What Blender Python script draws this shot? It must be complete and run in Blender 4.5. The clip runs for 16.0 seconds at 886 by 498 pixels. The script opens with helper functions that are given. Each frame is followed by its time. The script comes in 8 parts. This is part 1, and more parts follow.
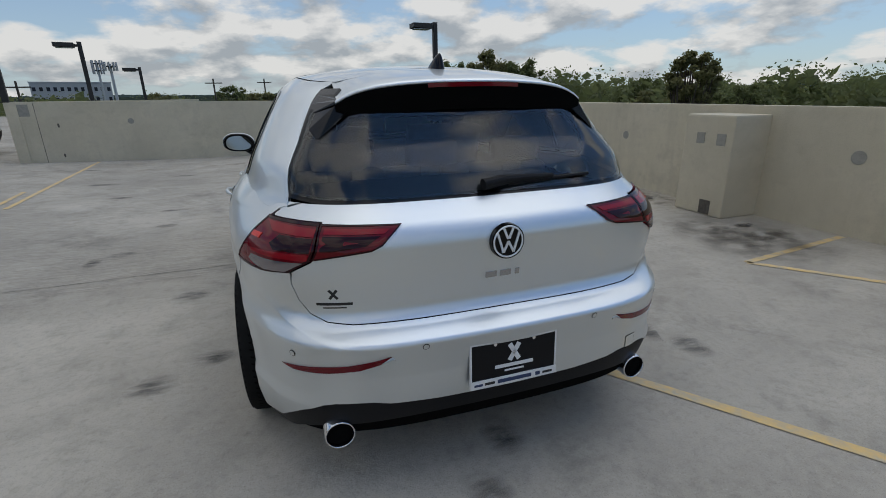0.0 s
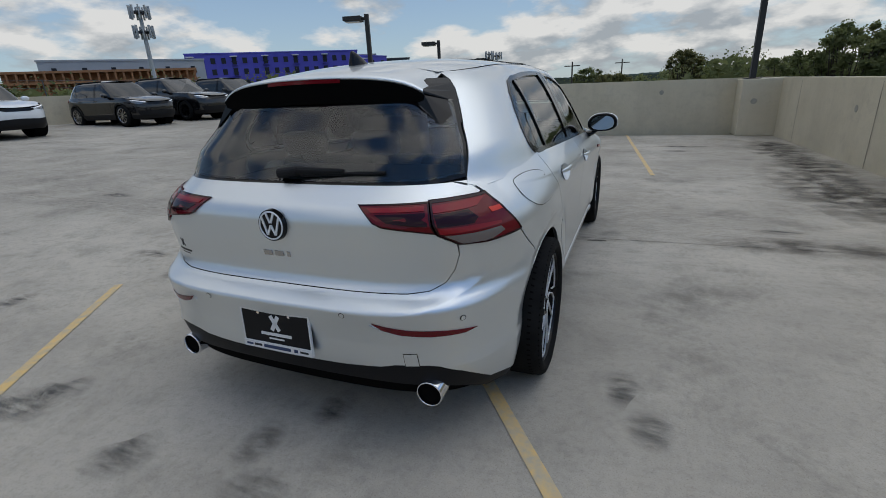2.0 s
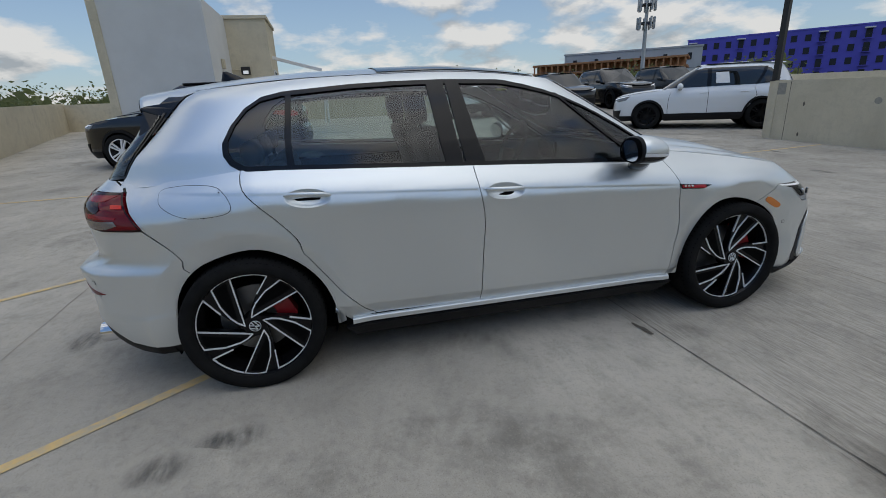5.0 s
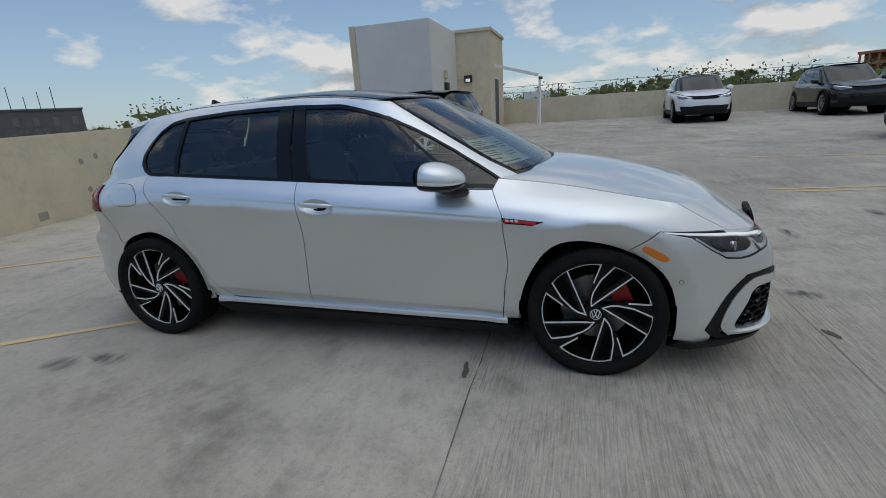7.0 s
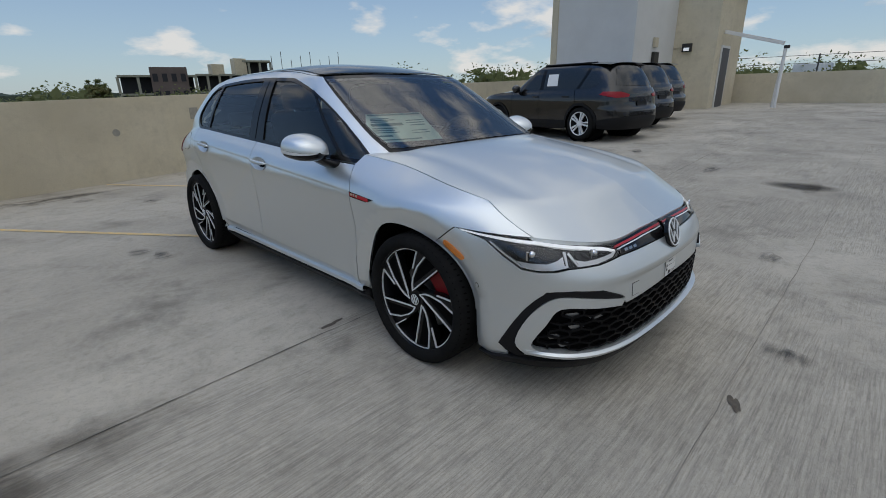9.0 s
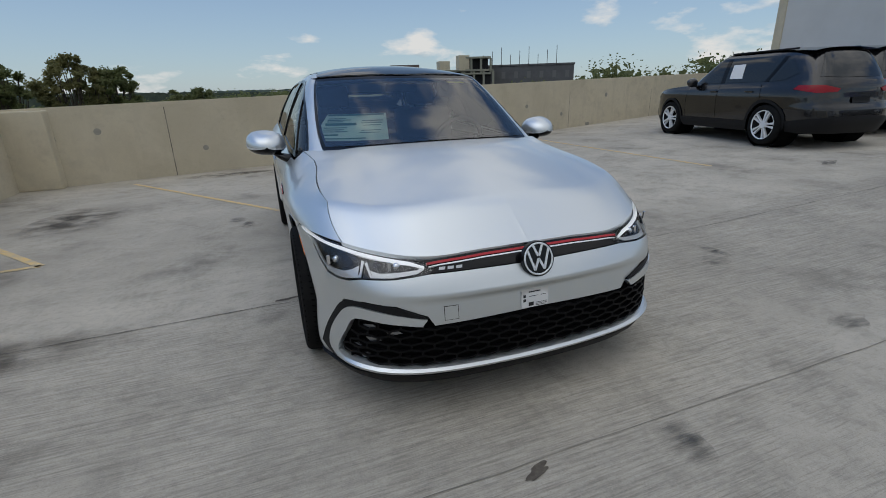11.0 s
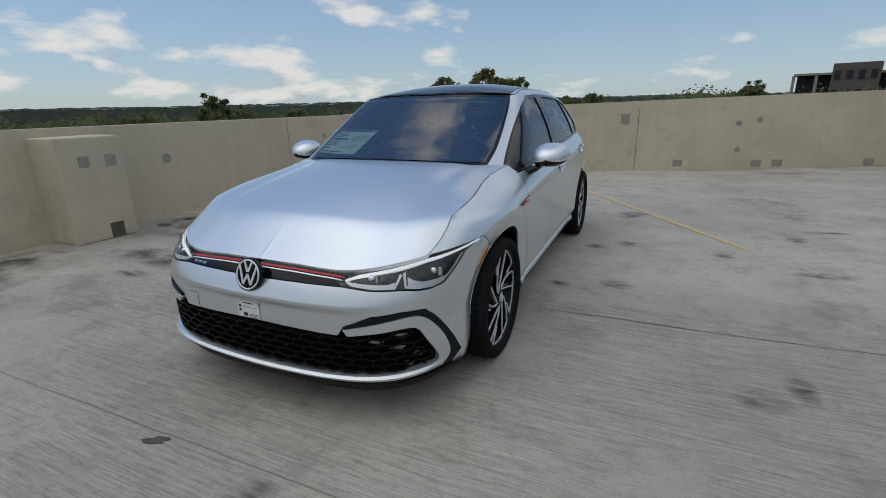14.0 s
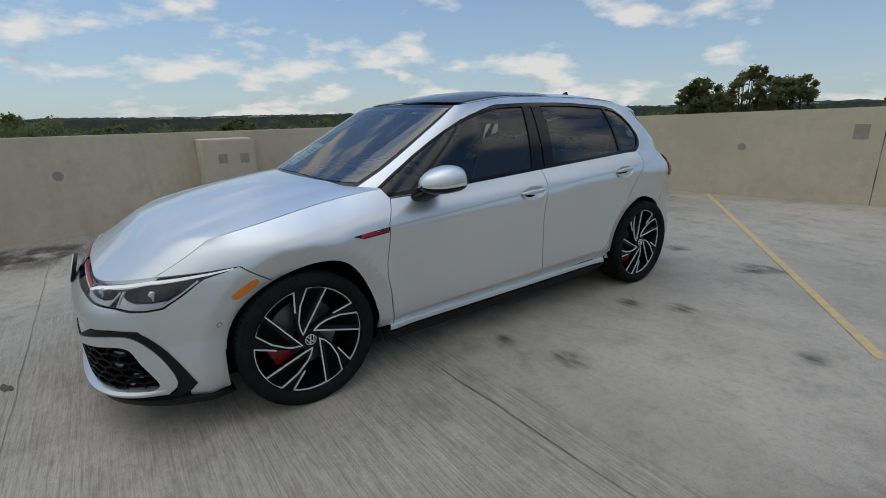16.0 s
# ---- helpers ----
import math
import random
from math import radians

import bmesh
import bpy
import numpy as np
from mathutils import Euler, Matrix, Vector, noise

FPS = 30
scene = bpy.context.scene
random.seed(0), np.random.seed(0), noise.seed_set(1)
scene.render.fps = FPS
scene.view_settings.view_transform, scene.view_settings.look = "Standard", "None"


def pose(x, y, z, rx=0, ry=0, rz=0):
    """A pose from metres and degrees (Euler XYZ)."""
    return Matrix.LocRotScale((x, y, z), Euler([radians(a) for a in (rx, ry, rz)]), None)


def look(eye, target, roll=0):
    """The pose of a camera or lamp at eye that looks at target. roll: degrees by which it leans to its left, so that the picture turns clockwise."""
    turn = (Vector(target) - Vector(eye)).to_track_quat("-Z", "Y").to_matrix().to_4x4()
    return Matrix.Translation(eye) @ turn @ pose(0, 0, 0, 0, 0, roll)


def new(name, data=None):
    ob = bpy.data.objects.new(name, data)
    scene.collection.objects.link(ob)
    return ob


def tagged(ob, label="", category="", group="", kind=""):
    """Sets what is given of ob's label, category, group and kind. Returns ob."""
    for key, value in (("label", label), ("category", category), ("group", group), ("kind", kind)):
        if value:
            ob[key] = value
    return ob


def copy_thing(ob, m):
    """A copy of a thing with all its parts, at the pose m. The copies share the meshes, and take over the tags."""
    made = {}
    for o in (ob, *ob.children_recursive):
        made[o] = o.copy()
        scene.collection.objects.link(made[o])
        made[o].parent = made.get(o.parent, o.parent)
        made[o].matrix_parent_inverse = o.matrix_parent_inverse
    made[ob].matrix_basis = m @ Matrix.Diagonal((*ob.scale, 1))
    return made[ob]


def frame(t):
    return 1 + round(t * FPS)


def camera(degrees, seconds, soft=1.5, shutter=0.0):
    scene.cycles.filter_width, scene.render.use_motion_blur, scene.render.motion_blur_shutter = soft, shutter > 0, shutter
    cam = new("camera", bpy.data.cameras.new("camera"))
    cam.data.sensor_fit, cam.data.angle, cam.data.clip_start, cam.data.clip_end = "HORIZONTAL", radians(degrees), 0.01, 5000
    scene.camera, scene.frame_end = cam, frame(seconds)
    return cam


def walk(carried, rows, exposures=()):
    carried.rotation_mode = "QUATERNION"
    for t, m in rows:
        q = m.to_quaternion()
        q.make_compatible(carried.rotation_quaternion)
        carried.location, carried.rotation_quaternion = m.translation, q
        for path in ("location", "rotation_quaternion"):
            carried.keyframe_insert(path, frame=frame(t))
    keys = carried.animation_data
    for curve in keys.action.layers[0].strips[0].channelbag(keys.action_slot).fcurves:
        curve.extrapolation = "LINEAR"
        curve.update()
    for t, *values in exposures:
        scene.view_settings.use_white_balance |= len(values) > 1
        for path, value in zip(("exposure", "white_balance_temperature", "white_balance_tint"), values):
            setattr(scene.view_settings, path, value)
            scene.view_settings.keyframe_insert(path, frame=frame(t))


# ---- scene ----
import functools

cam = camera(87.1, 16.0, 0.9)
PATH = [
    (0, (-0.651, -3.328, 1.306), (-0.041, -1.529, 0.68), -0.9),
    (0.5, (-0.212, -3.434, 1.315), (0.079, -1.558, 0.686), -0.6),
    (1, (0.247, -3.472, 1.311), (0.186, -1.577, 0.675), -1.3),
    (1.5, (0.696, -3.436, 1.311), (0.293, -1.589, 0.659), -2.1),
    (2, (1.181, -3.307, 1.299), (0.454, -1.563, 0.645), -2.8),
    (2.5, (1.605, -3.055, 1.288), (0.582, -1.461, 0.644), -2.9),
    (3, (2.026, -2.755, 1.276), (0.759, -1.338, 0.655), -2.5),
    (3.5, (2.337, -2.352, 1.276), (0.865, -1.14, 0.671), -2.4),
    (4, (2.635, -1.911, 1.285), (0.998, -0.934, 0.68), -2.1),
    (4.2, (2.722, -1.731, 1.277), (1.027, -0.858, 0.672), -2.1),
    (6.3, (3.068, 0.53, 1.273), (1.176, 0.282, 0.675), -4.1),
    (6.5, (3.05, 0.734, 1.253), (1.169, 0.388, 0.668), -4.1),
    (7, (2.998, 1.247, 1.272), (1.165, 0.675, 0.714), -3.5),
    (7.5, (2.863, 1.741, 1.262), (1.108, 0.959, 0.707), -2.6),
    (8, (2.685, 2.158, 1.266), (1.037, 1.185, 0.686), -1.9),
    (8.5, (2.479, 2.534, 1.258), (0.965, 1.379, 0.648), -1.4),
    (9, (2.218, 2.829, 1.255), (0.861, 1.507, 0.614), -1.1),
    (9.5, (1.935, 3.105, 1.263), (0.75, 1.636, 0.6), -1.1),
    (9.7, (1.807, 3.21, 1.272), (0.693, 1.69, 0.604), -1.2),
    (11.8, (0.329, 3.865, 1.26), (0.039, 1.993, 0.618), -1.6),
    (12, (0.151, 3.923, 1.275), (-0.027, 2.038, 0.63), -1.7),
    (12.5, (-0.299, 3.96, 1.263), (-0.199, 2.061, 0.641), -2.2),
    (13, (-0.751, 3.919, 1.285), (-0.405, 2.043, 0.684), -2.1),
    (13.5, (-1.165, 3.761, 1.295), (-0.577, 1.948, 0.687), -2.1),
    (14, (-1.55, 3.511, 1.298), (-0.746, 1.777, 0.707), -1.3),
    (14.5, (-1.933, 3.157, 1.294), (-0.925, 1.53, 0.713), -1.3),
    (15, (-2.248, 2.762, 1.296), (-1.046, 1.27, 0.723), -1.2),
    (15.5, (-2.574, 2.369, 1.312), (-1.18, 1.05, 0.749), -1.1),
    (16, (-2.81, 1.942, 1.296), (-1.243, 0.828, 0.745), -1.3),
]
walk(cam, [(t, look(e, g, r)) for t, e, g, r in PATH])

# ---- world, sun, exposure ----
scene.view_settings.exposure = 0.0
SUN_EL, SUN_AZ = radians(68), radians(62)
SKY_TINT = (0.68, 0.84, 0.94)
CLOUD_DARK, CLOUD_LIGHT = (3.1, 3.35, 3.6), (6.6, 6.5, 6.3)
HAZE = (3.9, 4.45, 5.0)


def make_world():
    w = bpy.data.worlds.new("sky")
    w.use_nodes = True
    nt = w.node_tree
    nt.nodes.clear()
    n, l = nt.nodes.new, nt.links.new
    out, bg = n("ShaderNodeOutputWorld"), n("ShaderNodeBackground")
    sky = n("ShaderNodeTexSky")
    sky.sky_type, sky.sun_disc = "NISHITA", False
    sky.sun_elevation, sky.sun_rotation = SUN_EL, SUN_AZ
    sky.air_density, sky.dust_density, sky.ozone_density = 1.0, 0.35, 3.0
    tc, sep = n("ShaderNodeTexCoord"), n("ShaderNodeSeparateXYZ")
    l(tc.outputs["Generated"], sep.inputs[0])
    # heaped clouds on a level sheet: they crowd together towards the horizon
    def math2(op, a_, b_):
        k = n("ShaderNodeMath")
        k.operation = op
        for sock, v in zip(k.inputs, (a_, b_)):
            if isinstance(v, (int, float)):
                sock.default_value = v
            else:
                l(v, sock)
        return k.outputs[0]

    up = math2("MAXIMUM", sep.outputs["Z"], 0.0)

    def density(lift):
        """Cloud density where the sheet is met, looked at a little higher up by lift."""
        far = math2("DIVIDE", 1.0, math2("ADD", up, 0.30 + lift))
        comb = n("ShaderNodeCombineXYZ")
        l(math2("MULTIPLY", sep.outputs["X"], far), comb.inputs[0]); l(math2("MULTIPLY", sep.outputs["Y"], far), comb.inputs[1])
        total = None
        for scale, detail, rough, w_, share in ((0.8, 2.0, 0.5, 3.1, 0.42), (3.0, 9.0, 0.54, 6.4, 0.70)):
            k = n("ShaderNodeTexNoise")
            k.noise_dimensions = "4D"
            k.inputs["Scale"].default_value, k.inputs["Detail"].default_value, k.inputs["Roughness"].default_value, k.inputs["W"].default_value = scale, detail, rough, w_
            l(comb.outputs[0], k.inputs["Vector"])
            v = math2("MULTIPLY", k.outputs["Fac"], share)
            total = v if total is None else math2("ADD", total, v)
        return total
    dens, above = density(0.0), density(0.035)
    dens_b = math2("ADD", dens, math2("MULTIPLY", sep.outputs["Y"], 0.050))
    # the cover closes overhead
    dens_b = math2("ADD", dens_b, math2("MULTIPLY", math2("MAXIMUM", math2("SUBTRACT", up, 0.42), 0.0), 0.17))
    ramp = n("ShaderNodeValToRGB")
    ramp.color_ramp.elements[0].position, ramp.color_ramp.elements[1].position = 0.545, 0.625
    l(dens_b, ramp.inputs[0])
    # tops catch the light, thick bases are grey
    edge = math2("ADD", math2("MULTIPLY", math2("SUBTRACT", dens, above), 7.0), 0.66)
    edge = math2("SUBTRACT", edge, math2("MULTIPLY", math2("MAXIMUM", math2("SUBTRACT", dens_b, 0.60), 0.0), 3.2))
    edge = math2("SUBTRACT", edge, math2("MULTIPLY", sep.outputs["Y"], 0.16))
    thick = n("ShaderNodeValToRGB")
    e = thick.color_ramp.elements
    e[0].position, e[0].color = 0.12, (CLOUD_DARK[0], CLOUD_DARK[1], CLOUD_DARK[2], 1)
    e[1].position, e[1].color = 0.80, (CLOUD_LIGHT[0], CLOUD_LIGHT[1], CLOUD_LIGHT[2], 1)
    l(edge, thick.inputs[0])
    hue = n("ShaderNodeMixRGB")
    hue.blend_type = "MULTIPLY"
    hue.inputs[0].default_value = 1.0
    hue.inputs[2].default_value = (*SKY_TINT, 1)
    l(sky.outputs[0], hue.inputs[1])
    # haze low down
    haze = n("ShaderNodeMixRGB")
    l(math2("MULTIPLY", math2("POWER", math2("SUBTRACT", 1.0, math2("MINIMUM", up, 1.0)), 3.2), 0.66), haze.inputs[0])
    l(hue.outputs[0], haze.inputs[1])
    haze.inputs[2].default_value = (*HAZE, 1)
    mix = n("ShaderNodeMixRGB")
    opac = math2("MULTIPLY", ramp.outputs[0], 0.90)
    l(opac, mix.inputs[0]); l(haze.outputs[0], mix.inputs[1]); l(thick.outputs[0], mix.inputs[2])
    # thin cloud glows softly towards the hidden sun
    dot = n("ShaderNodeVectorMath")
    dot.operation = "DOT_PRODUCT"
    dot.inputs[1].default_value = (math.sin(SUN_AZ) * math.cos(SUN_EL), math.cos(SUN_AZ) * math.cos(SUN_EL), math.sin(SUN_EL))
    l(tc.outputs["Generated"], dot.inputs[0])
    glow = math2("ADD", math2("MULTIPLY", math2("POWER", math2("MAXIMUM", dot.outputs["Value"], 0.0), 4.0), 0.25), 1.0)
    # a clouded sky grows brighter towards the zenith
    glow = math2("MULTIPLY", glow, math2("ADD", math2("MULTIPLY", math2("MAXIMUM", math2("SUBTRACT", sep.outputs["Z"], 0.35), 0.0), 1.1), 1.0))
    lit = n("ShaderNodeVectorMath")
    lit.operation = "SCALE"
    l(mix.outputs[0], lit.inputs[0]); l(glow, lit.inputs["Scale"])
    l(lit.outputs[0], bg.inputs[0])
    bg.inputs[1].default_value = 0.112
    l(bg.outputs[0], out.inputs[0])
    scene.world = w


make_world()
sun = new("sun", bpy.data.lights.new("sun", "SUN"))
sun.data.energy, sun.data.angle, sun.data.color = 0.30, radians(60), (1.0, 0.96, 0.91)
sun.matrix_world = look((math.sin(SUN_AZ) * math.cos(SUN_EL) * 50, math.cos(SUN_AZ) * math.cos(SUN_EL) * 50, math.sin(SUN_EL) * 50), (0, 0, 0))

# ---- materials ----


def mat(name, color, rough=0.5, metal=0.0, spot=None, scale=8.0, amount=0.5, grain=0.0, grain_scale=120.0, coat=0.0, spec=0.5, detail=6.0):
    """A surface with blotches of a second colour, fine grain and a fine relief."""
    m = bpy.data.materials.new(name)
    m.use_nodes = True
    nt = m.node_tree
    b = nt.nodes["Principled BSDF"]
    b.inputs["Base Color"].default_value = (*color, 1)
    b.inputs["Roughness"].default_value, b.inputs["Metallic"].default_value = rough, metal
    b.inputs["Coat Weight"].default_value, b.inputs["Coat Roughness"].default_value = coat, 0.03
    b.inputs["Specular IOR Level"].default_value = spec
    n, l = nt.nodes.new, nt.links.new
    tc = n("ShaderNodeTexCoord")
    if spot:
        noi, mix, rmp = n("ShaderNodeTexNoise"), n("ShaderNodeMixRGB"), n("ShaderNodeValToRGB")
        noi.inputs["Scale"].default_value, noi.inputs["Detail"].default_value, noi.inputs["Roughness"].default_value = scale, detail, 0.6
        rmp.color_ramp.elements[0].position, rmp.color_ramp.elements[1].position = 0.38, 0.68
        l(tc.outputs["Object"], noi.inputs["Vector"]); l(noi.outputs["Fac"], rmp.inputs[0])
        mul = n("ShaderNodeMath"); mul.operation = "MULTIPLY"; mul.inputs[1].default_value = amount
        l(rmp.outputs[0], mul.inputs[0]); l(mul.outputs[0], mix.inputs[0])
        mix.inputs[1].default_value, mix.inputs[2].default_value = (*color, 1), (*spot, 1)
        l(mix.outputs[0], b.inputs["Base Color"])
    if grain:
        g, bump = n("ShaderNodeTexNoise"), n("ShaderNodeBump")
        g.inputs["Scale"].default_value, g.inputs["Detail"].default_value = grain_scale, 4.0
        l(tc.outputs["Object"], g.inputs["Vector"]); l(g.outputs["Fac"], bump.inputs["Height"])
        bump.inputs["Strength"].default_value, bump.inputs["Distance"].default_value = grain, 0.01
        l(bump.outputs[0], b.inputs["Normal"])
    return m


def concrete(name, base, dark, light, streak, drip):
    """Weathered concrete: broad stains, fine mottling, brushed streaks along x, or drips down a wall."""
    m = mat(name, base, 0.9)
    nt = m.node_tree
    n, l = nt.nodes.new, nt.links.new
    b = nt.nodes["Principled BSDF"]
    tc = n("ShaderNodeTexCoord")

    def noise_(scale, detail, rough, stretch=(1, 1, 1), turn=0.0):
        mp, k = n("ShaderNodeMapping"), n("ShaderNodeTexNoise")
        mp.inputs["Scale"].default_value, mp.inputs["Rotation"].default_value = stretch, (0, 0, turn)
        k.inputs["Scale"].default_value, k.inputs["Detail"].default_value, k.inputs["Roughness"].default_value = scale, detail, rough
        l(tc.outputs["Object"], mp.inputs[0]); l(mp.outputs[0], k.inputs["Vector"])
        return k.outputs["Fac"]

    def mixed(col, fac, other, lo, hi, amount):
        r_, k, mx = n("ShaderNodeValToRGB"), n("ShaderNodeMath"), n("ShaderNodeMixRGB")
        r_.color_ramp.elements[0].position, r_.color_ramp.elements[1].position = lo, hi
        k.operation, k.inputs[1].default_value = "MULTIPLY", amount
        l(fac, r_.inputs[0]); l(r_.outputs[0], k.inputs[0]); l(k.outputs[0], mx.inputs[0])
        if isinstance(col, tuple):
            mx.inputs[1].default_value = (*col, 1)
        else:
            l(col, mx.inputs[1])
        mx.inputs[2].default_value = (*other, 1)
        return mx.outputs[0]
    c = mixed(base, noise_(0.17, 4.0, 0.55), dark, 0.45, 0.60, 0.22)
    c = mixed(c, noise_(0.45, 6.0, 0.62), dark, 0.42, 0.62, 0.55)
    c = mixed(c, noise_(1.7, 8.0, 0.65), light, 0.45, 0.70, 0.70)
    c = mixed(c, noise_(3.4, 9.0, 0.7), dark, 0.48, 0.66, 0.65)
    c = mixed(c, noise_(9.0, 6.0, 0.7), dark, 0.52, 0.80, 0.45)
    if streak:
        def times(f1, f2, lo, hi):
            r_, k = n("ShaderNodeValToRGB"), n("ShaderNodeMath")
            r_.color_ramp.elements[0].position, r_.color_ramp.elements[1].position = lo, hi
            k.operation = "MULTIPLY"
            l(f2, r_.inputs[0]); l(f1, k.inputs[0]); l(r_.outputs[0], k.inputs[1])
            return k.outputs[0]
        # the slab in front of the long joint has a broom finish, the one behind it is trowelled smooth
        sx, side, area = n("ShaderNodeSeparateXYZ"), n("ShaderNodeMapRange"), n("ShaderNodeMath")
        slant = n("ShaderNodeMath")
        slant.operation, slant.inputs[1].default_value = "MULTIPLY_ADD", -0.07
        l(tc.outputs["Object"], sx.inputs[0]); l(sx.outputs["X"], slant.inputs[0]); l(sx.outputs["Y"], slant.inputs[2])
        side.inputs["From Min"].default_value, side.inputs["From Max"].default_value = 0.50, 0.62
        side.inputs["To Min"].default_value, side.inputs["To Max"].default_value = 0.25, 1.0
        l(slant.outputs[0], side.inputs["Value"])
        area.operation = "MULTIPLY"
        l(side.outputs["Result"], area.inputs[0]); l(noise_(0.55, 4.0, 0.6), area.inputs[1])
        area = area.outputs[0]
        pit = tuple(v * 0.42 for v in dark)
        c = mixed(c, noise_(1.0, 7.0, 0.65, (0.35, 1.2, 1), -0.10), dark, 0.44, 0.70, 0.40)
        c = mixed(c, times(noise_(1.0, 5.0, 0.7, (1.6, 44.0, 1), -0.07), area, 0.22, 0.50), pit, 0.46, 0.70, 0.36)
        c = mixed(c, times(noise_(1.0, 4.0, 0.7, (6.0, 120.0, 1), -0.07), area, 0.20, 0.48), pit, 0.44, 0.70, 0.58)
        c = mixed(c, times(noise_(1.0, 4.0, 0.7, (2.2, 60.0, 1), -0.075), area, 0.22, 0.50), light, 0.46, 0.70, 0.35)
        c = mixed(c, noise_(0.9, 10.0, 0.75), tuple(v * 0.65 for v in dark), 0.55, 0.68, 0.70)
        c = mixed(c, noise_(28.0, 5.0, 0.7), tuple(v * 0.7 for v in dark), 0.50, 0.76, 0.40)
    if drip:
        c = mixed(c, noise_(1.0, 6.0, 0.7, (5.0, 5.0, 0.5)), dark, 0.52, 0.80, 0.55)
        c = mixed(c, noise_(1.0, 5.0, 0.7, (1.2, 1.2, 3.0)), tuple(v * 0.8 for v in dark), 0.58, 0.80, 0.35)
    c = mixed(c, noise_(160.0, 3.0, 0.6), tuple(v * 0.5 for v in dark), 0.54, 0.74, 0.50)
    c = mixed(c, noise_(110.0, 3.0, 0.6), light, 0.58, 0.76, 0.40)
    l(c, b.inputs["Base Color"])
    bump = n("ShaderNodeBump")
    bump.inputs["Strength"].default_value, bump.inputs["Distance"].default_value = 0.35, 0.01
    l(noise_(70.0, 5.0, 0.7), bump.inputs["Height"]); l(bump.outputs[0], b.inputs["Normal"])
    return m


M_DECK = concrete("deck_concrete", (0.52, 0.474, 0.395), (0.27, 0.246, 0.203), (0.62, 0.568, 0.472), True, False)
M_WALL = concrete("wall_concrete", (0.63, 0.56, 0.41), (0.46, 0.405, 0.295), (0.68, 0.61, 0.47), False, True)
M_YELLOW = mat("yellow_paint", (0.72, 0.50, 0.20), 0.85, spot=(0.46, 0.41, 0.31), scale=14, amount=0.95, grain=0.2)
M_LAND = mat("land_green", (0.05, 0.065, 0.03), 1.0, spot=(0.09, 0.09, 0.06), scale=0.01, amount=0.8)
M_DARK = mat("dark_metal", (0.02, 0.018, 0.016), 0.5, grain=0.1)
M_SILVER = mat("silver_paint", (0.70, 0.735, 0.745), 0.37, metal=0.82, coat=0.7)
M_RUBBER = mat("tyre_rubber", (0.011, 0.011, 0.011), 0.8, spot=(0.02, 0.02, 0.019), scale=9, amount=0.6, grain=0.2, spec=0.06)
M_JOINT = mat("joint_dark", (0.075, 0.07, 0.06), 0.95, spot=(0.34, 0.31, 0.26), scale=5.0, amount=1.0)
M_JOINT2 = mat("joint_faint", (0.20, 0.185, 0.155), 0.95, spot=(0.36, 0.33, 0.28), scale=3.0, amount=1.0)
M_CHIP = mat("broken_concrete", (0.09, 0.075, 0.06), 0.95, spot=(0.16, 0.14, 0.11), scale=40, amount=0.8, grain=0.6)
M_PATCH = mat("mortar_patch", (0.34, 0.32, 0.27), 0.9, spot=(0.24, 0.23, 0.20), scale=18, amount=0.7, grain=0.3)
M_BARK = mat("bark", (0.07, 0.055, 0.04), 0.95, spot=(0.11, 0.09, 0.07), scale=4, amount=0.6)
M_LEAF = mat("leaf", (0.15, 0.175, 0.065), 0.7, spot=(0.22, 0.235, 0.10), scale=0.5, amount=0.8)
M_LEAF2 = mat("olive_leaf", (0.23, 0.215, 0.085), 0.7, spot=(0.13, 0.14, 0.06), scale=0.6, amount=0.8)
def leafy(m):
    """Lets leaves pass on some of the light that falls on their backs."""
    nt = m.node_tree
    b, out = nt.nodes["Principled BSDF"], nt.nodes["Material Output"]
    tr, mix = nt.nodes.new("ShaderNodeBsdfTranslucent"), nt.nodes.new("ShaderNodeMixShader")
    src = b.inputs["Base Color"].links[0].from_socket
    nt.links.new(src, tr.inputs[0])
    mix.inputs[0].default_value = 0.55
    nt.links.new(b.outputs[0], mix.inputs[1]); nt.links.new(tr.outputs[0], mix.inputs[2]); nt.links.new(mix.outputs[0], out.inputs[0])


leafy(M_LEAF)
leafy(M_LEAF2)
M_RIDGE = mat("far_ridge", (0.034, 0.046, 0.027), 1.0, spot=(0.012, 0.02, 0.010), scale=0.16, amount=1.0, detail=9)
# distance haze is put into the farthest ridge's paler, bluer colour
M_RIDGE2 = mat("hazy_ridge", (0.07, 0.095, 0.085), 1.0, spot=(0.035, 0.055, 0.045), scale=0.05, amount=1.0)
M_BLUEWRAP = mat("violet_blue_wrap", (0.085, 0.075, 0.46), 0.6, spot=(0.11, 0.10, 0.52), scale=0.4, amount=0.7)
# dark window panes, and interior shade put into the colour of unglazed openings
M_VOID = mat("dark_opening", (0.012, 0.013, 0.018), 0.6)
M_TIMBER = mat("new_timber", (0.42, 0.20, 0.09), 0.85, spot=(0.30, 0.13, 0.06), scale=1.0, amount=0.7)
M_GREYB = mat("pale_cladding", (0.48, 0.48, 0.47), 0.8, spot=(0.40, 0.40, 0.39), scale=0.3, amount=0.6)
M_MESHB = mat("mesh_wrap", (0.11, 0.11, 0.115), 0.9, spot=(0.15, 0.15, 0.155), scale=0.5, amount=0.7)
M_MESHB2 = mat("mesh_wrap_light", (0.16, 0.16, 0.16), 0.9)
M_FRAMEB = mat("raw_concrete_frame", (0.30, 0.30, 0.24), 0.9, spot=(0.22, 0.22, 0.18), scale=0.4, amount=0.6)
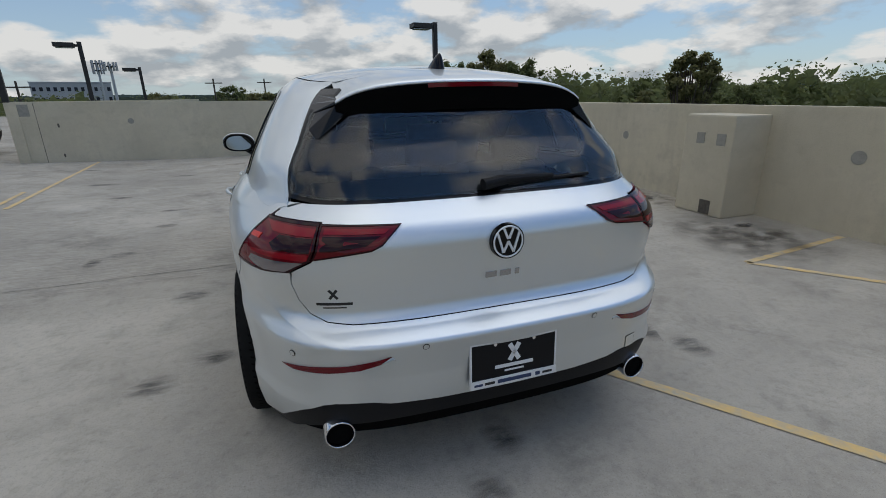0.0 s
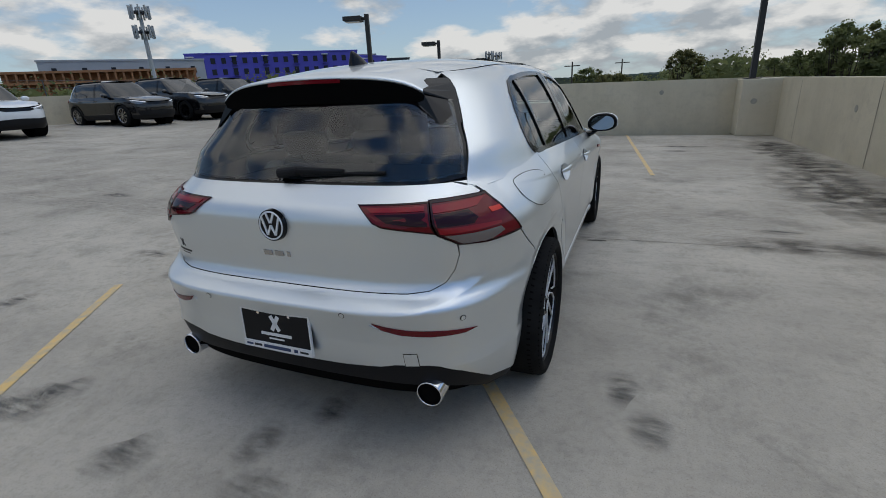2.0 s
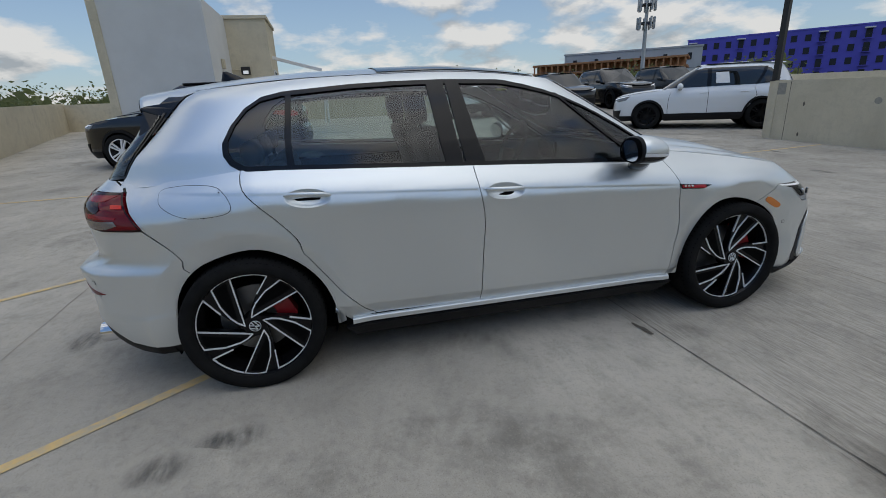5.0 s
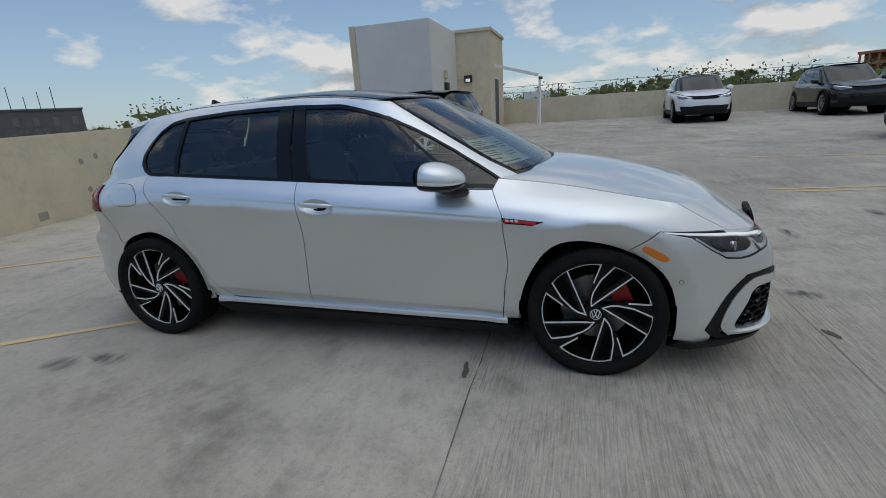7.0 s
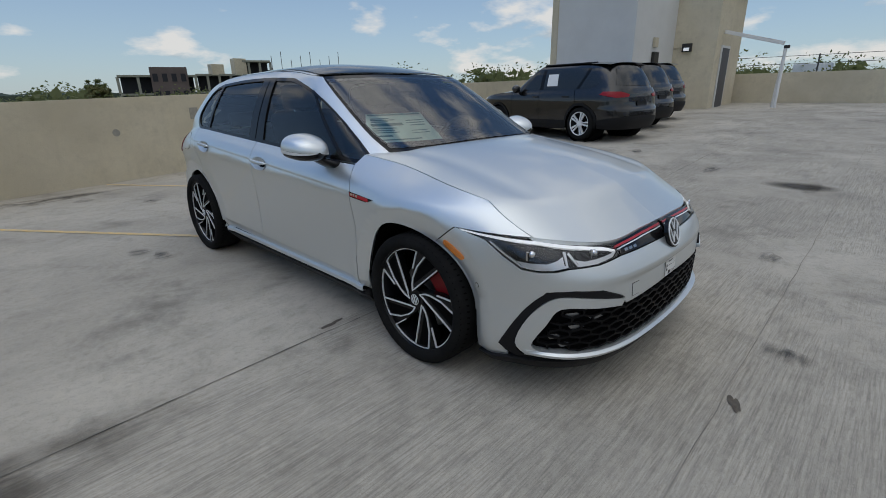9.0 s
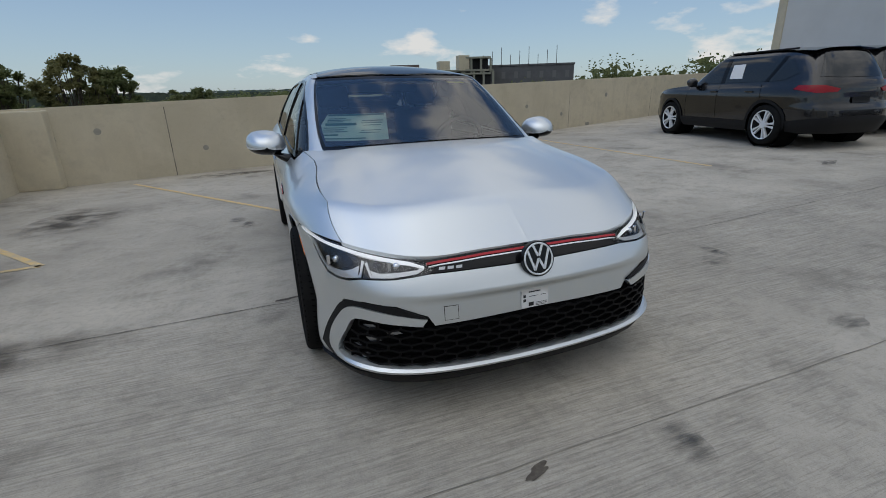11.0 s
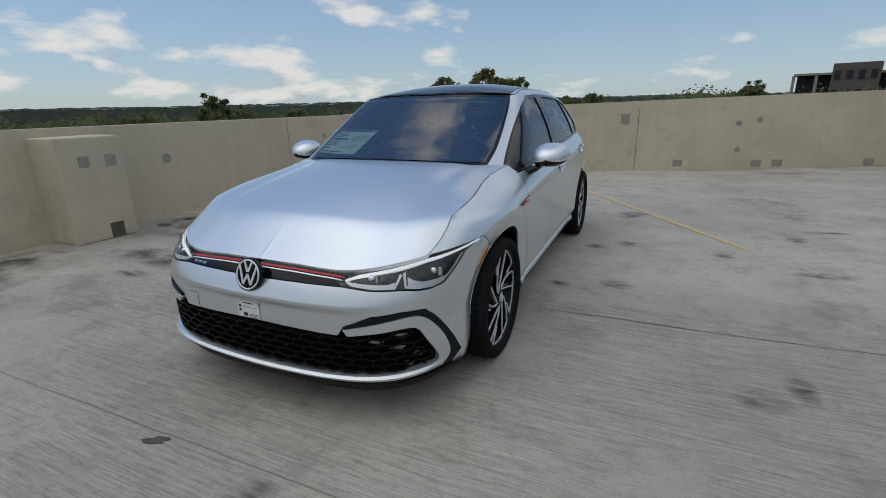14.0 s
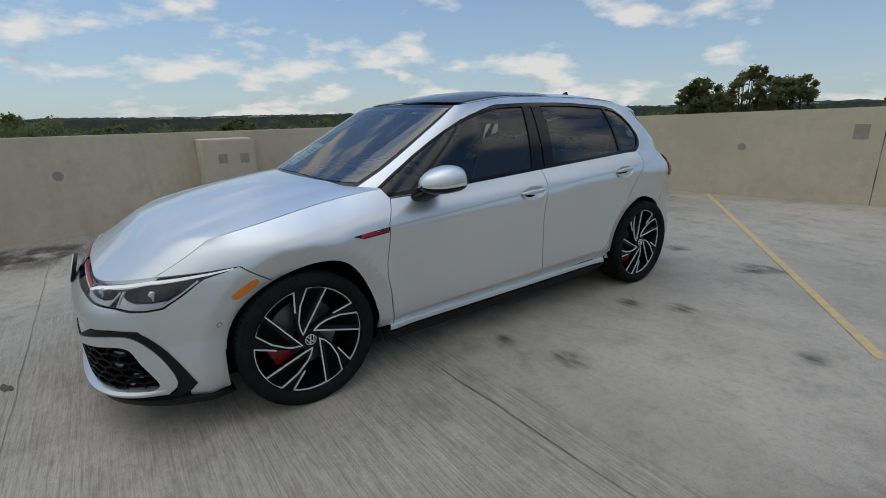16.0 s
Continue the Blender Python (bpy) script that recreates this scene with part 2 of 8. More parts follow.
M_BROWNB = mat("brown_cladding", (0.14, 0.11, 0.10), 0.9, spot=(0.10, 0.08, 0.07), scale=0.5, amount=0.6)
M_DARKGREY = mat("dark_grey_paint", (0.06, 0.06, 0.062), 0.6)
M_WHITEPOST = mat("white_steel_paint", (0.72, 0.72, 0.70), 0.5)
M_DARKPAINT = mat("grey_car_paint", (0.03, 0.034, 0.038), 0.2, spec=0.4)
M_DARKGLASS = mat("dark_window", (0.012, 0.014, 0.015), 0.04, spec=0.7)


def decal(name, color, strength, stretch, scale, lo=0.42, hi=0.66):
    """A thin stain that breaks up into streaks and lets the ground show."""
    m = mat(name, color, 0.9)
    nt = m.node_tree
    n, l = nt.nodes.new, nt.links.new
    b, out = nt.nodes["Principled BSDF"], nt.nodes["Material Output"]
    tc, mp, noi, rmp, mul = n("ShaderNodeTexCoord"), n("ShaderNodeMapping"), n("ShaderNodeTexNoise"), n("ShaderNodeValToRGB"), n("ShaderNodeMath")
    mp.inputs["Scale"].default_value = stretch
    noi.inputs["Scale"].default_value, noi.inputs["Detail"].default_value = scale, 6.0
    rmp.color_ramp.elements[0].position, rmp.color_ramp.elements[1].position = lo, hi
    mul.operation, mul.inputs[1].default_value = "MULTIPLY", strength
    tr, mix = n("ShaderNodeBsdfTransparent"), n("ShaderNodeMixShader")
    l(tc.outputs["Object"], mp.inputs[0]); l(mp.outputs[0], noi.inputs["Vector"]); l(noi.outputs["Fac"], rmp.inputs[0])
    cen, grd, sft = n("ShaderNodeMapping"), n("ShaderNodeTexGradient"), n("ShaderNodeMath")
    cen.inputs["Location"].default_value, cen.inputs["Scale"].default_value = (-1, -1, 0), (2, 2, 0)
    grd.gradient_type, sft.operation = "SPHERICAL", "MULTIPLY"
    l(tc.outputs["Generated"], cen.inputs[0]); l(cen.outputs[0], grd.inputs[0])
    fade = n("ShaderNodeMapRange")
    fade.inputs["From Min"].default_value, fade.inputs["From Max"].default_value = 0.32, 0.85
    l(grd.outputs["Fac"], fade.inputs["Value"])
    l(rmp.outputs[0], sft.inputs[0]); l(fade.outputs["Result"], sft.inputs[1]); l(sft.outputs[0], mul.inputs[0])
    l(mul.outputs[0], mix.inputs[0]); l(tr.outputs[0], mix.inputs[1]); l(b.outputs[0], mix.inputs[2]); l(mix.outputs[0], out.inputs[0])
    return m


M_SCUFF = decal("rubber_scuff", (0.10, 0.098, 0.092), 0.72, (7, 24, 1), 1.0, 0.32, 0.66)
M_STAIN = decal("dirt_stain", (0.085, 0.072, 0.056), 0.85, (1.0, 1.3, 1), 4.0, 0.36, 0.66)
M_OIL = decal("oil_stain", (0.06, 0.054, 0.045), 0.95, (1.0, 1.0, 1), 1.5, 0.12, 0.42)
M_WHITE = mat("white_paint", (0.75, 0.76, 0.76), 0.25, coat=0.8)
M_BLACK = mat("black_paint", (0.006, 0.006, 0.007), 0.2, spec=0.4, coat=0.8)

M_TRIM = mat("black_plastic", (0.011, 0.011, 0.012), 0.5, grain=0.06, grain_scale=300, spec=0.18)
M_COMB = mat("comb_plastic", (0.005, 0.005, 0.0055), 0.45, spec=0.12)
M_GLOSSBLACK = mat("gloss_black", (0.006, 0.006, 0.007), 0.08, spec=0.28)
M_WINBLACK = mat("window_trim_black", (0.005, 0.005, 0.006), 0.12, spec=0.3)
# near-black for black parts and joints, and for shade put into hollows
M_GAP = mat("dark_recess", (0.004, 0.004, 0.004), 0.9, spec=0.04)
M_CHROME = mat("chrome", (0.75, 0.76, 0.78), 0.10, metal=1.0)
M_BADGE = mat("bright_badge_metal", (0.80, 0.82, 0.84), 0.35, metal=0.3)
M_CHROMEDARK = mat("dark_chrome", (0.42, 0.43, 0.45), 0.18, metal=1.0)
M_AMBER = mat("amber_lens", (0.75, 0.22, 0.02), 0.2, coat=0.6)
M_RED = mat("red_trim", (0.45, 0.01, 0.02), 0.3)
M_LAMPBLACK = mat("lamp_housing", (0.02, 0.021, 0.023), 0.25, coat=0.3)
M_HOOK = mat("bright_lamp_trim", (0.86, 0.88, 0.90), 0.25, metal=0.3)
M_LAMPCELL = mat("lamp_bowl", (0.05, 0.052, 0.056), 0.2, metal=0.8)
M_DRL = mat("white_light_strip", (0.90, 0.92, 0.94), 0.3)
M_DRL.node_tree.nodes["Principled BSDF"].inputs["Emission Color"].default_value = (0.95, 0.98, 1.0, 1)
M_DRL.node_tree.nodes["Principled BSDF"].inputs["Emission Strength"].default_value = 0.3
M_LAMPRED = mat("red_lens", (0.14, 0.004, 0.009), 0.08, spec=0.35)
M_LAMPRED2 = mat("bright_red_lens", (0.26, 0.007, 0.013), 0.15, spec=0.35)
M_LAMPGLOW = mat("orange_red_lens", (0.72, 0.05, 0.03), 0.2, spec=0.35)
M_LAMPDARK = mat("dark_red_lens", (0.022, 0.002, 0.004), 0.08, spec=0.3)
M_LAMPCLEAR = mat("clear_reflector", (0.24, 0.22, 0.225), 0.18, metal=0.6, spot=(0.25, 0.2, 0.2), scale=90, amount=0.8, coat=0.7)
M_FOG = mat("fog_cell_glass", (0.22, 0.22, 0.22), 0.15, metal=0.6, coat=0.5)
M_PAPER = mat("white_paper", (0.78, 0.78, 0.77), 0.6)
M_INK = mat("black_ink", (0.02, 0.02, 0.02), 0.6)
M_INKBLUE = mat("blue_ink", (0.03, 0.05, 0.12), 0.6)
M_PLATEBLACK = mat("black_plate", (0.008, 0.008, 0.009), 0.5, spec=0.2)
M_MIRROR = mat("mirror", (0.42, 0.45, 0.46), 0.02, metal=1.0)
M_RIMBLACK = mat("rim_black", (0.006, 0.006, 0.007), 0.2, spec=0.22)
M_MACHINED = mat("machined_alloy", (0.80, 0.81, 0.82), 0.4, metal=0.25)
M_DISC = mat("brake_disc_steel", (0.22, 0.22, 0.22), 0.45, metal=0.9)
M_CALIPER = mat("red_caliper", (0.26, 0.006, 0.010), 0.4)
M_SEAT = mat("dark_cloth", (0.022, 0.022, 0.024), 0.85, spot=(0.03, 0.03, 0.032), scale=200, amount=0.4)
M_LINING = mat("dark_lining", (0.06, 0.06, 0.062), 0.9)
M_SHEET = mat("pale_green_sheet", (0.74, 0.88, 0.82), 0.6)
M_SHEETINK = mat("teal_ink", (0.05, 0.20, 0.20), 0.6)
M_SLIP = mat("yellow_slip", (0.75, 0.75, 0.10), 0.6)


def pane(name, tint, ior=1.5):
    """Thin tinted glass: lets light through, mirrors at a slant."""
    m = bpy.data.materials.new(name)
    m.use_nodes = True
    nt = m.node_tree
    nt.nodes.clear()
    n, l = nt.nodes.new, nt.links.new
    out, mix, fr, tr, gl = n("ShaderNodeOutputMaterial"), n("ShaderNodeMixShader"), n("ShaderNodeFresnel"), n("ShaderNodeBsdfTransparent"), n("ShaderNodeBsdfGlossy")
    fr.inputs["IOR"].default_value = ior
    tr.inputs["Color"].default_value = (*tint, 1)
    gl.inputs["Roughness"].default_value = 0.0
    l(fr.outputs[0], mix.inputs[0]); l(tr.outputs[0], mix.inputs[1]); l(gl.outputs[0], mix.inputs[2]); l(mix.outputs[0], out.inputs[0])
    return m


M_GLASS = pane("tinted_glass", (0.70, 0.80, 0.77), 1.75)
M_CLEARGLASS = pane("clear_glass", (0.80, 0.88, 0.86), 2.3)
M_CLEAR = pane("lamp_glass", (0.95, 0.95, 0.95), 1.4)

# ---- helpers ----


def finish(ob, bm, material, smooth=True):
    me = ob.data
    bm.to_mesh(me)
    bm.free()
    for p in me.polygons:
        p.use_smooth = smooth
    if material:
        me.materials.append(material)
    return ob


def part(name, bm, material, parent, label="", smooth=False):
    ob = new(name, bpy.data.meshes.new(name))
    finish(ob, bm, material, smooth)
    ob.parent = parent
    return tagged(ob, label)


def thing(name, label, category, group="", m=None):
    ob = new(name)
    ob.empty_display_size = 0.2
    if m is not None:
        ob.matrix_world = m
    return tagged(ob, label, category, group)


def setting(name, bm, material, label, category, smooth=False):
    ob = new(name, bpy.data.meshes.new(name))
    finish(ob, bm, material, smooth)
    return tagged(ob, label, category, kind="structure")


def box(x0, x1, y0, y1, z0, z1, bevel=0.0, bm=None):
    bm = bm or bmesh.new()
    r = bmesh.ops.create_cube(bm, size=1, matrix=Matrix.LocRotScale(((x0 + x1) / 2, (y0 + y1) / 2, (z0 + z1) / 2), None, (x1 - x0, y1 - y0, z1 - z0)))
    if bevel:
        es = list({e for v in r["verts"] for e in v.link_edges})
        bmesh.ops.bevel(bm, geom=es, offset=bevel, segments=2, affect="EDGES", profile=0.6)
    return bm


def tube(a, b, r0, r1=None, seg=16, bm=None):
    bm = bm or bmesh.new()
    a, b = Vector(a), Vector(b)
    d = b - a
    m = Matrix.Translation((a + b) / 2) @ d.to_track_quat("Z", "Y").to_matrix().to_4x4()
    bmesh.ops.create_cone(bm, cap_ends=True, segments=seg, radius1=r0, radius2=r0 if r1 is None else r1, depth=d.length, matrix=m)
    return bm


# ---- the deck ----
def deck_z(x):
    """The deck lies level under the car and climbs gently beyond it."""
    return max(0.0, -2.5 - x) * 0.033


def grid_sheet(xs, ys, zf):
    bm = bmesh.new()
    rows = [[bm.verts.new((x, y, zf(x, y))) for x in xs] for y in ys]
    for j in range(len(ys) - 1):
        for i in range(len(xs) - 1):
            bm.faces.new((rows[j][i], rows[j][i + 1], rows[j + 1][i + 1], rows[j + 1][i]))
    return bm


REAR_SLOPE = 0.255


def rear_y(x):
    return -6.03 + REAR_SLOPE * x


bm = bmesh.new()
NX = 60
xs = [-20.9 + 25.4 * i / NX for i in range(NX + 1)]
lo = [bm.verts.new((x, rear_y(x) - 0.2, deck_z(x))) for x in xs]
mid = [bm.verts.new((x, 9.0, deck_z(x))) for x in xs]
hi = [bm.verts.new((x, 34.0, deck_z(x))) for x in xs]
for i in range(NX):
    bm.faces.new((lo[i], lo[i + 1], mid[i + 1], mid[i]))
    if xs[i + 1] < -5.4:
        bm.faces.new((mid[i], mid[i + 1], hi[i + 1], hi[i]))
for v in [v for v in bm.verts if not v.link_faces]:
    bm.verts.remove(v)
r = bmesh.ops.extrude_face_region(bm, geom=bm.faces[:])
bmesh.ops.translate(bm, verts=[v for v in r["geom"] if isinstance(v, bmesh.types.BMVert)], vec=(0, 0, -0.3))
bmesh.ops.recalc_face_normals(bm, faces=bm.faces[:])
deck = setting("floor", bm, M_DECK, "grey stained concrete deck of a rooftop car park", "floor")


def wall(name, a, b, h0, h1, thick=0.2, z0=0.0, z1=0.0, label="cream-grey weathered concrete parapet wall"):
    """A parapet from a to b; its face lies on the line a-b, its body to the left of it."""
    a, b = Vector((*a, 0)), Vector((*b, 0))
    d = (b - a).normalized()
    nrm = Vector((-d.y, d.x, 0)) * thick
    bm = bmesh.new()
    vs = []
    for p, zb, zt in ((a, z0 - 0.2, z0 + h0), (b, z1 - 0.2, z1 + h1), (b + nrm, z1 - 0.2, z1 + h1), (a + nrm, z0 - 0.2, z0 + h0)):
        vs.append((bm.verts.new((p.x, p.y, zb)), bm.verts.new((p.x, p.y, zt))))
    for i in range(4):
        (p0, p1), (q0, q1) = vs[i], vs[(i + 1) % 4]
        bm.faces.new((p0, q0, q1, p1))
    bm.faces.new([v[1] for v in vs]); bm.faces.new([v[0] for v in reversed(vs)])
    bmesh.ops.recalc_face_normals(bm, faces=bm.faces[:])
    bmesh.ops.bevel(bm, geom=[e for e in bm.edges if (e.verts[0].co.z + e.verts[1].co.z) / 2 > z0 + h0 * 0.8], offset=0.012, segments=2, affect="EDGES")
    return setting(name, bm, M_WALL, label, "wall")


def right_x(y):
    return 4.22 - 0.035 * y


wall("wall_right", (right_x(9.6), 9.6), (right_x(-5.1), -5.1), 1.18, 1.14)
wall("wall_front", (-5.75, 8.65), (3.9, 9.5), 1.21, 1.19, z0=0.10)
wall("wall_rear", (4.6, rear_y(4.6)), (-20.9, rear_y(-20.9)), 1.15, 1.15, z1=deck_z(-20.9))
wall("wall_far", (-20.6, -12), (-20.6, 34), 1.1, 1.1, z0=deck_z(-20.6), z1=deck_z(-20.6))
wall("wall_ramp", (-5.75, 33.8), (-5.75, 8.65), 1.21, 1.21, z0=0.1, z1=0.1)

bm = box(3.72, 4.3, 0.30, 0.93, 0, 1.07, 0.02)
setting("pillar_right", bm, M_WALL, "concrete pier against the parapet", "pillar")
bm = box(3.2, 4.1, 8.75, 9.5, 0, 1.17, 0.02)
setting("pillar_corner", bm, M_WALL, "concrete pier in the parapet corner", "pillar")
bm = box(3.85, 4.6, -5.4, -4.85, 0, 1.13, 0.02)
setting("pillar_back", bm, M_WALL, "concrete pier in the parapet corner", "pillar")

# land beyond
R = 4000
bm = grid_sheet([-R, -400, -60, 60, 400, R], [-R, -400, -60, 60, 400, R], lambda x, y: -14.0)
setting("ground", bm, M_LAND, "green wooded land spreading to the horizon", "ground")


def line(a, b, w=0.06):
    a, b = Vector(a), Vector(b)
    d = (b - a).normalized()
    nrm = Vector((-d.y, d.x)) * w / 2
    bm = bmesh.new()
    k = max(2, int((b - a).length / 0.4))
    for s in range(k):
        p, q = a.lerp(b, s / k), a.lerp(b, (s + 1) / k)
        bm.faces.new([bm.verts.new((v.x, v.y, deck_z(v.x) + 0.004)) for v in (p - nrm, q - nrm, q + nrm, p + nrm)])
    return setting("parking_line", bm, M_YELLOW, "worn yellow painted parking line", "line")


line((-2.36, -1.22), (0.72, -5.75))
line((-0.07, -0.54), (2.9, -4.75))
line((2.77, -0.80), (4.2, -2.6)); line((2.77, -0.80), (4.2, -0.6))
line((1.45, 3.8), (0.98, 9.1)); line((-3.95, 3.75), (-4.35, 8.6))
line((-5.22, -1.45), (-5.15, -7.15))
line((-7.1, 3.9), (-7.0, 6.4)); line((-4.1, 3.6), (-4.25, 5.0))

# ---- skin of the hatchback ----
def smooth_curve(pts):
    """A smooth curve through a few (a, b) pairs."""
    xs = [p[0] for p in pts]
    ys = [p[1] for p in pts]
    n = len(xs)
    ms = []
    for i in range(n):
        if i == 0:
            m = (ys[1] - ys[0]) / (xs[1] - xs[0])
        elif i == n - 1:
            m = (ys[-1] - ys[-2]) / (xs[-1] - xs[-2])
        else:
            d0 = (ys[i] - ys[i - 1]) / (xs[i] - xs[i - 1])
            d1 = (ys[i + 1] - ys[i]) / (xs[i + 1] - xs[i])
            m = 0.0 if d0 * d1 <= 0 else 2 * d0 * d1 / (d0 + d1)
        ms.append(m)

    def f(x):
        if x <= xs[0]:
            return ys[0] + ms[0] * (x - xs[0])
        if x >= xs[-1]:
            return ys[-1] + ms[-1] * (x - xs[-1])
        i = 0
        while x > xs[i + 1]:
            i += 1
        h = xs[i + 1] - xs[i]
        t = (x - xs[i]) / h
        return ((2 * t**3 - 3 * t * t + 1) * ys[i] + (t**3 - 2 * t * t + t) * h * ms[i]
                + (3 * t * t - 2 * t**3) * ys[i + 1] + (t**3 - t * t) * h * ms[i + 1])
    return f


# half-width, nose and tail of the lower body by height
body_w = smooth_curve([(0.14, 0.775), (0.19, 0.82), (0.26, 0.850), (0.36, 0.866), (0.48, 0.870), (0.62, 0.878), (0.74, 0.888), (0.81, 0.8935), (0.845, 0.885), (0.90, 0.855), (0.965, 0.80), (1.02, 0.765)])
body_f = smooth_curve([(0.13, 2.10), (0.18, 2.155), (0.26, 2.18), (0.42, 2.187), (0.52, 2.18), (0.60, 2.15), (0.68, 2.09), (0.74, 2.03), (0.95, 1.85)])
body_r = smooth_curve([(0.18, 2.03), (0.26, 2.07), (0.36, 2.095), (0.48, 2.11), (0.575, 2.117), (0.597, 2.116), (0.606, 2.108), (0.632, 2.062), (0.652, 2.042), (0.68, 2.032), (0.80, 2.042), (0.88, 2.04), (0.92, 2.015), (0.965, 1.965), (1.02, 1.905)])
# the same of the glasshouse
cab_w = smooth_curve([(0.90, 0.828), (0.965, 0.80), (1.0, 0.787), (1.1, 0.748), (1.2, 0.702), (1.3, 0.648), (1.36, 0.605), (1.395, 0.56), (1.41, 0.53), (1.43, 0.45)])
cab_f = smooth_curve([(0.90, 1.25), (0.95, 1.17), (1.0, 1.075), (1.1, 0.87), (1.2, 0.67), (1.3, 0.475), (1.37, 0.34), (1.42, 0.22), (1.46, 0.0)])
cab_r = smooth_curve([(0.92, 2.02), (0.965, 1.965), (1.02, 1.912), (1.1, 1.84), (1.2, 1.74), (1.3, 1.65), (1.40, 1.56), (1.46, 1.45)])
roof_z = smooth_curve([(-1.85, 1.345), (-1.6, 1.385), (-1.34, 1.415), (-0.9, 1.445), (-0.3, 1.453), (-0.05, 1.437), (0.15, 1.408), (0.35, 1.365), (0.6, 1.28)])
crown_z = smooth_curve([(0.80, 0.965), (1.0, 0.94), (1.3, 0.895), (1.6, 0.835), (1.85, 0.765), (2.05, 0.70), (2.2, 0.64)])


class Ring:
    """A closed skin round the car: s runs along the plan outline (s = y on the flank), z is the height."""

    def __init__(self, w, f, r, nf, nr, kf, kr, ref):
        self.w, self.f, self.r, self.nf, self.nr, self.kf, self.kr = w, f, r, nf, nr, kf, kr
        self.tab, self.ref = {}, ref
        for sign, n, end in ((1, nf, f(ref)), (-1, nr, r(ref))):
            px, py, acc, rows = w(ref), 0.0, 0.0, [(0.0, 1.0, 0.0)]
            for i in range(1, 1201):
                a = math.pi / 2 * i / 1200
                sx, sy = math.cos(a) ** (2 / n), math.sin(a) ** (2 / n)
                x, y = sx * w(ref), sy * end
                acc += math.hypot(x - px, y - py)
                px, py = x, y
                rows.append((acc, sx, sy))
            self.tab[sign] = rows

    def end(self, sign):
        return self.tab[sign][-1][0]

    def unit(self, s):
        rows = self.tab[1 if s >= 0 else -1]
        a = min(abs(s), rows[-1][0])
        lo, hi = 0, len(rows) - 1
        while hi - lo > 1:
            m = (lo + hi) // 2
            if rows[m][0] <= a:
                lo = m
            else:
                hi = m
        t = (a - rows[lo][0]) / max(1e-9, rows[hi][0] - rows[lo][0])
        return rows[lo][1] + t * (rows[hi][1] - rows[lo][1]), rows[lo][2] + t * (rows[hi][2] - rows[lo][2])

    def at(self, s, z):
        sx, sy = self.unit(s)
        y0 = math.copysign(sy, s) * (self.f(max(z, self.ref)) if s >= 0 else self.r(max(z, self.ref)))
        zz = self.level(y0, z)
        w = self.w(zz)
        x = w * sx
        if s >= 0:
            y = self.f(zz) * sy - self.kf * sy**6 * x * x
        else:
            y = -self.r(zz) * sy + self.kr * sy**6 * x * x
        return self.shape(x, y, z)

    def s_at(self, y, z):
        """The s of the flank point at y and z."""
        lo, hi = (0.0, self.end(1)) if y >= 0 else (-self.end(-1), 0.0)
        for _ in range(36):
            m = (lo + hi) / 2
            if self.at(m, z)[1] < y:
                lo = m
            else:
                hi = m
        return lo

    def level(self, y, z):
        return z

    def shape(self, x, y, z):
        return (x, y, z)


class Body(Ring):
    def level(self, y, z):
        k = min(1.0, max(0.0, (1.7 - abs(y)) / 0.5))
        return z + 0.05 * y * k * min(1.0, max(0.0, (z - 0.3) / 0.4))

    def shape(self, x, y, z):
        # shoulder of the wing under the bonnet line
        if y > 0.7:
            d = crown_z(y) - z
            r = 0.13
            if d < r:
                t = 1 - max(d, 0) / r
                k = min(1.0, (y - 0.7) / 0.35) * 0.075 * t * t
                x = max(0.0, x - k)
                y -= 0.3 * k * min(1, max(0, (y - 1.7) / 0.3))
        # the bumpers stay wide towards the ground
        k = min(1.0, max(0.0, (abs(y) - 1.45) / 0.3)) * min(1.0, max(0.0, (0.42 - z) / 0.24))
        x *= 1 + 0.055 * k
        # wheel arch flares
        for yc in (-1.3155, 1.3155):
            d = math.hypot(y - yc, z - 0.31)
            if d < 0.55:
                t = max(0.0, 1 - abs(d - 0.36) / 0.17)
                x += 0.010 * t * t * (3 - 2 * t)
        return (x, y, z)


class Cabin(Ring):
    def level(self, y, z):
        t = min(1.0, max(0.0, (z - 0.95) / 0.42))
        k = min(1.0, max(0.0, (1.7 - abs(y)) / 0.5))
        return z + (1.455 - roof_z(max(-1.8, min(y, -0.12)))) * t + 0.05 * y * k * (1 - t)

    def shape(self, x, y, z):
        q = min(1.0, max(0.0, (-0.8 - y) / 0.7))
        return (x * (1 + 0.025 * q * min(1.0, max(0.0, (z - 1.0) / 0.35))), y, z)


SKIN = Body(body_w, body_f, body_r, 5.8, 5.5, 0.13, 0.07, 0.55)
CAB = Cabin(cab_w, cab_f, cab_r, 4.6, 7.5, 0.12, 0.08, 1.05)


# ---- panels of the hatchback ----
def catmull(pts, closed=True, k=6):
    out = []
    n = len(pts)
    for i in range(n if closed else n - 1):
        p0, p1, p2, p3 = (pts[(i + j - 1) % n] if closed else pts[max(0, min(n - 1, i + j - 1))] for j in range(4))
        for j in range(k):
            t = j / k
            out.append(tuple(0.5 * (2 * b + (c - a) * t + (2 * a - 5 * b + 4 * c - d) * t * t + (3 * b - a - 3 * c + d) * t**3)
                             for a, b, c, d in zip(p0, p1, p2, p3)))
    if not closed:
        out.append(tuple(pts[-1]))
    return out


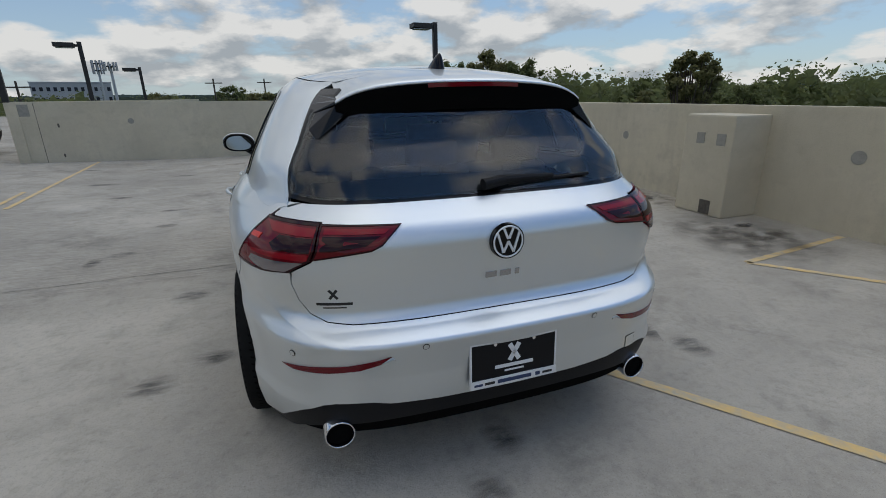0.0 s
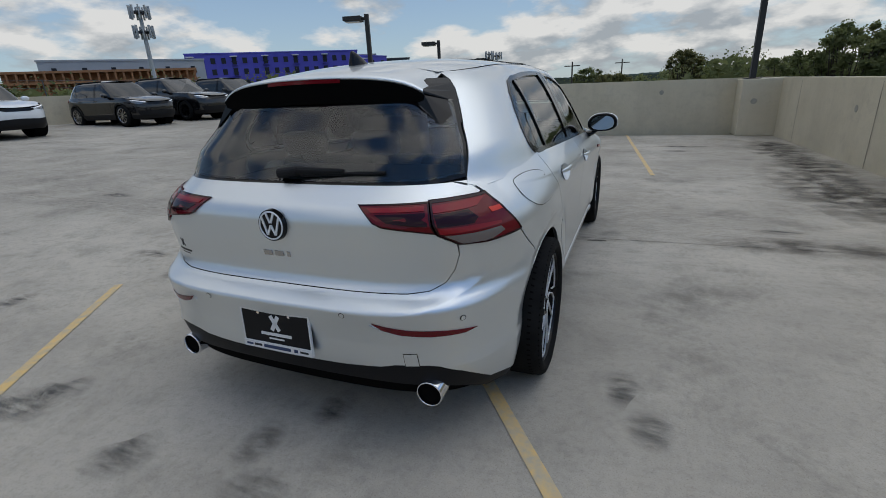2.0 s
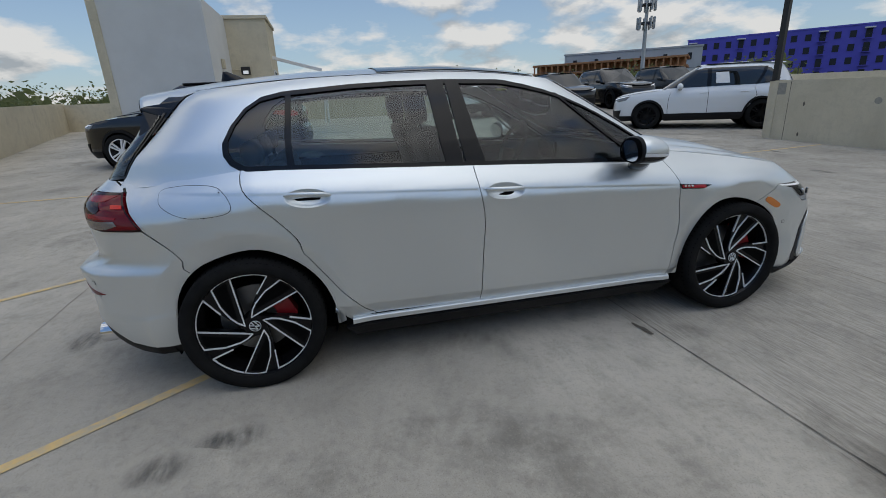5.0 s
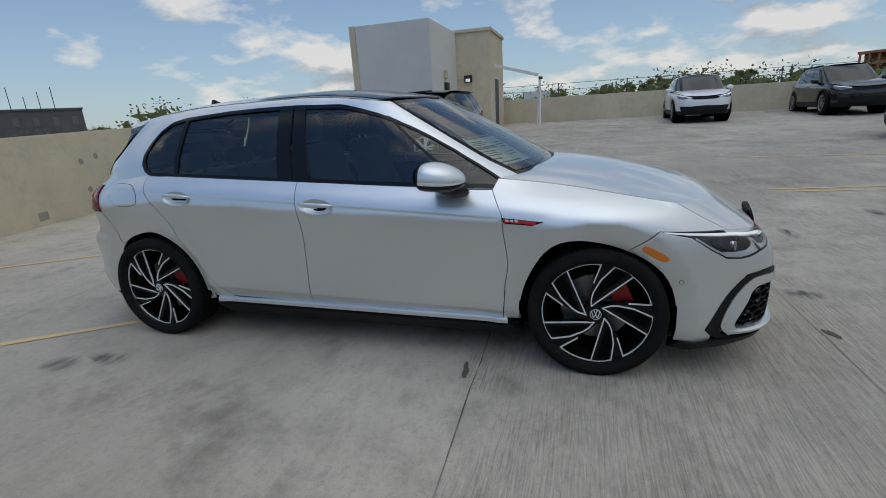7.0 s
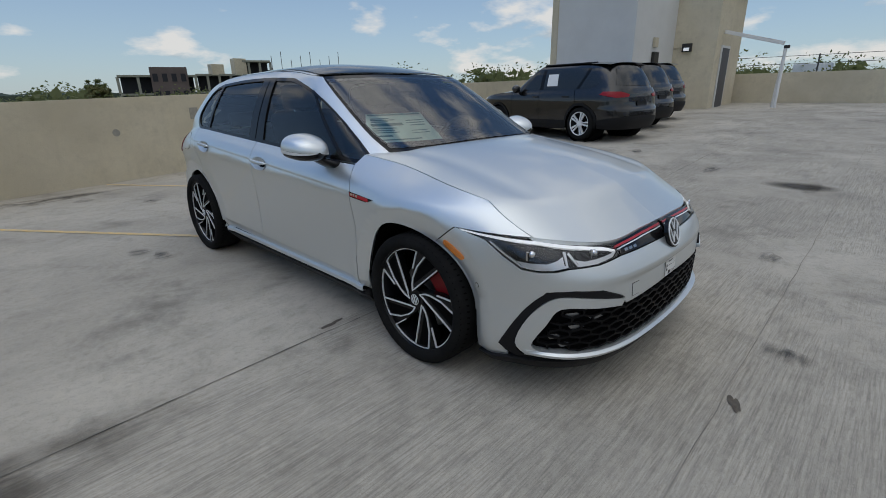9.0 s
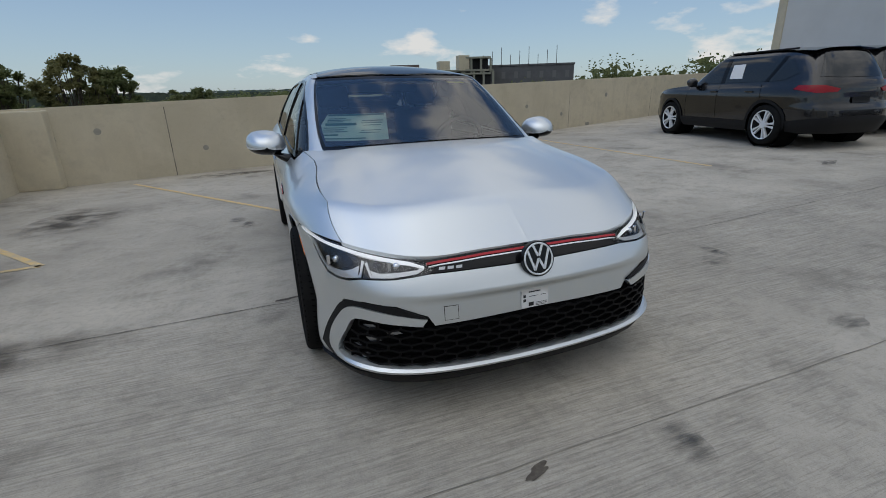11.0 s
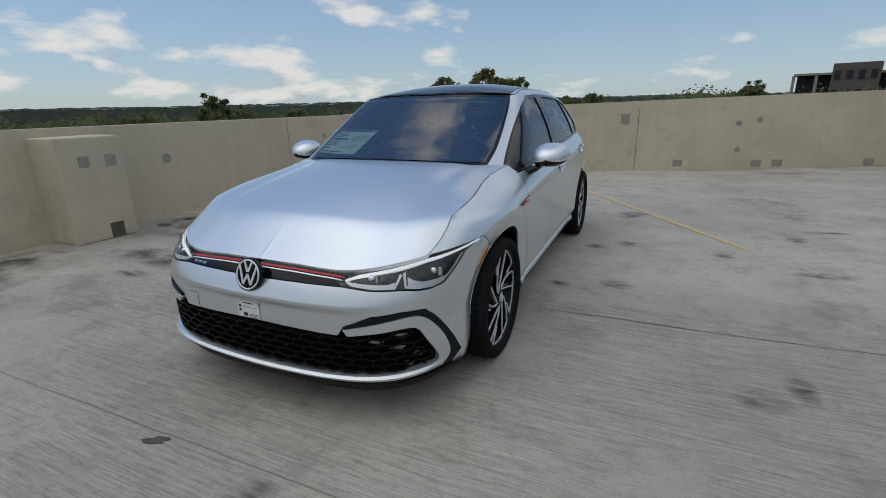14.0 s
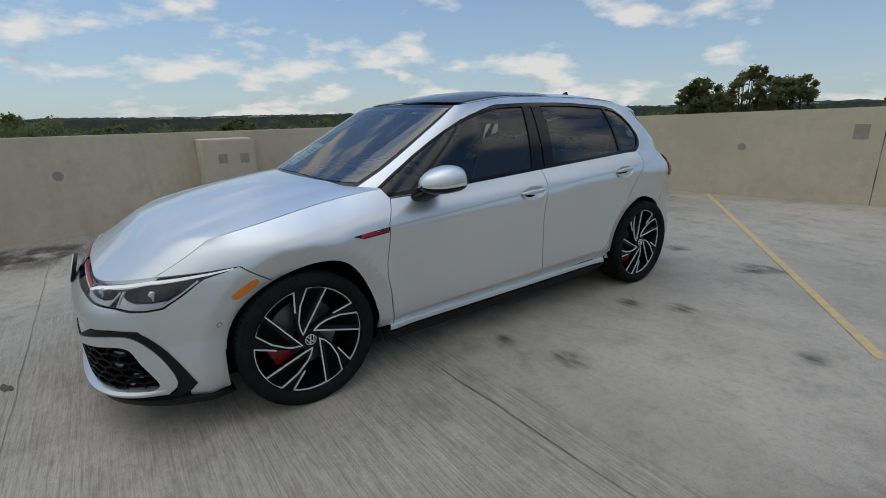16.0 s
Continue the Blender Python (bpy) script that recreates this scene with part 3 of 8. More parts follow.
def dense(loop, step):
    out = []
    n = len(loop)
    for i in range(n):
        a, b = loop[i], loop[(i + 1) % n]
        k = max(1, int(math.hypot(b[0] - a[0], b[1] - a[1]) / step))
        out += [(a[0] + (b[0] - a[0]) * j / k, a[1] + (b[1] - a[1]) * j / k) for j in range(k)]
    return out


def area2(loop):
    return sum(a[0] * b[1] - b[0] * a[1] for a, b in zip(loop, loop[1:] + loop[:1]))


def shrink(loop, d):
    """The loop drawn in by d (its left side is the inside after turning it counterclockwise)."""
    if area2(loop) < 0:
        loop = loop[::-1]
    out = []
    n = len(loop)
    for i in range(n):
        a, b, c = loop[i - 1], loop[i], loop[(i + 1) % n]
        e1, e2 = (b[0] - a[0], b[1] - a[1]), (c[0] - b[0], c[1] - b[1])
        l1, l2 = max(1e-9, math.hypot(*e1)), max(1e-9, math.hypot(*e2))
        nx, ny = -e1[1] / l1 - e2[1] / l2, e1[0] / l1 + e2[0] / l2
        q = max(0.5, math.hypot(nx, ny))
        m = min(2.0, 2 / q)
        out.append((b[0] + nx / q * d * m, b[1] + ny / q * d * m))
    return out


def inside(p, loop):
    c = False
    x, y = p
    j = len(loop) - 1
    for i in range(len(loop)):
        (xi, yi), (xj, yj) = loop[i], loop[j]
        if (yi > y) != (yj > y) and x < (xj - xi) * (y - yi) / (yj - yi) + xi:
            c = not c
        j = i
    return c


def surf_normal(f, a, b):
    e = 0.004
    p = Vector(f(a, b))
    n = (Vector(f(a + e, b)) - Vector(f(a - e, b))).cross(Vector(f(a, b + e)) - Vector(f(a, b - e)))
    if n.length < 1e-12:
        n = Vector((p.x, p.y * 0.3, 0.1))
    n.normalize()
    if n.dot(p - Vector((0, max(-1.3, min(1.0, p.y)), 0.55))) < 0:
        n = -n
    return p, n


def patch(name, f, outline, material, parent, side=1, step=0.03, gap=0.0020, depth=0.012, offset=0.0, holes=(), label="", extra=()):
    """A panel cut out of the skin f along an outline, with turned-in edges."""
    from mathutils.geometry import delaunay_2d_cdt
    loop = shrink(dense(outline, step), gap) if gap else dense(outline, step)
    loops = [loop] + [dense(h, step) for h in holes]
    pts, edges = [], []
    for lp in loops:
        i0 = len(pts)
        pts += lp
        edges += [(i0 + i, i0 + (i + 1) % len(lp)) for i in range(len(lp))]
    amin, amax = min(p[0] for p in loop), max(p[0] for p in loop)
    bmin, bmax = min(p[1] for p in loop), max(p[1] for p in loop)
    na, nb = int((amax - amin) / step), int((bmax - bmin) / step)
    keep = shrink(loop, step * 0.45)
    wide = [shrink(lp, -step * 0.45) for lp in loops[1:]]
    for i in range(1, na + 1):
        for j in range(1, nb + 1):
            q = (amin + (amax - amin) * i / (na + 1), bmin + (bmax - bmin) * j / (nb + 1))
            if inside(q, keep) and not any(inside(q, h) for h in wide):
                pts.append(q)
    if f is L and step < 0.035:
        tight = shrink(loop, 0.007)
        pts += [q for q in CREASE if amin < q[0] < amax and bmin < q[1] < bmax and inside(q, tight)]
    if extra:
        tight = shrink(loop, 0.005)
        pts += [q for q in extra if amin < q[0] < amax and bmin < q[1] < bmax and inside(q, tight)]
    vs, es, fs, *_ = delaunay_2d_cdt([Vector(p) for p in pts], edges, [], 1, 1e-6)
    if holes:
        mid = lambda t: (sum(vs[i][0] for i in t) / 3, sum(vs[i][1] for i in t) / 3)
        fs = [t for t in fs if not any(inside(mid(t), h) for h in loops[1:])]
    bm = bmesh.new()
    pos = [surf_normal(f, v[0], v[1]) for v in vs]
    mir = Vector((side, 1, 1))
    used = {i for t in fs for i in t}
    bvs = [bm.verts.new((p + n * offset) * mir) for p, n in pos]
    nrm = [n * mir for p, n in pos]
    faces = []
    for t in fs:
        try:
            fc = bm.faces.new([bvs[i] for i in t])
        except ValueError:
            continue
        fc.normal_update()
        if fc.normal.dot(nrm[t[0]]) < 0:
            fc.normal_flip()
        faces.append(fc)
    bm.verts.index_update()
    custom = {}
    for fc in faces:
        fc.tag = True
    nface = len(faces)
    if depth:
        border = [e for e in bm.edges if len(e.link_faces) == 1]
        low = {}
        idx = {v: i for i, v in enumerate(bvs)}
        for e in border:
            for v in e.verts:
                if v not in low:
                    low[v] = bm.verts.new(v.co - nrm[idx[v]] * depth)
        for e in border:
            lf = e.link_faces[0]
            for lo_ in lf.loops:
                if lo_.edge == e:
                    a, b = lo_.vert, lo_.link_loop_next.vert
            bm.faces.new((b, a, low[a], low[b]))
            e.smooth = False
    for i, v in enumerate(bvs):
        if i not in used:
            bm.verts.remove(v)
    bvs = [v for i, v in enumerate(bvs) if i in used]
    nrm = [n_ for i, n_ in enumerate(nrm) if i in used]
    ob = new(name, bpy.data.meshes.new(name))
    me = ob.data
    for i, v in enumerate(bvs):
        v.index = i
    bm.verts.index_update()
    order = {v: i for i, v in enumerate(bvs)}
    keepn = []
    for k, fc in enumerate(bm.faces):
        for lo_ in fc.loops:
            keepn.append(tuple(nrm[order[lo_.vert]]) if (k < nface and lo_.vert in order) else (0.0, 0.0, 0.0))
    finish(ob, bm, material, True)
    me.normals_split_custom_set(keepn)
    ob.parent = parent
    return tagged(ob, label)


WB, HUB_Z, WHEEL_R, ARCH = 1.3155, 0.318, 0.322, 0.366
ARCH_R = ARCH + 0.076


def waist(s):
    """Height of the crease that runs from the tail lamp to the wing badge."""
    return 0.850 - 0.060 * s


def foot(s):
    """Height of the crease low on the doors."""
    return 0.330 - 0.026 * s


def relief(s, y, z):
    d = 0.0
    for yc in (-WB, WB):
        r = math.hypot(y - yc, z - HUB_Z)
        if r < ARCH_R:
            d += 0.009 - (ARCH_R - r) * 0.34
        elif r < ARCH_R + 0.2:
            d += 0.009 * math.exp(-((r - ARCH_R) / 0.07) ** 2)
    if -1.80 < s < 1.12:
        h = waist(s) - z
        if 0 < h < 0.3:
            d -= 0.0045 * min(1.0, h / 0.012) * math.exp(-h / 0.07) * min(1.0, (1.12 - s) / 0.3, (s + 1.80) / 0.3)
    if -0.95 < s < 0.95 and z < foot(s):
        d -= (foot(s) - z) * 0.32
    return d


def skin_at(s, z):
    x, y, z = SKIN.at(s, z)
    d = relief(s, y, z)
    if abs(d) > 1e-5:
        xa, ya, _ = SKIN.at(s - 0.004, z)
        xb, yb, _ = SKIN.at(s + 0.004, z)
        k = math.hypot(xb - xa, yb - ya) or 1.0
        x, y = x + d * (yb - ya) / k, y - d * (xb - xa) / k
    return (x, y, z)


CREASE = []
for yc_ in (-WB, WB):
    for dr in (-0.006, 0.0, 0.006):
        CREASE += [(yc_ + (ARCH_R + dr) * math.cos(radians(a)), HUB_Z + (ARCH_R + dr) * math.sin(radians(a))) for a in np.arange(-20, 201, 1.5)]
for i_ in range(170):
    s_ = -1.80 + 2.92 * i_ / 169
    CREASE += [(s_, waist(s_) + 0.003), (s_, waist(s_) - 0.006), (s_, waist(s_) - 0.015), (s_, foot(s_) + 0.004), (s_, foot(s_) - 0.004)]


def L(s, z):
    return skin_at(s, z)


CAB_LOW = Cabin(cab_w, cab_f, cab_r, 4.6, 5.5, 0.12, 0.08, 1.05)


def cab_at(s, z):
    """The cabin skin; its foot follows the rounder corner of the body below."""
    p = CAB.at(s, z)
    k = min(1.0, max(0.0, (z - 0.97) / 0.13))
    if s > -1.2 or k >= 1:
        return p
    k = k * k * (3 - 2 * k)
    q = CAB_LOW.at(-1.2 + (s + 1.2) * (CAB_LOW.end(-1) - 1.2) / (CAB.end(-1) - 1.2), z)
    return tuple(a * k + b * (1 - k) for a, b in zip(p, q))


def G(s, z):
    return cab_at(s, z)


EF, ER, CF, CR = SKIN.end(1), SKIN.end(-1), CAB.end(1), CAB.end(-1)


def nose(u, z):
    """The lower skin round the nose; u = 0 is the middle."""
    x, y, z = skin_at(EF - abs(u), z)
    return (math.copysign(x, u), y, z)


def tail(u, z):
    x, y, z = skin_at(-(ER - abs(u)), z)
    return (math.copysign(x, u), y, z)


def screen(u, z):
    x, y, z = CAB.at(CF - abs(u), z)
    return (math.copysign(x, u), y, z)


def back_frame(u, z):
    x, y, z = cab_at(-(CR - abs(u)), z)
    return (math.copysign(x, u), y, z)


def back(u, z):
    """The rear window: it stands steeper than the frame beside it, which the spoiler blades close."""
    x, y, z = back_frame(u, z)
    return (x, y - 0.095 * min(1.0, max(0.0, (z - 0.985) / 0.28)) * (1 - min(1.0, abs(u) / 0.70) ** 5), z)


def both(half):
    """A closed outline from its right half, given from the middle to the middle."""
    return half + [(-a, b) for a, b in reversed(half) if a > 1e-6]


def arc(cy, cz, r, a0, a1, n=14):
    return [(cy + r * math.cos(radians(a0 + (a1 - a0) * i / n)), cz + r * math.sin(radians(a0 + (a1 - a0) * i / n))) for i in range(n + 1)]


def belt(y):
    return 0.952 - 0.049 * y


car = thing("hatchback_car", "silver five-door hatchback car with black-and-silver alloy wheels parked on the deck", "car")


def ribbon(name, f, line, width, material, parent, side=1, offset=0.003, thick=0.004, label=""):
    """A thin strip laid along a line on a skin."""
    pts = []
    n = len(line)
    left, right = [], []
    for i, p in enumerate(line):
        a, b = line[max(0, i - 1)], line[min(n - 1, i + 1)]
        d = math.hypot(b[0] - a[0], b[1] - a[1]) or 1
        nx, ny = -(b[1] - a[1]) / d * width / 2, (b[0] - a[0]) / d * width / 2
        left.append((p[0] + nx, p[1] + ny))
        right.append((p[0] - nx, p[1] - ny))
    return patch(name, f, left + right[::-1], material, parent, side, 0.03, 0.0, thick, offset, (), label)


HATCH_S = [(-1.795, 0.965), (-1.81, 1.05), (-1.833, 1.16), (-1.838, 1.26), (-1.835, 1.33), (-1.825, 1.362)]
SCREEN_S = [(0.70, 1.352), (0.755, 1.29), (0.80, 1.21), (0.833, 1.12), (0.862, 1.03), (0.90, 0.955)]
DLO = ([(-1.225, 1.016), (-1.29, 1.042), (-1.343, 1.080), (-1.386, 1.132), (-1.408, 1.20), (-1.398, 1.266), (-1.350, 1.310), (-1.25, 1.330), (-1.10, 1.339), (-0.90, 1.351), (-0.65, 1.357), (-0.36, 1.357),
        (-0.05, 1.347), (0.23, 1.319), (0.42, 1.290), (0.55, 1.254), (0.64, 1.210), (0.70, 1.160), (0.745, 1.095), (0.77, 1.02), (0.785, 0.905)]
       + [(0.6, 0.917), (0.3, 0.934), (0.0, 0.952), (-0.3, 0.968), (-0.7, 0.99), (-1.0, 1.006)])


def roof_seam(s):
    """Height of the seam between the side frame and the roof."""
    y = CAB.at(s, 1.39)[1]
    return 1.405 - (1.455 - roof_z(max(-1.8, min(y, 0.25))))


def wing_edge(v):
    s = 1.02 + (2.03 - 1.02) * v
    z = crown_z(SKIN.at(s, 0.85)[1]) if v < 0.999 else 0.7045
    k = max(0.0, (v - 0.85) / 0.15)
    z = z * (1 - k) + k * (0.7045 + 0.02 * (1 - v) / 0.15)
    return Vector(SKIN.at(s, z))


def clip(loop, side_of):
    """The part of a loop where side_of is positive."""
    out = []
    for a, b in zip(loop, loop[1:] + loop[:1]):
        fa, fb = side_of(a), side_of(b)
        if fa >= 0:
            out.append(a)
        if (fa > 0) != (fb > 0):
            t = fa / (fa - fb)
            out.append((a[0] + (b[0] - a[0]) * t, a[1] + (b[1] - a[1]) * t))
    return out


def build_side(sd):
    g = lambda *a, **k: patch(*a, side=sd, **k)
    # lower panels
    cup_at = lambda s0, z0, k=1.0: [(s0 + 0.102 * k * math.cos(a), z0 - 0.006 + 0.039 * k * math.sin(a) - 0.05 * 0.102 * math.cos(a)) for a in (2 * math.pi * i / 24 for i in range(24))]
    front_door = g("front_door", L, [(0.972, belt(0.9)), (0.99, 0.80), (0.935, 0.64), (0.888, 0.46), (0.872, 0.266), (-0.225, 0.272), (-0.205, 0.60), (-0.212, 0.75), (-0.25, belt(-0.25))]
                   + [(y, belt(y)) for y in (0.0, 0.3, 0.6, 0.8)], M_SILVER, car, holes=[cup_at(-0.100, 0.846, 0.97)])
    rear_door = g("rear_door", L, [(-0.25, belt(-0.25)), (-0.212, 0.75), (-0.205, 0.60), (-0.225, 0.272), (-0.70, 0.268), (-0.765, 0.282), (-0.82, 0.325), (-0.92, 0.44), (-1.035, 0.615), (-1.205, 0.815), (-1.305, 0.915), (-1.372, belt(-1.37))]
                  + [(y, belt(y)) for y in (-1.2, -1.0, -0.75, -0.5)], M_SILVER, car, holes=[cup_at(-1.045, 0.894, 0.97)])
    a0 = math.degrees(math.asin((0.262 - HUB_Z) / ARCH))
    g("quarter_panel", L, [(-1.372, belt(-1.37)), (-1.305, 0.915), (-1.205, 0.815), (-1.035, 0.615), (-0.92, 0.44), (-0.82, 0.325), (-0.765, 0.282), (-0.70, 0.268), (-0.72, 0.262)]
      + arc(-WB, HUB_Z, ARCH, a0, 130) + [(-1.774, 0.800), (-1.845, 0.90), (-1.905, 0.948), (-1.917, 0.954), (-1.943, 0.968), (-2.041, 0.992), (-1.80, 0.992), (-1.6, 0.995)], M_SILVER, car)
    g("wing_panel", L, [(0.972, belt(0.9)), (0.99, 0.80), (0.935, 0.64), (0.888, 0.46), (0.872, 0.262)] + arc(WB, HUB_Z, ARCH, 180 - a0, 59)
      + [(1.70, 0.722), (1.80, 0.7155), (1.93, 0.709), (2.03, 0.703)] + [(1.02 + 1.01 * v, wing_edge(v).z) for v in (0.97, 0.93, 0.89, 0.85, 0.78, 0.7, 0.6, 0.5, 0.4, 0.3, 0.2, 0.1, 0.0)], M_SILVER, car)
    # sill
    bm = bmesh.new()
    rows = []
    for i in range(47):
        s = -0.89 + 1.78 * i / 46
        zt = 0.275 - 0.006 * s
        p, n = surf_normal(L, s, zt)
        n = Vector((n.x, n.y, 0)).normalized()
        rows.append([bm.verts.new(((p.x + n.x * d) * sd, p.y + n.y * d, zt + dz)) for d, dz in ((-0.025, 0.003), (0.0, 0.0), (0.010, -0.005), (0.013, -0.010), (0.013, -0.030), (-0.01, -0.034))])
    for a, b in zip(rows, rows[1:]):
        for j in range(5):
            bm.faces.new((a[j], b[j], b[j + 1], a[j + 1]))
    bmesh.ops.recalc_face_normals(bm, faces=bm.faces[:])
    part("sill_panel", bm, M_SILVER, car, "silver sill ledge under the doors")
    g("sill_skirt", L, [(-0.925, 0.248), (-0.90, 0.165), (0.90, 0.150), (0.925, 0.236)], M_TRIM, car, offset=0.030, depth=0.05, step=0.05, label="matt black plastic sill skirt")
    # side frame with the window opening
    seam = [(s, roof_seam(s)) for s in (-1.75, -1.6, -1.4, -1.2, -1.0, -0.8, -0.6, -0.4, -0.2, 0.0, 0.2, 0.4, 0.6)]
    g("side_frame", G, [(0.94, 0.93)] + [(0.75, 0.90)] + [(s, belt(s) - 0.012) for s in (0.5, 0.2, -0.1, -0.4, -0.7, -1.0, -1.22)] + [(-1.5, 0.975), (-1.7, 0.965)] + HATCH_S + seam + SCREEN_S, M_SILVER, car, gap=0.0015, holes=[shrink(DLO, 0.012)])
    # windows: black surround, panes, pillar covers
    inner = shrink(DLO, 0.016)
    g("window_surround", G, shrink(DLO, -0.004), M_WINBLACK, car, offset=0.003, depth=0.012, gap=0.0, holes=[inner], label="gloss black window surround")
    split = lambda p: p[0] + 0.37 + (p[1] - 1.352) * 0.29
    rear_pane, front_pane = clip(inner, lambda p: -split(p)), clip(inner, split)
    g("rear_door_window", G, rear_pane, M_GLASS, car, gap=0.0, depth=0.0, offset=-0.004, step=0.05, label="tinted side glass")
    g("front_door_window", G, front_pane, M_GLASS, car, gap=0.0, depth=0.0, offset=-0.004, step=0.05, label="tinted side glass")
    g("pillar_cover", G, [(-0.475, 1.352), (-0.375, 1.353), (-0.262, 0.970), (-0.345, 0.974)], M_WINBLACK, car, gap=0.0, depth=0.010, offset=0.004, label="gloss black door pillar cover")
    g("pillar_cover", G, [(-0.362, 1.353), (-0.285, 1.351), (-0.155, 0.963), (-0.250, 0.969)], M_WINBLACK, car, gap=0.0, depth=0.010, offset=0.004, label="gloss black door pillar cover")
    g("window_bar", G, [(-1.232, 1.325), (-1.204, 1.328), (-1.008, 1.012), (-1.036, 1.010)], M_WINBLACK, car, gap=0.0, depth=0.010, offset=0.003)
    g("window_bar", G, [(0.50, 1.278), (0.525, 1.272), (0.60, 0.925), (0.575, 0.925)], M_WINBLACK, car, gap=0.0, depth=0.010, offset=0.003)
    # fuel flap and side markers
    if sd > 0:
        flap = catmull([(-1.70, 0.962), (-1.57, 0.972), (-1.43, 0.955), (-1.375, 0.885), (-1.41, 0.848), (-1.56, 0.842), (-1.66, 0.88), (-1.71, 0.935)], True, 4)
        g("flap_gap", L, flap, M_GAP, car, gap=0.0, depth=0.0, offset=0.0008)
        g("fuel_flap", L, flap, M_SILVER, car, gap=0.0022, depth=0.002, offset=0.0018)
    mk = catmull([(1.568, 0.642), (1.60, 0.655), (1.655, 0.605), (1.640, 0.585), (1.615, 0.588), (1.572, 0.622)], True, 4)
    g("side_marker", L, mk, M_AMBER, car, gap=0.0, depth=0.008, offset=0.004, label="amber side marker lamp")
    badge = g("wing_badge", L, [(0.985, 0.788), (1.20, 0.769), (1.13, 0.753), (0.987, 0.763)], M_GLOSSBLACK, car, gap=0.0, depth=0.006, offset=0.004)
    ribbon("red_line", L, [(0.992, 0.7755), (1.08, 0.7690), (1.155, 0.7640)], 0.015, M_RED, badge, sd, 0.0055)
    for i in range(3):
        ribbon("badge_letter", L, [(1.003 + 0.024 * i, 0.7765 - 0.0016 * i), (1.018 + 0.024 * i, 0.7755 - 0.0016 * i)], 0.010, M_CHROME, badge, sd, 0.0085)
    # handles
    for door, s0, z0 in ((front_door, -0.100, 0.846), (rear_door, -1.045, 0.894)):
        cup = cup_at(s0, z0)
        part("handle_cup", bowl(cup, 0.024, sd), M_SILVER, door, smooth=True)
        part("handle", grip(s0, z0 + 0.006, sd), M_SILVER, door, smooth=True)
    # arch liner
    for yc in (-WB, WB):
        bm = bmesh.new()
        ring = []
        for i in range(25):
            a = radians(-20 + 220 * i / 24)
            y, z = yc + (ARCH + 0.012) * math.cos(a), HUB_Z + (ARCH + 0.012) * math.sin(a)
            xo = skin_at(SKIN.s_at(y, max(z, 0.2)), max(z, 0.2))[0] - 0.008
            ring.append([bm.verts.new((sd * x, y, z)) for x in (xo, xo - 0.05, 0.52)])
        for i in range(24):
            for j in range(2):
                bm.faces.new((ring[i][j], ring[i + 1][j], ring[i + 1][j + 1], ring[i][j + 1]))
        part("arch_liner", bm, M_GAP, car, smooth=True)
        line = [p for p in arc(yc, HUB_Z, ARCH + 0.001, 8 if yc > 0 else 0, 172 if yc > 0 else 180, 24)]
        ribbon("arch_lip", L, line, 0.008, M_SILVER, car, sd, 0.001, 0.02)


def bowl(loop, depth, sd):
    """A shallow dish pressed into the flank."""
    bm = bmesh.new()
    cs, cz = sum(p[0] for p in loop) / len(loop), sum(p[1] for p in loop) / len(loop)
    rings = []
    for k, d in ((1.0, -0.0012), (0.93, 0.0006), (0.80, 0.5 * depth), (0.5, depth), (0.05, depth)):
        r = []
        for s, z in loop:
            p, n = surf_normal(L, cs + (s - cs) * k, cz + (z - cz) * k)
            q = p - n * d + n * 0.0035
            r.append(bm.verts.new((sd * q.x, q.y, q.z)))
        rings.append(r)
    n = len(loop)
    for a, b in zip(rings, rings[1:]):
        for i in range(n):
            bm.faces.new((a[i], a[(i + 1) % n], b[(i + 1) % n], b[i]))
    bmesh.ops.recalc_face_normals(bm, faces=bm.faces[:])
    return bm


def grip(s0, z0, sd):
    """The bar of a door handle: a bowed, rounded tube."""
    bm = bmesh.new()
    rings = []
    for i in range(17):
        t = -1 + i / 8
        s = s0 + 0.104 * t
        p, n = surf_normal(L, s, z0 - 0.05 * 0.104 * t)
        h = 0.0120 * (1 - 0.75 * abs(t) ** 5)
        out = 0.020 * (1 - t**4)
        c = p + n * (0.004 + out)
        r = []
        for j in range(10):
            a = 2 * math.pi * j / 10
            q = c + Vector((0, 0, 1)) * h * math.sin(a) + n * 0.009 * math.cos(a) * (1 - 0.6 * abs(t) ** 5)
            r.append(bm.verts.new((sd * q.x, q.y, q.z)))
        rings.append(r)
    for a, b in zip(rings, rings[1:]):
        for j in range(10):
            bm.faces.new((a[j], a[(j + 1) % 10], b[(j + 1) % 10], b[j]))
    bm.faces.new(rings[0]); bm.faces.new(rings[-1])
    bmesh.ops.recalc_face_normals(bm, faces=bm.faces[:])
    return bm


build_side(1)
build_side(-1)

# inner shell: keeps daylight out of the joints
bm = bmesh.new()
cols = []
ss = [-ER + (EF + ER) * i / 110 for i in range(111)]
for s in ss:
    col = []
    for j in range(10):
        z = 0.24 + 0.072 * j
        x, y, zz = SKIN.at(s, min(z, crown_z(SKIN.at(s, 0.7)[1]) - 0.07) if s > 0.9 else z)
        n = surf_normal(L, s, min(z, 0.88))[1]
        x, y = x - n.x * 0.022, y - n.y * 0.022
        for yc in (-WB, WB):
            if math.hypot(y - yc, zz - HUB_Z) < ARCH + 0.03:
                x = min(x, 0.50)
        col.append((x, y, zz))
    cols.append(col)
for sd in (1, -1):
    vs = [[bm.verts.new((sd * x, y, z)) for x, y, z in col] for col in cols]
    for a, b in zip(vs, vs[1:]):
        for j in range(9):
            bm.faces.new((a[j], b[j], b[j + 1], a[j + 1]))
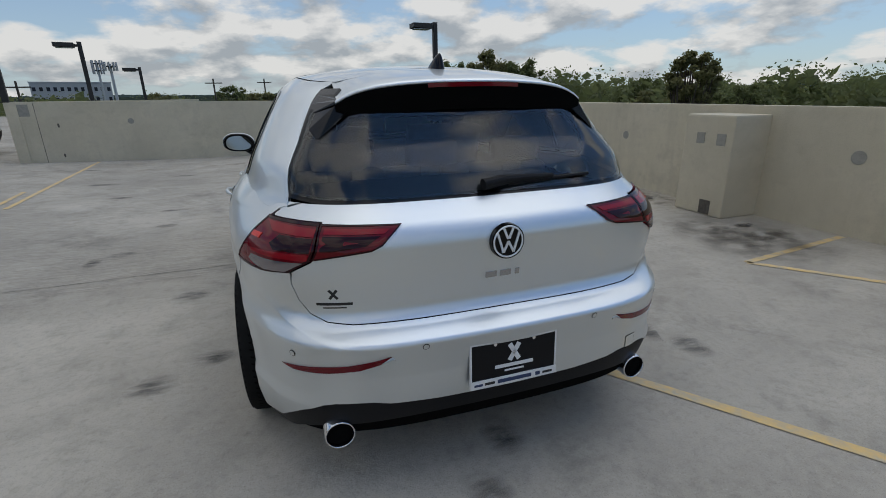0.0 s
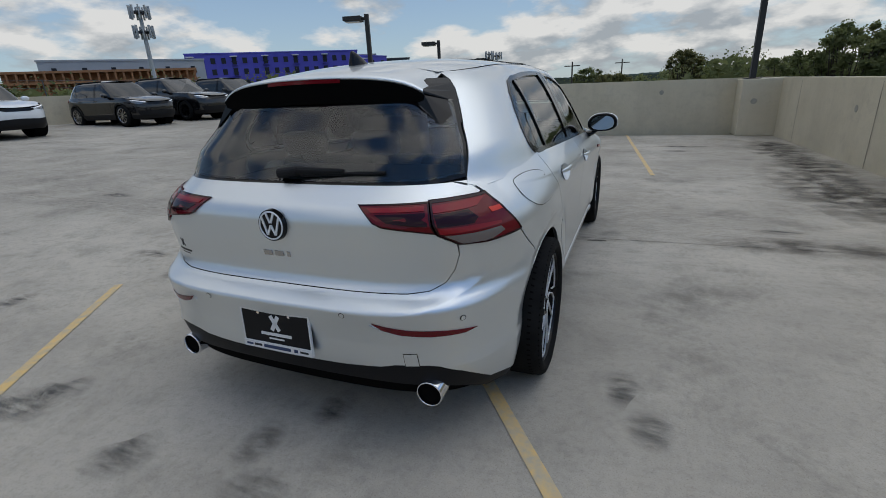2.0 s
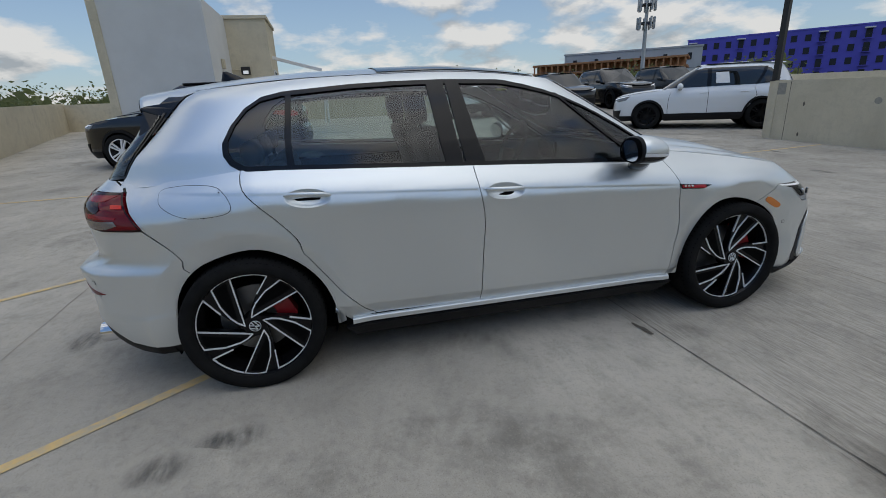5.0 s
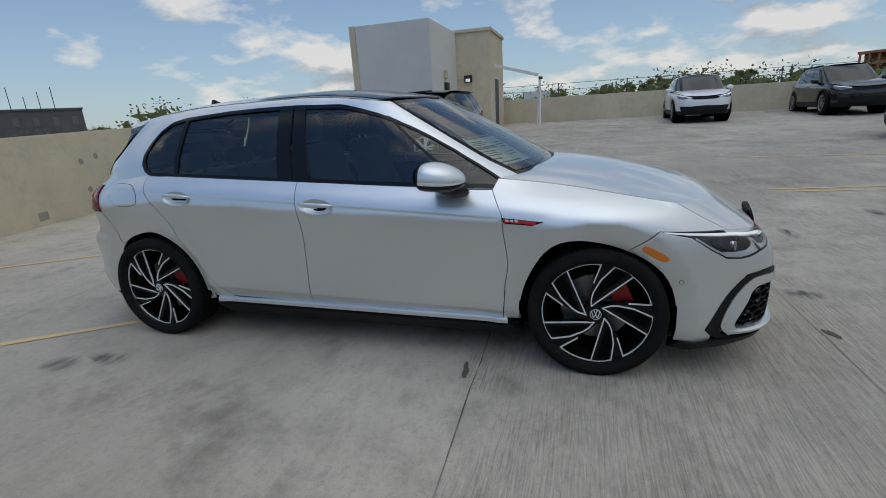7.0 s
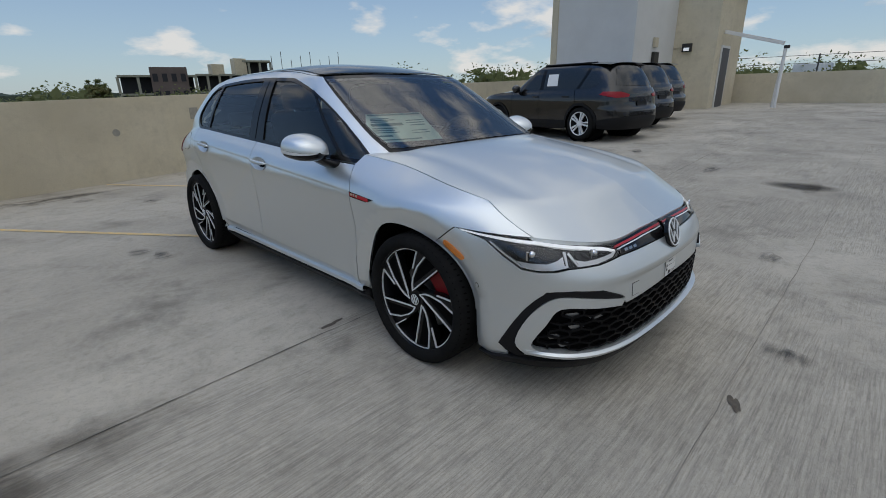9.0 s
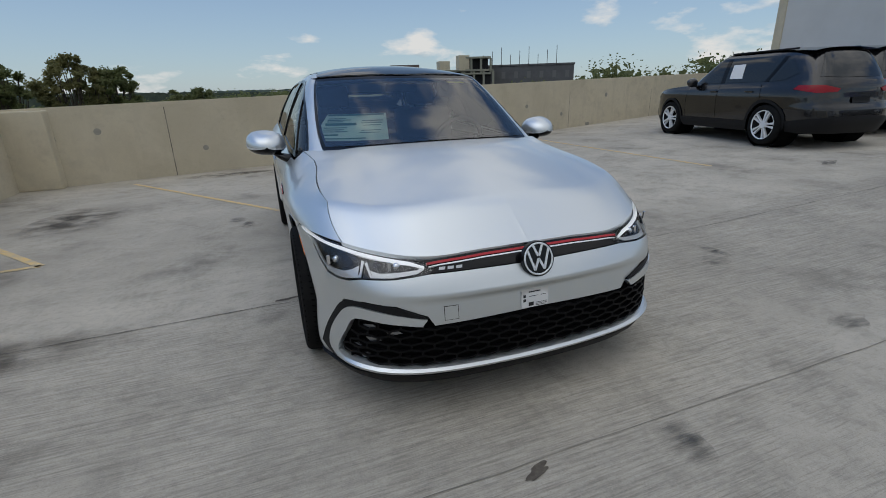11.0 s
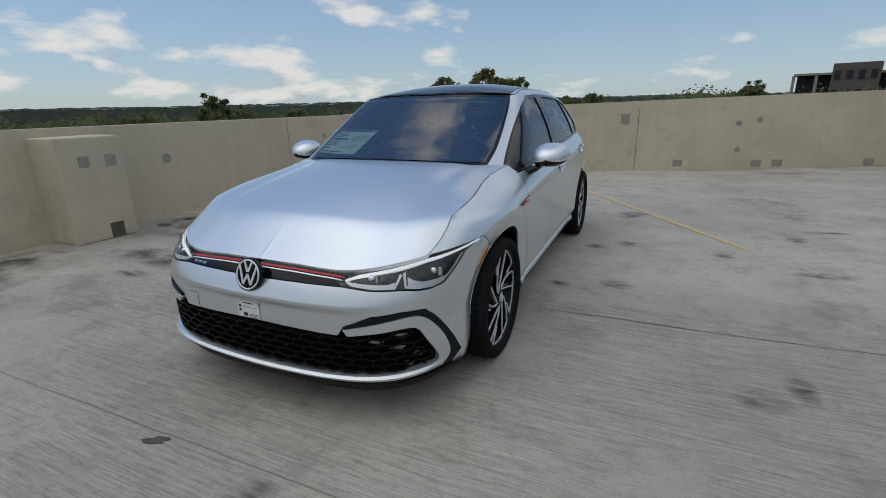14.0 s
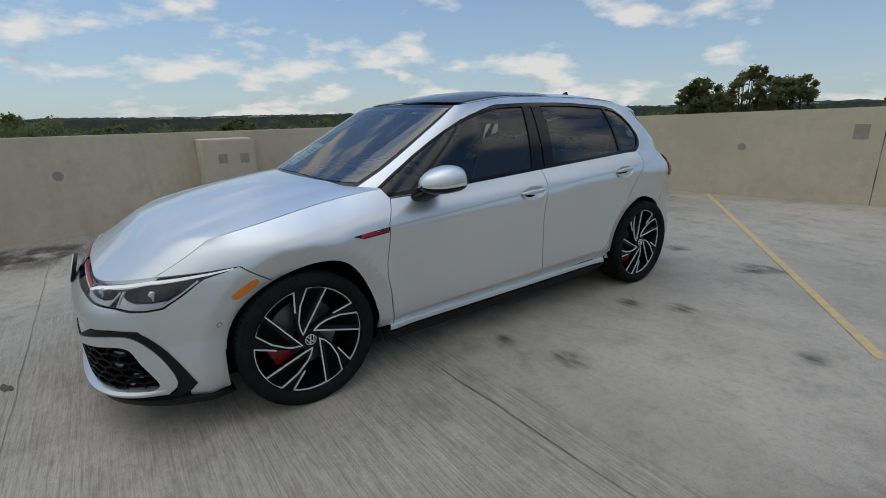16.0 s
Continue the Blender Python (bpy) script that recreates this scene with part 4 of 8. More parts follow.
part("inner_shell", bm, M_GAP, car)
part("underbody", box(-0.66, 0.66, -1.80, 1.78, 0.155, 0.30, 0.02), M_GAP, car)

# ---- nose ----
# bonnet: spanned between the wing lines, the cowl and the lamps
top_line = smooth_curve([(0, 0.671), (0.25, 0.669), (0.44, 0.662), (0.52, 0.666), (0.66, 0.686), (0.786, 0.7045)])


def cowl_edge(t):
    c = wing_edge(0)
    a = abs(t)
    return Vector((t * c.x, c.y + 0.215 * (1 - a**2.2), c.z + 0.030 * (1 - a * a)))


def lamp_edge(t):
    return Vector(nose(t * 0.786, top_line(abs(t) * 0.786)))


bm = bmesh.new()
NU, NV = 40, 34
rows = []
c00, c10 = wing_edge(0), wing_edge(1)
for j in range(NV + 1):
    v = j / NV
    e = wing_edge(v)
    row = []
    for i in range(NU + 1):
        t = (-1 + 2 * i / NU) * 0.9955
        q = (t + 1) / 2
        rr, ll = e, Vector((-e.x, e.y, e.z))
        cw_, fr_ = cowl_edge(t), lamp_edge(t)
        cor = ((1 - v) * ((1 - q) * Vector((-c00.x, c00.y, c00.z)) + q * c00) + v * ((1 - q) * Vector((-c10.x, c10.y, c10.z)) + q * c10))
        p = (1 - q) * ll + q * rr + (1 - v) * cw_ + v * fr_ - cor
        a = abs(t)
        p.z += 0.034 * math.sin(math.pi * v) ** 0.8 * (1 - a**2.5) - 0.007 * math.exp(-((a - 0.74) / 0.07) ** 2) * math.sin(math.pi * v) ** 0.5
        row.append(bm.verts.new(p))
    rows.append(row)
for a, b in zip(rows, rows[1:]):
    for i in range(NU):
        bm.faces.new((a[i], a[i + 1], b[i + 1], b[i]))
edge = [e for e in bm.edges if len(e.link_faces) == 1]
r = bmesh.ops.extrude_edge_only(bm, edges=edge)
bmesh.ops.translate(bm, verts=[v for v in r["geom"] if isinstance(v, bmesh.types.BMVert)], vec=(0, 0, -0.016))
for e in edge:
    e.smooth = False
part("bonnet", bm, M_SILVER, car, smooth=True)
# black cowl under the windscreen
bm = bmesh.new()
rows = [[bm.verts.new(cowl_edge(-1 + 2 * i / 30) + Vector((0, dy, dz))) for i in range(31)] for dy, dz in ((0.02, -0.020), (-0.06, -0.030), (-0.20, -0.010))]
for a, b in zip(rows, rows[1:]):
    for i in range(30):
        bm.faces.new((a[i], a[i + 1], b[i + 1], b[i]))
part("cowl_cover", bm, M_TRIM, car, smooth=True)

HL = [(1.112, 0.726), (1.02, 0.717), (0.785, 0.701), (0.52, 0.661), (0.43, 0.634), (0.455, 0.612), (0.575, 0.600), (0.70, 0.597), (0.76, 0.586), (0.83, 0.583), (0.90, 0.590), (0.955, 0.632), (1.005, 0.690), (1.08, 0.712)]
for sd in (1, -1):
    lamp = patch("headlamp", nose, HL, M_LAMPBLACK, car, sd, 0.025, 0.001, 0.03, -0.012, label="clear headlamp with dark housing")
    patch("light_bar", nose, [(1.095, 0.7195), (1.02, 0.7105), (0.785, 0.692), (0.53, 0.651), (0.475, 0.634), (0.475, 0.628), (0.53, 0.640), (0.785, 0.681), (1.02, 0.702), (1.09, 0.713)], M_DRL, lamp, sd, 0.03, 0.0, 0.012, 0.000, label="white daytime light strip")
    for a, b in ((0.655, 0.47), (0.925, 0.70)):
        c = (a + b) / 2
        zc = 0.634 if a < 0.7 else 0.640
        w2 = (a - b) / 2
        h2 = 0.026 if a < 0.7 else 0.038
        patch("reflector", nose, catmull([(c - w2, zc), (c - w2 * 0.55, zc + h2 * 0.95), (c + w2 * 0.7, zc + h2 * 1.1), (c + w2, zc + 0.2 * h2), (c + w2 * 0.6, zc - h2), (c - w2 * 0.3, zc - h2 * 0.95)], True, 3), M_LAMPCELL, lamp, sd, 0.02, 0.0, 0.004, -0.008)
        patch("lamp_cell", nose, catmull([(c - w2 * 0.72, zc + 0.1 * h2), (c - w2 * 0.4, zc + h2 * 0.75), (c + w2 * 0.55, zc + h2 * 0.85), (c + w2 * 0.72, zc + 0.2 * h2), (c + w2 * 0.4, zc - h2 * 0.45), (c - w2 * 0.2, zc - h2 * 0.42)], True, 3), M_LAMPBLACK, lamp, sd, 0.02, 0.0, 0.006, -0.004)
        pl, nl = surf_normal(nose, c + 0.01, zc + 0.008)
        pl, nl = Vector((sd * pl.x, pl.y, pl.z)), Vector((sd * nl.x, nl.y, nl.z))
        bm = bmesh.new()
        bmesh.ops.create_uvsphere(bm, u_segments=16, v_segments=10, radius=0.016, matrix=Matrix.Translation(pl - nl * 0.010))
        part("projector", bm, M_CHROME, lamp, smooth=True)
        part("fin_plate", box(-0.006, 0.006, -0.004, 0.004, -0.017, 0.017, bm=None), M_CHROME, lamp).matrix_basis = Matrix.Translation(pl + Vector((sd * 0.028, 0.0, 0.0)) - nl * 0.004)
    for ln in ([(0.478, 0.630), (0.50, 0.619), (0.58, 0.609), (0.662, 0.607), (0.680, 0.650)], [(0.692, 0.655), (0.704, 0.606), (0.77, 0.595), (0.83, 0.592), (0.893, 0.599), (0.945, 0.638), (0.985, 0.684)]):
        ribbon("light_hook", nose, ln, 0.0105, M_HOOK, lamp, sd, -0.003, 0.006, "white light hook")
    patch("bright_wedge", nose, [(0.706, 0.640), (0.714, 0.606), (0.77, 0.598), (0.83, 0.595), (0.888, 0.603), (0.905, 0.618), (0.85, 0.613), (0.78, 0.614), (0.735, 0.626)], M_HOOK, lamp, sd, 0.02, 0.0, 0.004, -0.003, label="bright reflector in the foot of the lamp")
    patch("bright_wedge", nose, [(0.50, 0.626), (0.52, 0.617), (0.58, 0.612), (0.656, 0.610), (0.664, 0.626), (0.63, 0.618), (0.57, 0.620)], M_HOOK, lamp, sd, 0.02, 0.0, 0.004, -0.003, label="bright reflector in the foot of the lamp")
    patch("lamp_lens", nose, HL, M_CLEAR, lamp, sd, 0.04, 0.001, 0.0, 0.002, label="clear lamp lens")

GR = both([(0, 0.668), (0.25, 0.6655), (0.45, 0.655), (0.515, 0.655), (0.43, 0.634), (0.455, 0.612), (0.25, 0.6125), (0, 0.611)])
grille = patch("upper_grille", nose, [(u, z) for u, z in GR], M_GLOSSBLACK, car, 1, 0.03, 0.001, 0.02, -0.004, label="gloss black upper grille strip")
for sg in (1, -1):
    ribbon("red_line", nose, [(sg * u, z) for u, z in ((0.07, 0.6555), (0.25, 0.653), (0.42, 0.645), (0.47, 0.641))], 0.007, M_RED, grille, 1, 0.0, 0.006, "red grille line")
    ribbon("light_line", nose, [(sg * u, z) for u, z in ((0.07, 0.6465), (0.25, 0.644), (0.42, 0.636), (0.46, 0.632))], 0.004, M_HOOK, grille, 1, -0.001, 0.006, "white light line")
for i in range(3):
    ribbon("grille_letter", nose, [(0.335 + 0.032 * i, 0.624), (0.358 + 0.032 * i, 0.6235)], 0.009, M_CHROMEDARK, grille, 1, 0.001, 0.006)

# bumper: upper skin, a crease, a set-back band over the intake
BUMP_TOP = [(0, 0.609), (0.25, 0.6105), (0.455, 0.610), (0.575, 0.598), (0.70, 0.595), (0.76, 0.584), (0.83, 0.581), (0.90, 0.588), (0.955, 0.63), (1.005, 0.688), (1.08, 0.710), (1.112, 0.724)]
arch_n = [(EF - a, b) for a, b in arc(WB, HUB_Z, ARCH, 59, 0)] + [(EF - WB - ARCH - 0.004, 0.24), (EF - WB - ARCH - 0.012, 0.190)]
def bump(u, z):
    """The bumper skin, with the crease and the set-back band under it."""
    x, y, z = nose(u, z)
    k = max(0.0, 1 - abs(u) / 0.60) ** 0.6
    t = (0.522 - z) / 0.02
    st = min(1.0, max(0.0, t)) if z > 0.3 else 0.0
    return (x, y - 0.020 * st * k + 0.006 * k * max(0.0, 1 - abs(z - 0.53) / 0.03), z)


INTAKE_TOP = [(0.0, 0.418), (0.25, 0.414), (0.44, 0.408), (0.50, 0.418), (0.60, 0.432), (0.755, 0.437)]
bumper = patch("front_bumper", bump, both(BUMP_TOP + arch_n + [(1.03, 0.187), (0.99, 0.188), (0.955, 0.196), (0.965, 0.228), (0.994, 0.264), (0.912, 0.408), (0.812, 0.502), (0.70, 0.510), (0.58, 0.500), (0.466, 0.453), (0.44, 0.412), (0.25, 0.416), (0.0, 0.420)]), M_SILVER, car, 1, 0.026, 0.0015, 0.02, label="silver front bumper")
for sd in (1, -1):
    blade = catmull([(1.005, 0.258), (0.917, 0.407), (0.812, 0.498), (0.70, 0.506), (0.58, 0.496), (0.467, 0.450)], False, 4) + catmull([(0.52, 0.455), (0.70, 0.487), (0.805, 0.471), (0.89, 0.384), (0.930, 0.272), (0.872, 0.214), (0.60, 0.196), (0.60, 0.182), (0.88, 0.196), (0.97, 0.226)], False, 4)
    patch("black_blade", nose, blade, M_TRIM, bumper, sd, 0.025, 0.0, 0.02, 0.003, label="gloss black blade round the intake")
    silver = catmull([(0.47, 0.447), (0.70, 0.485), (0.805, 0.469), (0.89, 0.383), (0.930, 0.274), (0.875, 0.222)], False, 4) + catmull([(0.812, 0.246), (0.860, 0.273), (0.808, 0.366), (0.754, 0.438), (0.60, 0.432), (0.49, 0.420)], False, 4)
    patch("silver_blade", nose, silver, M_SILVER, bumper, sd, 0.022, 0.0, 0.025, 0.008, label="silver blade round the intake")
bm = bmesh.new()
rows = []
for i in range(81):
    u = -0.885 + 1.77 * i / 80
    a = abs(u)
    zt = 0.226 + 0.020 * min(1.0, a / 0.80) ** 2
    zb = 0.200 + 0.012 * min(1.0, a / 0.64) + 0.010 * max(0.0, (a - 0.64) / 0.24)
    zb = min(zb, zt - 0.004)
    row = []
    for d, z in ((-0.030, zt + 0.008), (0.008, zt), (0.024, zt - 0.35 * (zt - zb)), (0.022, zb + 0.004), (0.006, zb)):
        p, nn = surf_normal(nose, u if a > 1e-4 else 1e-4, z)
        row.append(bm.verts.new(p + Vector((nn.x, nn.y, 0)) * (0.010 + (d - 0.010) * (1 - max(0.0, (a - 0.66) / 0.225) ** 2) if d > 0 else d)))
    rows.append(row)
for a, b in zip(rows, rows[1:]):
    for j in range(4):
        bm.faces.new((a[j], b[j], b[j + 1], a[j + 1]))
bmesh.ops.recalc_face_normals(bm, faces=bm.faces[:])
part("silver_lip", bm, M_SILVER, bumper, "silver lip under the intake")
patch("splitter", nose, both([(0, 0.203), (0.465, 0.204), (0.64, 0.211), (0.88, 0.200), (1.10, 0.186), (1.115, 0.150), (0.88, 0.140), (0.5, 0.160), (0, 0.170)]), M_TRIM, bumper, 1, 0.04, 0.0, 0.05, 0.014, label="matt black splitter")


def intake_loop():
    return both([(0.0, 0.418), (0.25, 0.414), (0.44, 0.410), (0.50, 0.422), (0.60, 0.433), (0.750, 0.436), (0.803, 0.366), (0.855, 0.275), (0.812, 0.250), (0.64, 0.244), (0.465, 0.237), (0.23, 0.231), (0, 0.229)])


IN = intake_loop()
intake = patch("lower_intake", nose, IN, M_GAP, bumper, 1, 0.04, 0.0, 0.0, -0.050, label="black honeycomb lower intake")
# honeycomb bars
cw, ch = 0.088, 0.040
k = 0
bm = bmesh.new()


def comb_bar(a, b):
    pa, na = surf_normal(nose, *a)
    pb, nb = surf_normal(nose, *b)
    wv = (pb - pa).cross(na).normalized() * 0.0042
    vs = []
    for p, n in ((pa, na), (pb, nb)):
        for w in (wv, -wv):
            for d in (-0.006, -0.042):
                vs.append(bm.verts.new(p + n * d + w))
    for q in ((0, 2, 6, 4), (0, 1, 5, 4), (2, 3, 7, 6)):
        bm.faces.new([vs[i] for i in q])


for r_ in range(8):
    zc = 0.235 + ch * 0.75 * r_
    for c_ in range(-11, 12):
        uc = cw * (c_ + (0.5 if r_ % 2 else 0))
        hexa = [(uc + cw * 0.5 * dx, zc + ch * 0.5 * dz) for dx, dz in ((-1, -0.5), (-1, 0.5), (0, 1.0), (1, 0.5))]
        for a, b in zip(hexa, hexa[1:]):
            if inside(a, IN) and inside(b, IN):
                comb_bar(a, b)
tagged(part("honeycomb", bm, M_COMB, intake), kind="stuff")
for sd in (1, -1):
    for u, z in ((0.60, 0.385), (0.68, 0.350), (0.77, 0.308), (0.70, 0.402), (0.72, 0.272)):
        patch("fog_cell", nose, [(u - 0.036, z), (u - 0.012, z + 0.013), (u + 0.036, z + 0.008), (u + 0.012, z - 0.012)], M_FOG, intake, sd, 0.03, 0.0, 0.008, -0.016, label="clear fog lamp cell")


def emblem(parent, c, n, up, r, name, small=False):
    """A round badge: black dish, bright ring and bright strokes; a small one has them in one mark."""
    n, up = Vector(n).normalized(), Vector(up).normalized()
    rt = up.cross(n).normalized()
    up = n.cross(rt)
    m = Matrix((rt, up, n)).transposed().to_4x4()
    m.translation = c
    e = part(name, tube((0, 0, -0.012), (0, 0, 0.004), r * 1.02, r * 0.98, 40), M_GLOSSBLACK, parent, "round black and chrome badge")
    e.matrix_basis = m
    ring = bmesh.new()
    R_, rr = r * 0.86, r * 0.055
    vs = [[ring.verts.new((math.cos(a) * (R_ + rr * math.cos(b)), math.sin(a) * (R_ + rr * math.cos(b)), 0.005 + rr * math.sin(b))) for b in (2 * math.pi * j / 6 for j in range(6))] for a in (2 * math.pi * i / 40 for i in range(40))]
    for i in range(40):
        for j in range(6):
            ring.faces.new((vs[i][j], vs[(i + 1) % 40][j], vs[(i + 1) % 40][(j + 1) % 6], vs[i][(j + 1) % 6]))

    def stroke(bm, a, b, w):
        d = (Vector(b) - Vector(a)).normalized()
        q = Vector((-d.y, d.x)) * w
        pts = [Vector(a) - q, Vector(b) - q, Vector(b) + q, Vector(a) + q]
        lo_ = [bm.verts.new((p.x, p.y, 0.003)) for p in pts]
        hi_ = [bm.verts.new((p.x, p.y, 0.008)) for p in pts]
        bm.faces.new(hi_)
        for i in range(4):
            bm.faces.new((lo_[i], lo_[(i + 1) % 4], hi_[(i + 1) % 4], hi_[i]))
        return bm
    w = r * 0.062
    bars = []
    for sx in (1, -1):
        bars += [((sx * r * 0.30, r * 0.80), (sx * r * 0.03, r * 0.16)), ((sx * r * 0.66, r * 0.52), (sx * r * 0.30, -r * 0.60)), ((sx * r * 0.30, -r * 0.60), (0, r * 0.02))]
    if small:
        for p, q in bars:
            stroke(ring, p, q, w)
        mark = part("cap_mark", ring, M_BADGE, parent, smooth=False)
        tagged(mark, kind="stuff")
        mark.matrix_basis = m
        return e
    part("badge_ring", ring, M_BADGE, e, smooth=True)
    for p, q in bars:
        part("badge_stroke", stroke(bmesh.new(), p, q, w), M_BADGE, e)
    return e


emblem(car, (0, 2.155, 0.622), (0, 1, 0.28), (0, 0, 1), 0.072, "front_badge")
# delivery label, tow cover, sensors
lab = patch("delivery_label", bump, [(0.078, 0.505), (-0.046, 0.505), (-0.046, 0.424), (0.078, 0.424)], M_PAPER, car, 1, 0.03, 0.0, 0.001, 0.003, label="white paper delivery label stuck to the bumper")
for u0, u1, z0, z1 in ((0.045, -0.01, 0.487, 0.493), (0.07, 0.058, 0.468, 0.480), (0.07, 0.058, 0.45, 0.462), (0.045, 0.0, 0.470, 0.472), (-0.01, -0.035, 0.470, 0.472), (0.045, 0.022, 0.430, 0.446), (0.012, -0.04, 0.440, 0.442), (0.012, -0.04, 0.434, 0.436), (0.012, -0.035, 0.428, 0.430)):
    patch("printed_bar", bump, [(u0, z0), (u1, z0), (u1, z1), (u0, z1)], M_INK, lab, 1, 0.03, 0.0, 0.0, 0.0045)
patch("cover_gap", bump, [(0.402, 0.488), (0.345, 0.488), (0.345, 0.430), (0.402, 0.430)], M_GAP, bumper, 1, 0.03, 0.0, 0.0, 0.001)
patch("tow_cover", bump, [(0.402, 0.488), (0.345, 0.488), (0.345, 0.430), (0.402, 0.430)], M_SILVER, bumper, 1, 0.03, 0.002, 0.001, 0.002)


def sensor(f, u, z, sd, parent, r=0.011):
    loop = [(u + r * math.cos(a), z + r * math.sin(a)) for a in (2 * math.pi * i / 16 for i in range(16))]
    o = patch("parking_sensor", f, loop, M_GAP, parent, sd, 0.02, 0.0, 0.0, 0.0012, label="round parking sensor")
    patch("sensor_face", f, loop, M_SILVER, o, sd, 0.02, 0.0022, 0.001, 0.0022)


for sd in (1, -1):
    sensor(L, 1.690, 0.487, sd, bumper)

# ---- windscreen, roof ----
WSC = [(CF - s, z) for s, z in SCREEN_S]
ws_half = [(0, 1.366), (0.3, 1.364), (0.55, 1.358)] + [(WSC[0][0] - 0.006, 1.350)] + [(u - 0.004, z) for u, z in WSC[1:]] + [(0.5, 0.957), (0.25, 0.962), (0, 0.965)]
M_FRIT = M_WINBLACK
wso = both(ws_half)
patch("screen_frit", screen, wso, M_FRIT, car, 1, 0.04, 0.0, 0.006, 0.0, holes=[shrink(wso, 0.034)], label="black ceramic border of the windscreen")
patch("windscreen", screen, shrink(wso, 0.02), M_CLEARGLASS, car, 1, 0.05, 0.0, 0.0, 0.003, label="clear windscreen glass")


@functools.lru_cache(None)
def seam_at(y):
    """Half width and height of the roof where it meets the side frame."""
    s = CAB.s_at(max(-1.45, min(y, 0.30)), 1.365)
    x, _, z = CAB.at(s, roof_seam(s))
    return x, z + 0.001


def roof_sheet(y0, y1, t0, t1, lift=0.0, bow=0.0, nv=26, nu=24):
    bm = bmesh.new()
    rows = []
    for j in range(nv + 1):
        row = []
        for i in range(nu + 1):
            t = t0 + (t1 - t0) * i / nu
            y = y0 + (y1 - bow * abs(t) ** 2.2 - y0) * j / nv
            half, ze = seam_at(y)
            z = roof_z(y) - (roof_z(y) - ze) * abs(t) ** 2.4
            row.append(bm.verts.new((t * half, y, z + lift)))
        rows.append(row)
    for a, b in zip(rows, rows[1:]):
        for i in range(nu):
            bm.faces.new((a[i], a[i + 1], b[i + 1], b[i]))
    for f in bm.faces:
        f.normal_update()
        if f.normal.z < 0:
            f.normal_flip()
    return bm


part("roof_panel", roof_sheet(-1.47, 0.325, -1, 1, 0.0, 0.15, 40), M_SILVER, car, smooth=True)
part("panorama_roof", roof_sheet(-0.62, 0.318, -0.94, 0.94, 0.004, 0.15), M_GLOSSBLACK, car, "black glass panorama roof", smooth=True)

# ---- tail ----
spo = bmesh.new()
rows = []
NS = 28
for j, (dy, dz) in enumerate(((0.0, 0.0), (0.11, 0.0), (0.22, 0.0), (0.31, 0.001), (0.328, -0.003), (0.331, -0.010), (0.322, -0.015), (0.316, -0.050), (0.300, -0.098))):
    row = []
    for i in range(NS + 1):
        t = -1 + 2 * i / NS
        half = seam_at(-1.44)[0] + 0.006 * min(j, 4)
        y = -1.44 - dy * (1 - 0.20 * abs(t) ** 2.2)
        x = t * half
        z = roof_z(y) - (roof_z(-1.44) - seam_at(-1.44)[1]) * abs(t) ** 2.4 - 0.030 * abs(t) ** 8 * min(1.0, dy / 0.2) + dz
        row.append(spo.verts.new((x, y, z)))
    rows.append(row)
for a, b in zip(rows, rows[1:]):
    for i in range(NS):
        spo.faces.new((a[i], a[i + 1], b[i + 1], b[i]))
bmesh.ops.recalc_face_normals(spo, faces=spo.faces[:])
SPO_ROWS = [[v.co.copy() for v in r_] for r_ in rows]
spoiler = part("roof_spoiler", spo, M_SILVER, car, smooth=True)
# third brake lamp and dark underside of the spoiler
bm = bmesh.new()
a_, b_ = SPO_ROWS[5], SPO_ROWS[8]
va = [bm.verts.new(p + Vector((0, -0.003, -0.002))) for p in a_]
vb = [bm.verts.new(p + Vector((0, -0.002, -0.004))) for p in b_]
for i in range(NS):
    bm.faces.new((va[i], va[i + 1], vb[i + 1], vb[i]))
part("spoiler_underside", bm, M_GAP, spoiler, smooth=True)
bm = bmesh.new()
va = [bm.verts.new(p + Vector((0, -0.006, 0.000))) for p in SPO_ROWS[5][9:20]]
vb = [bm.verts.new(p + Vector((0, -0.006, -0.014))) for p in SPO_ROWS[5][9:20]]
for i in range(10):
    bm.faces.new((va[i], va[i + 1], vb[i + 1], vb[i]))
part("brake_light", bm, M_LAMPRED, spoiler, "dark red third brake lamp")

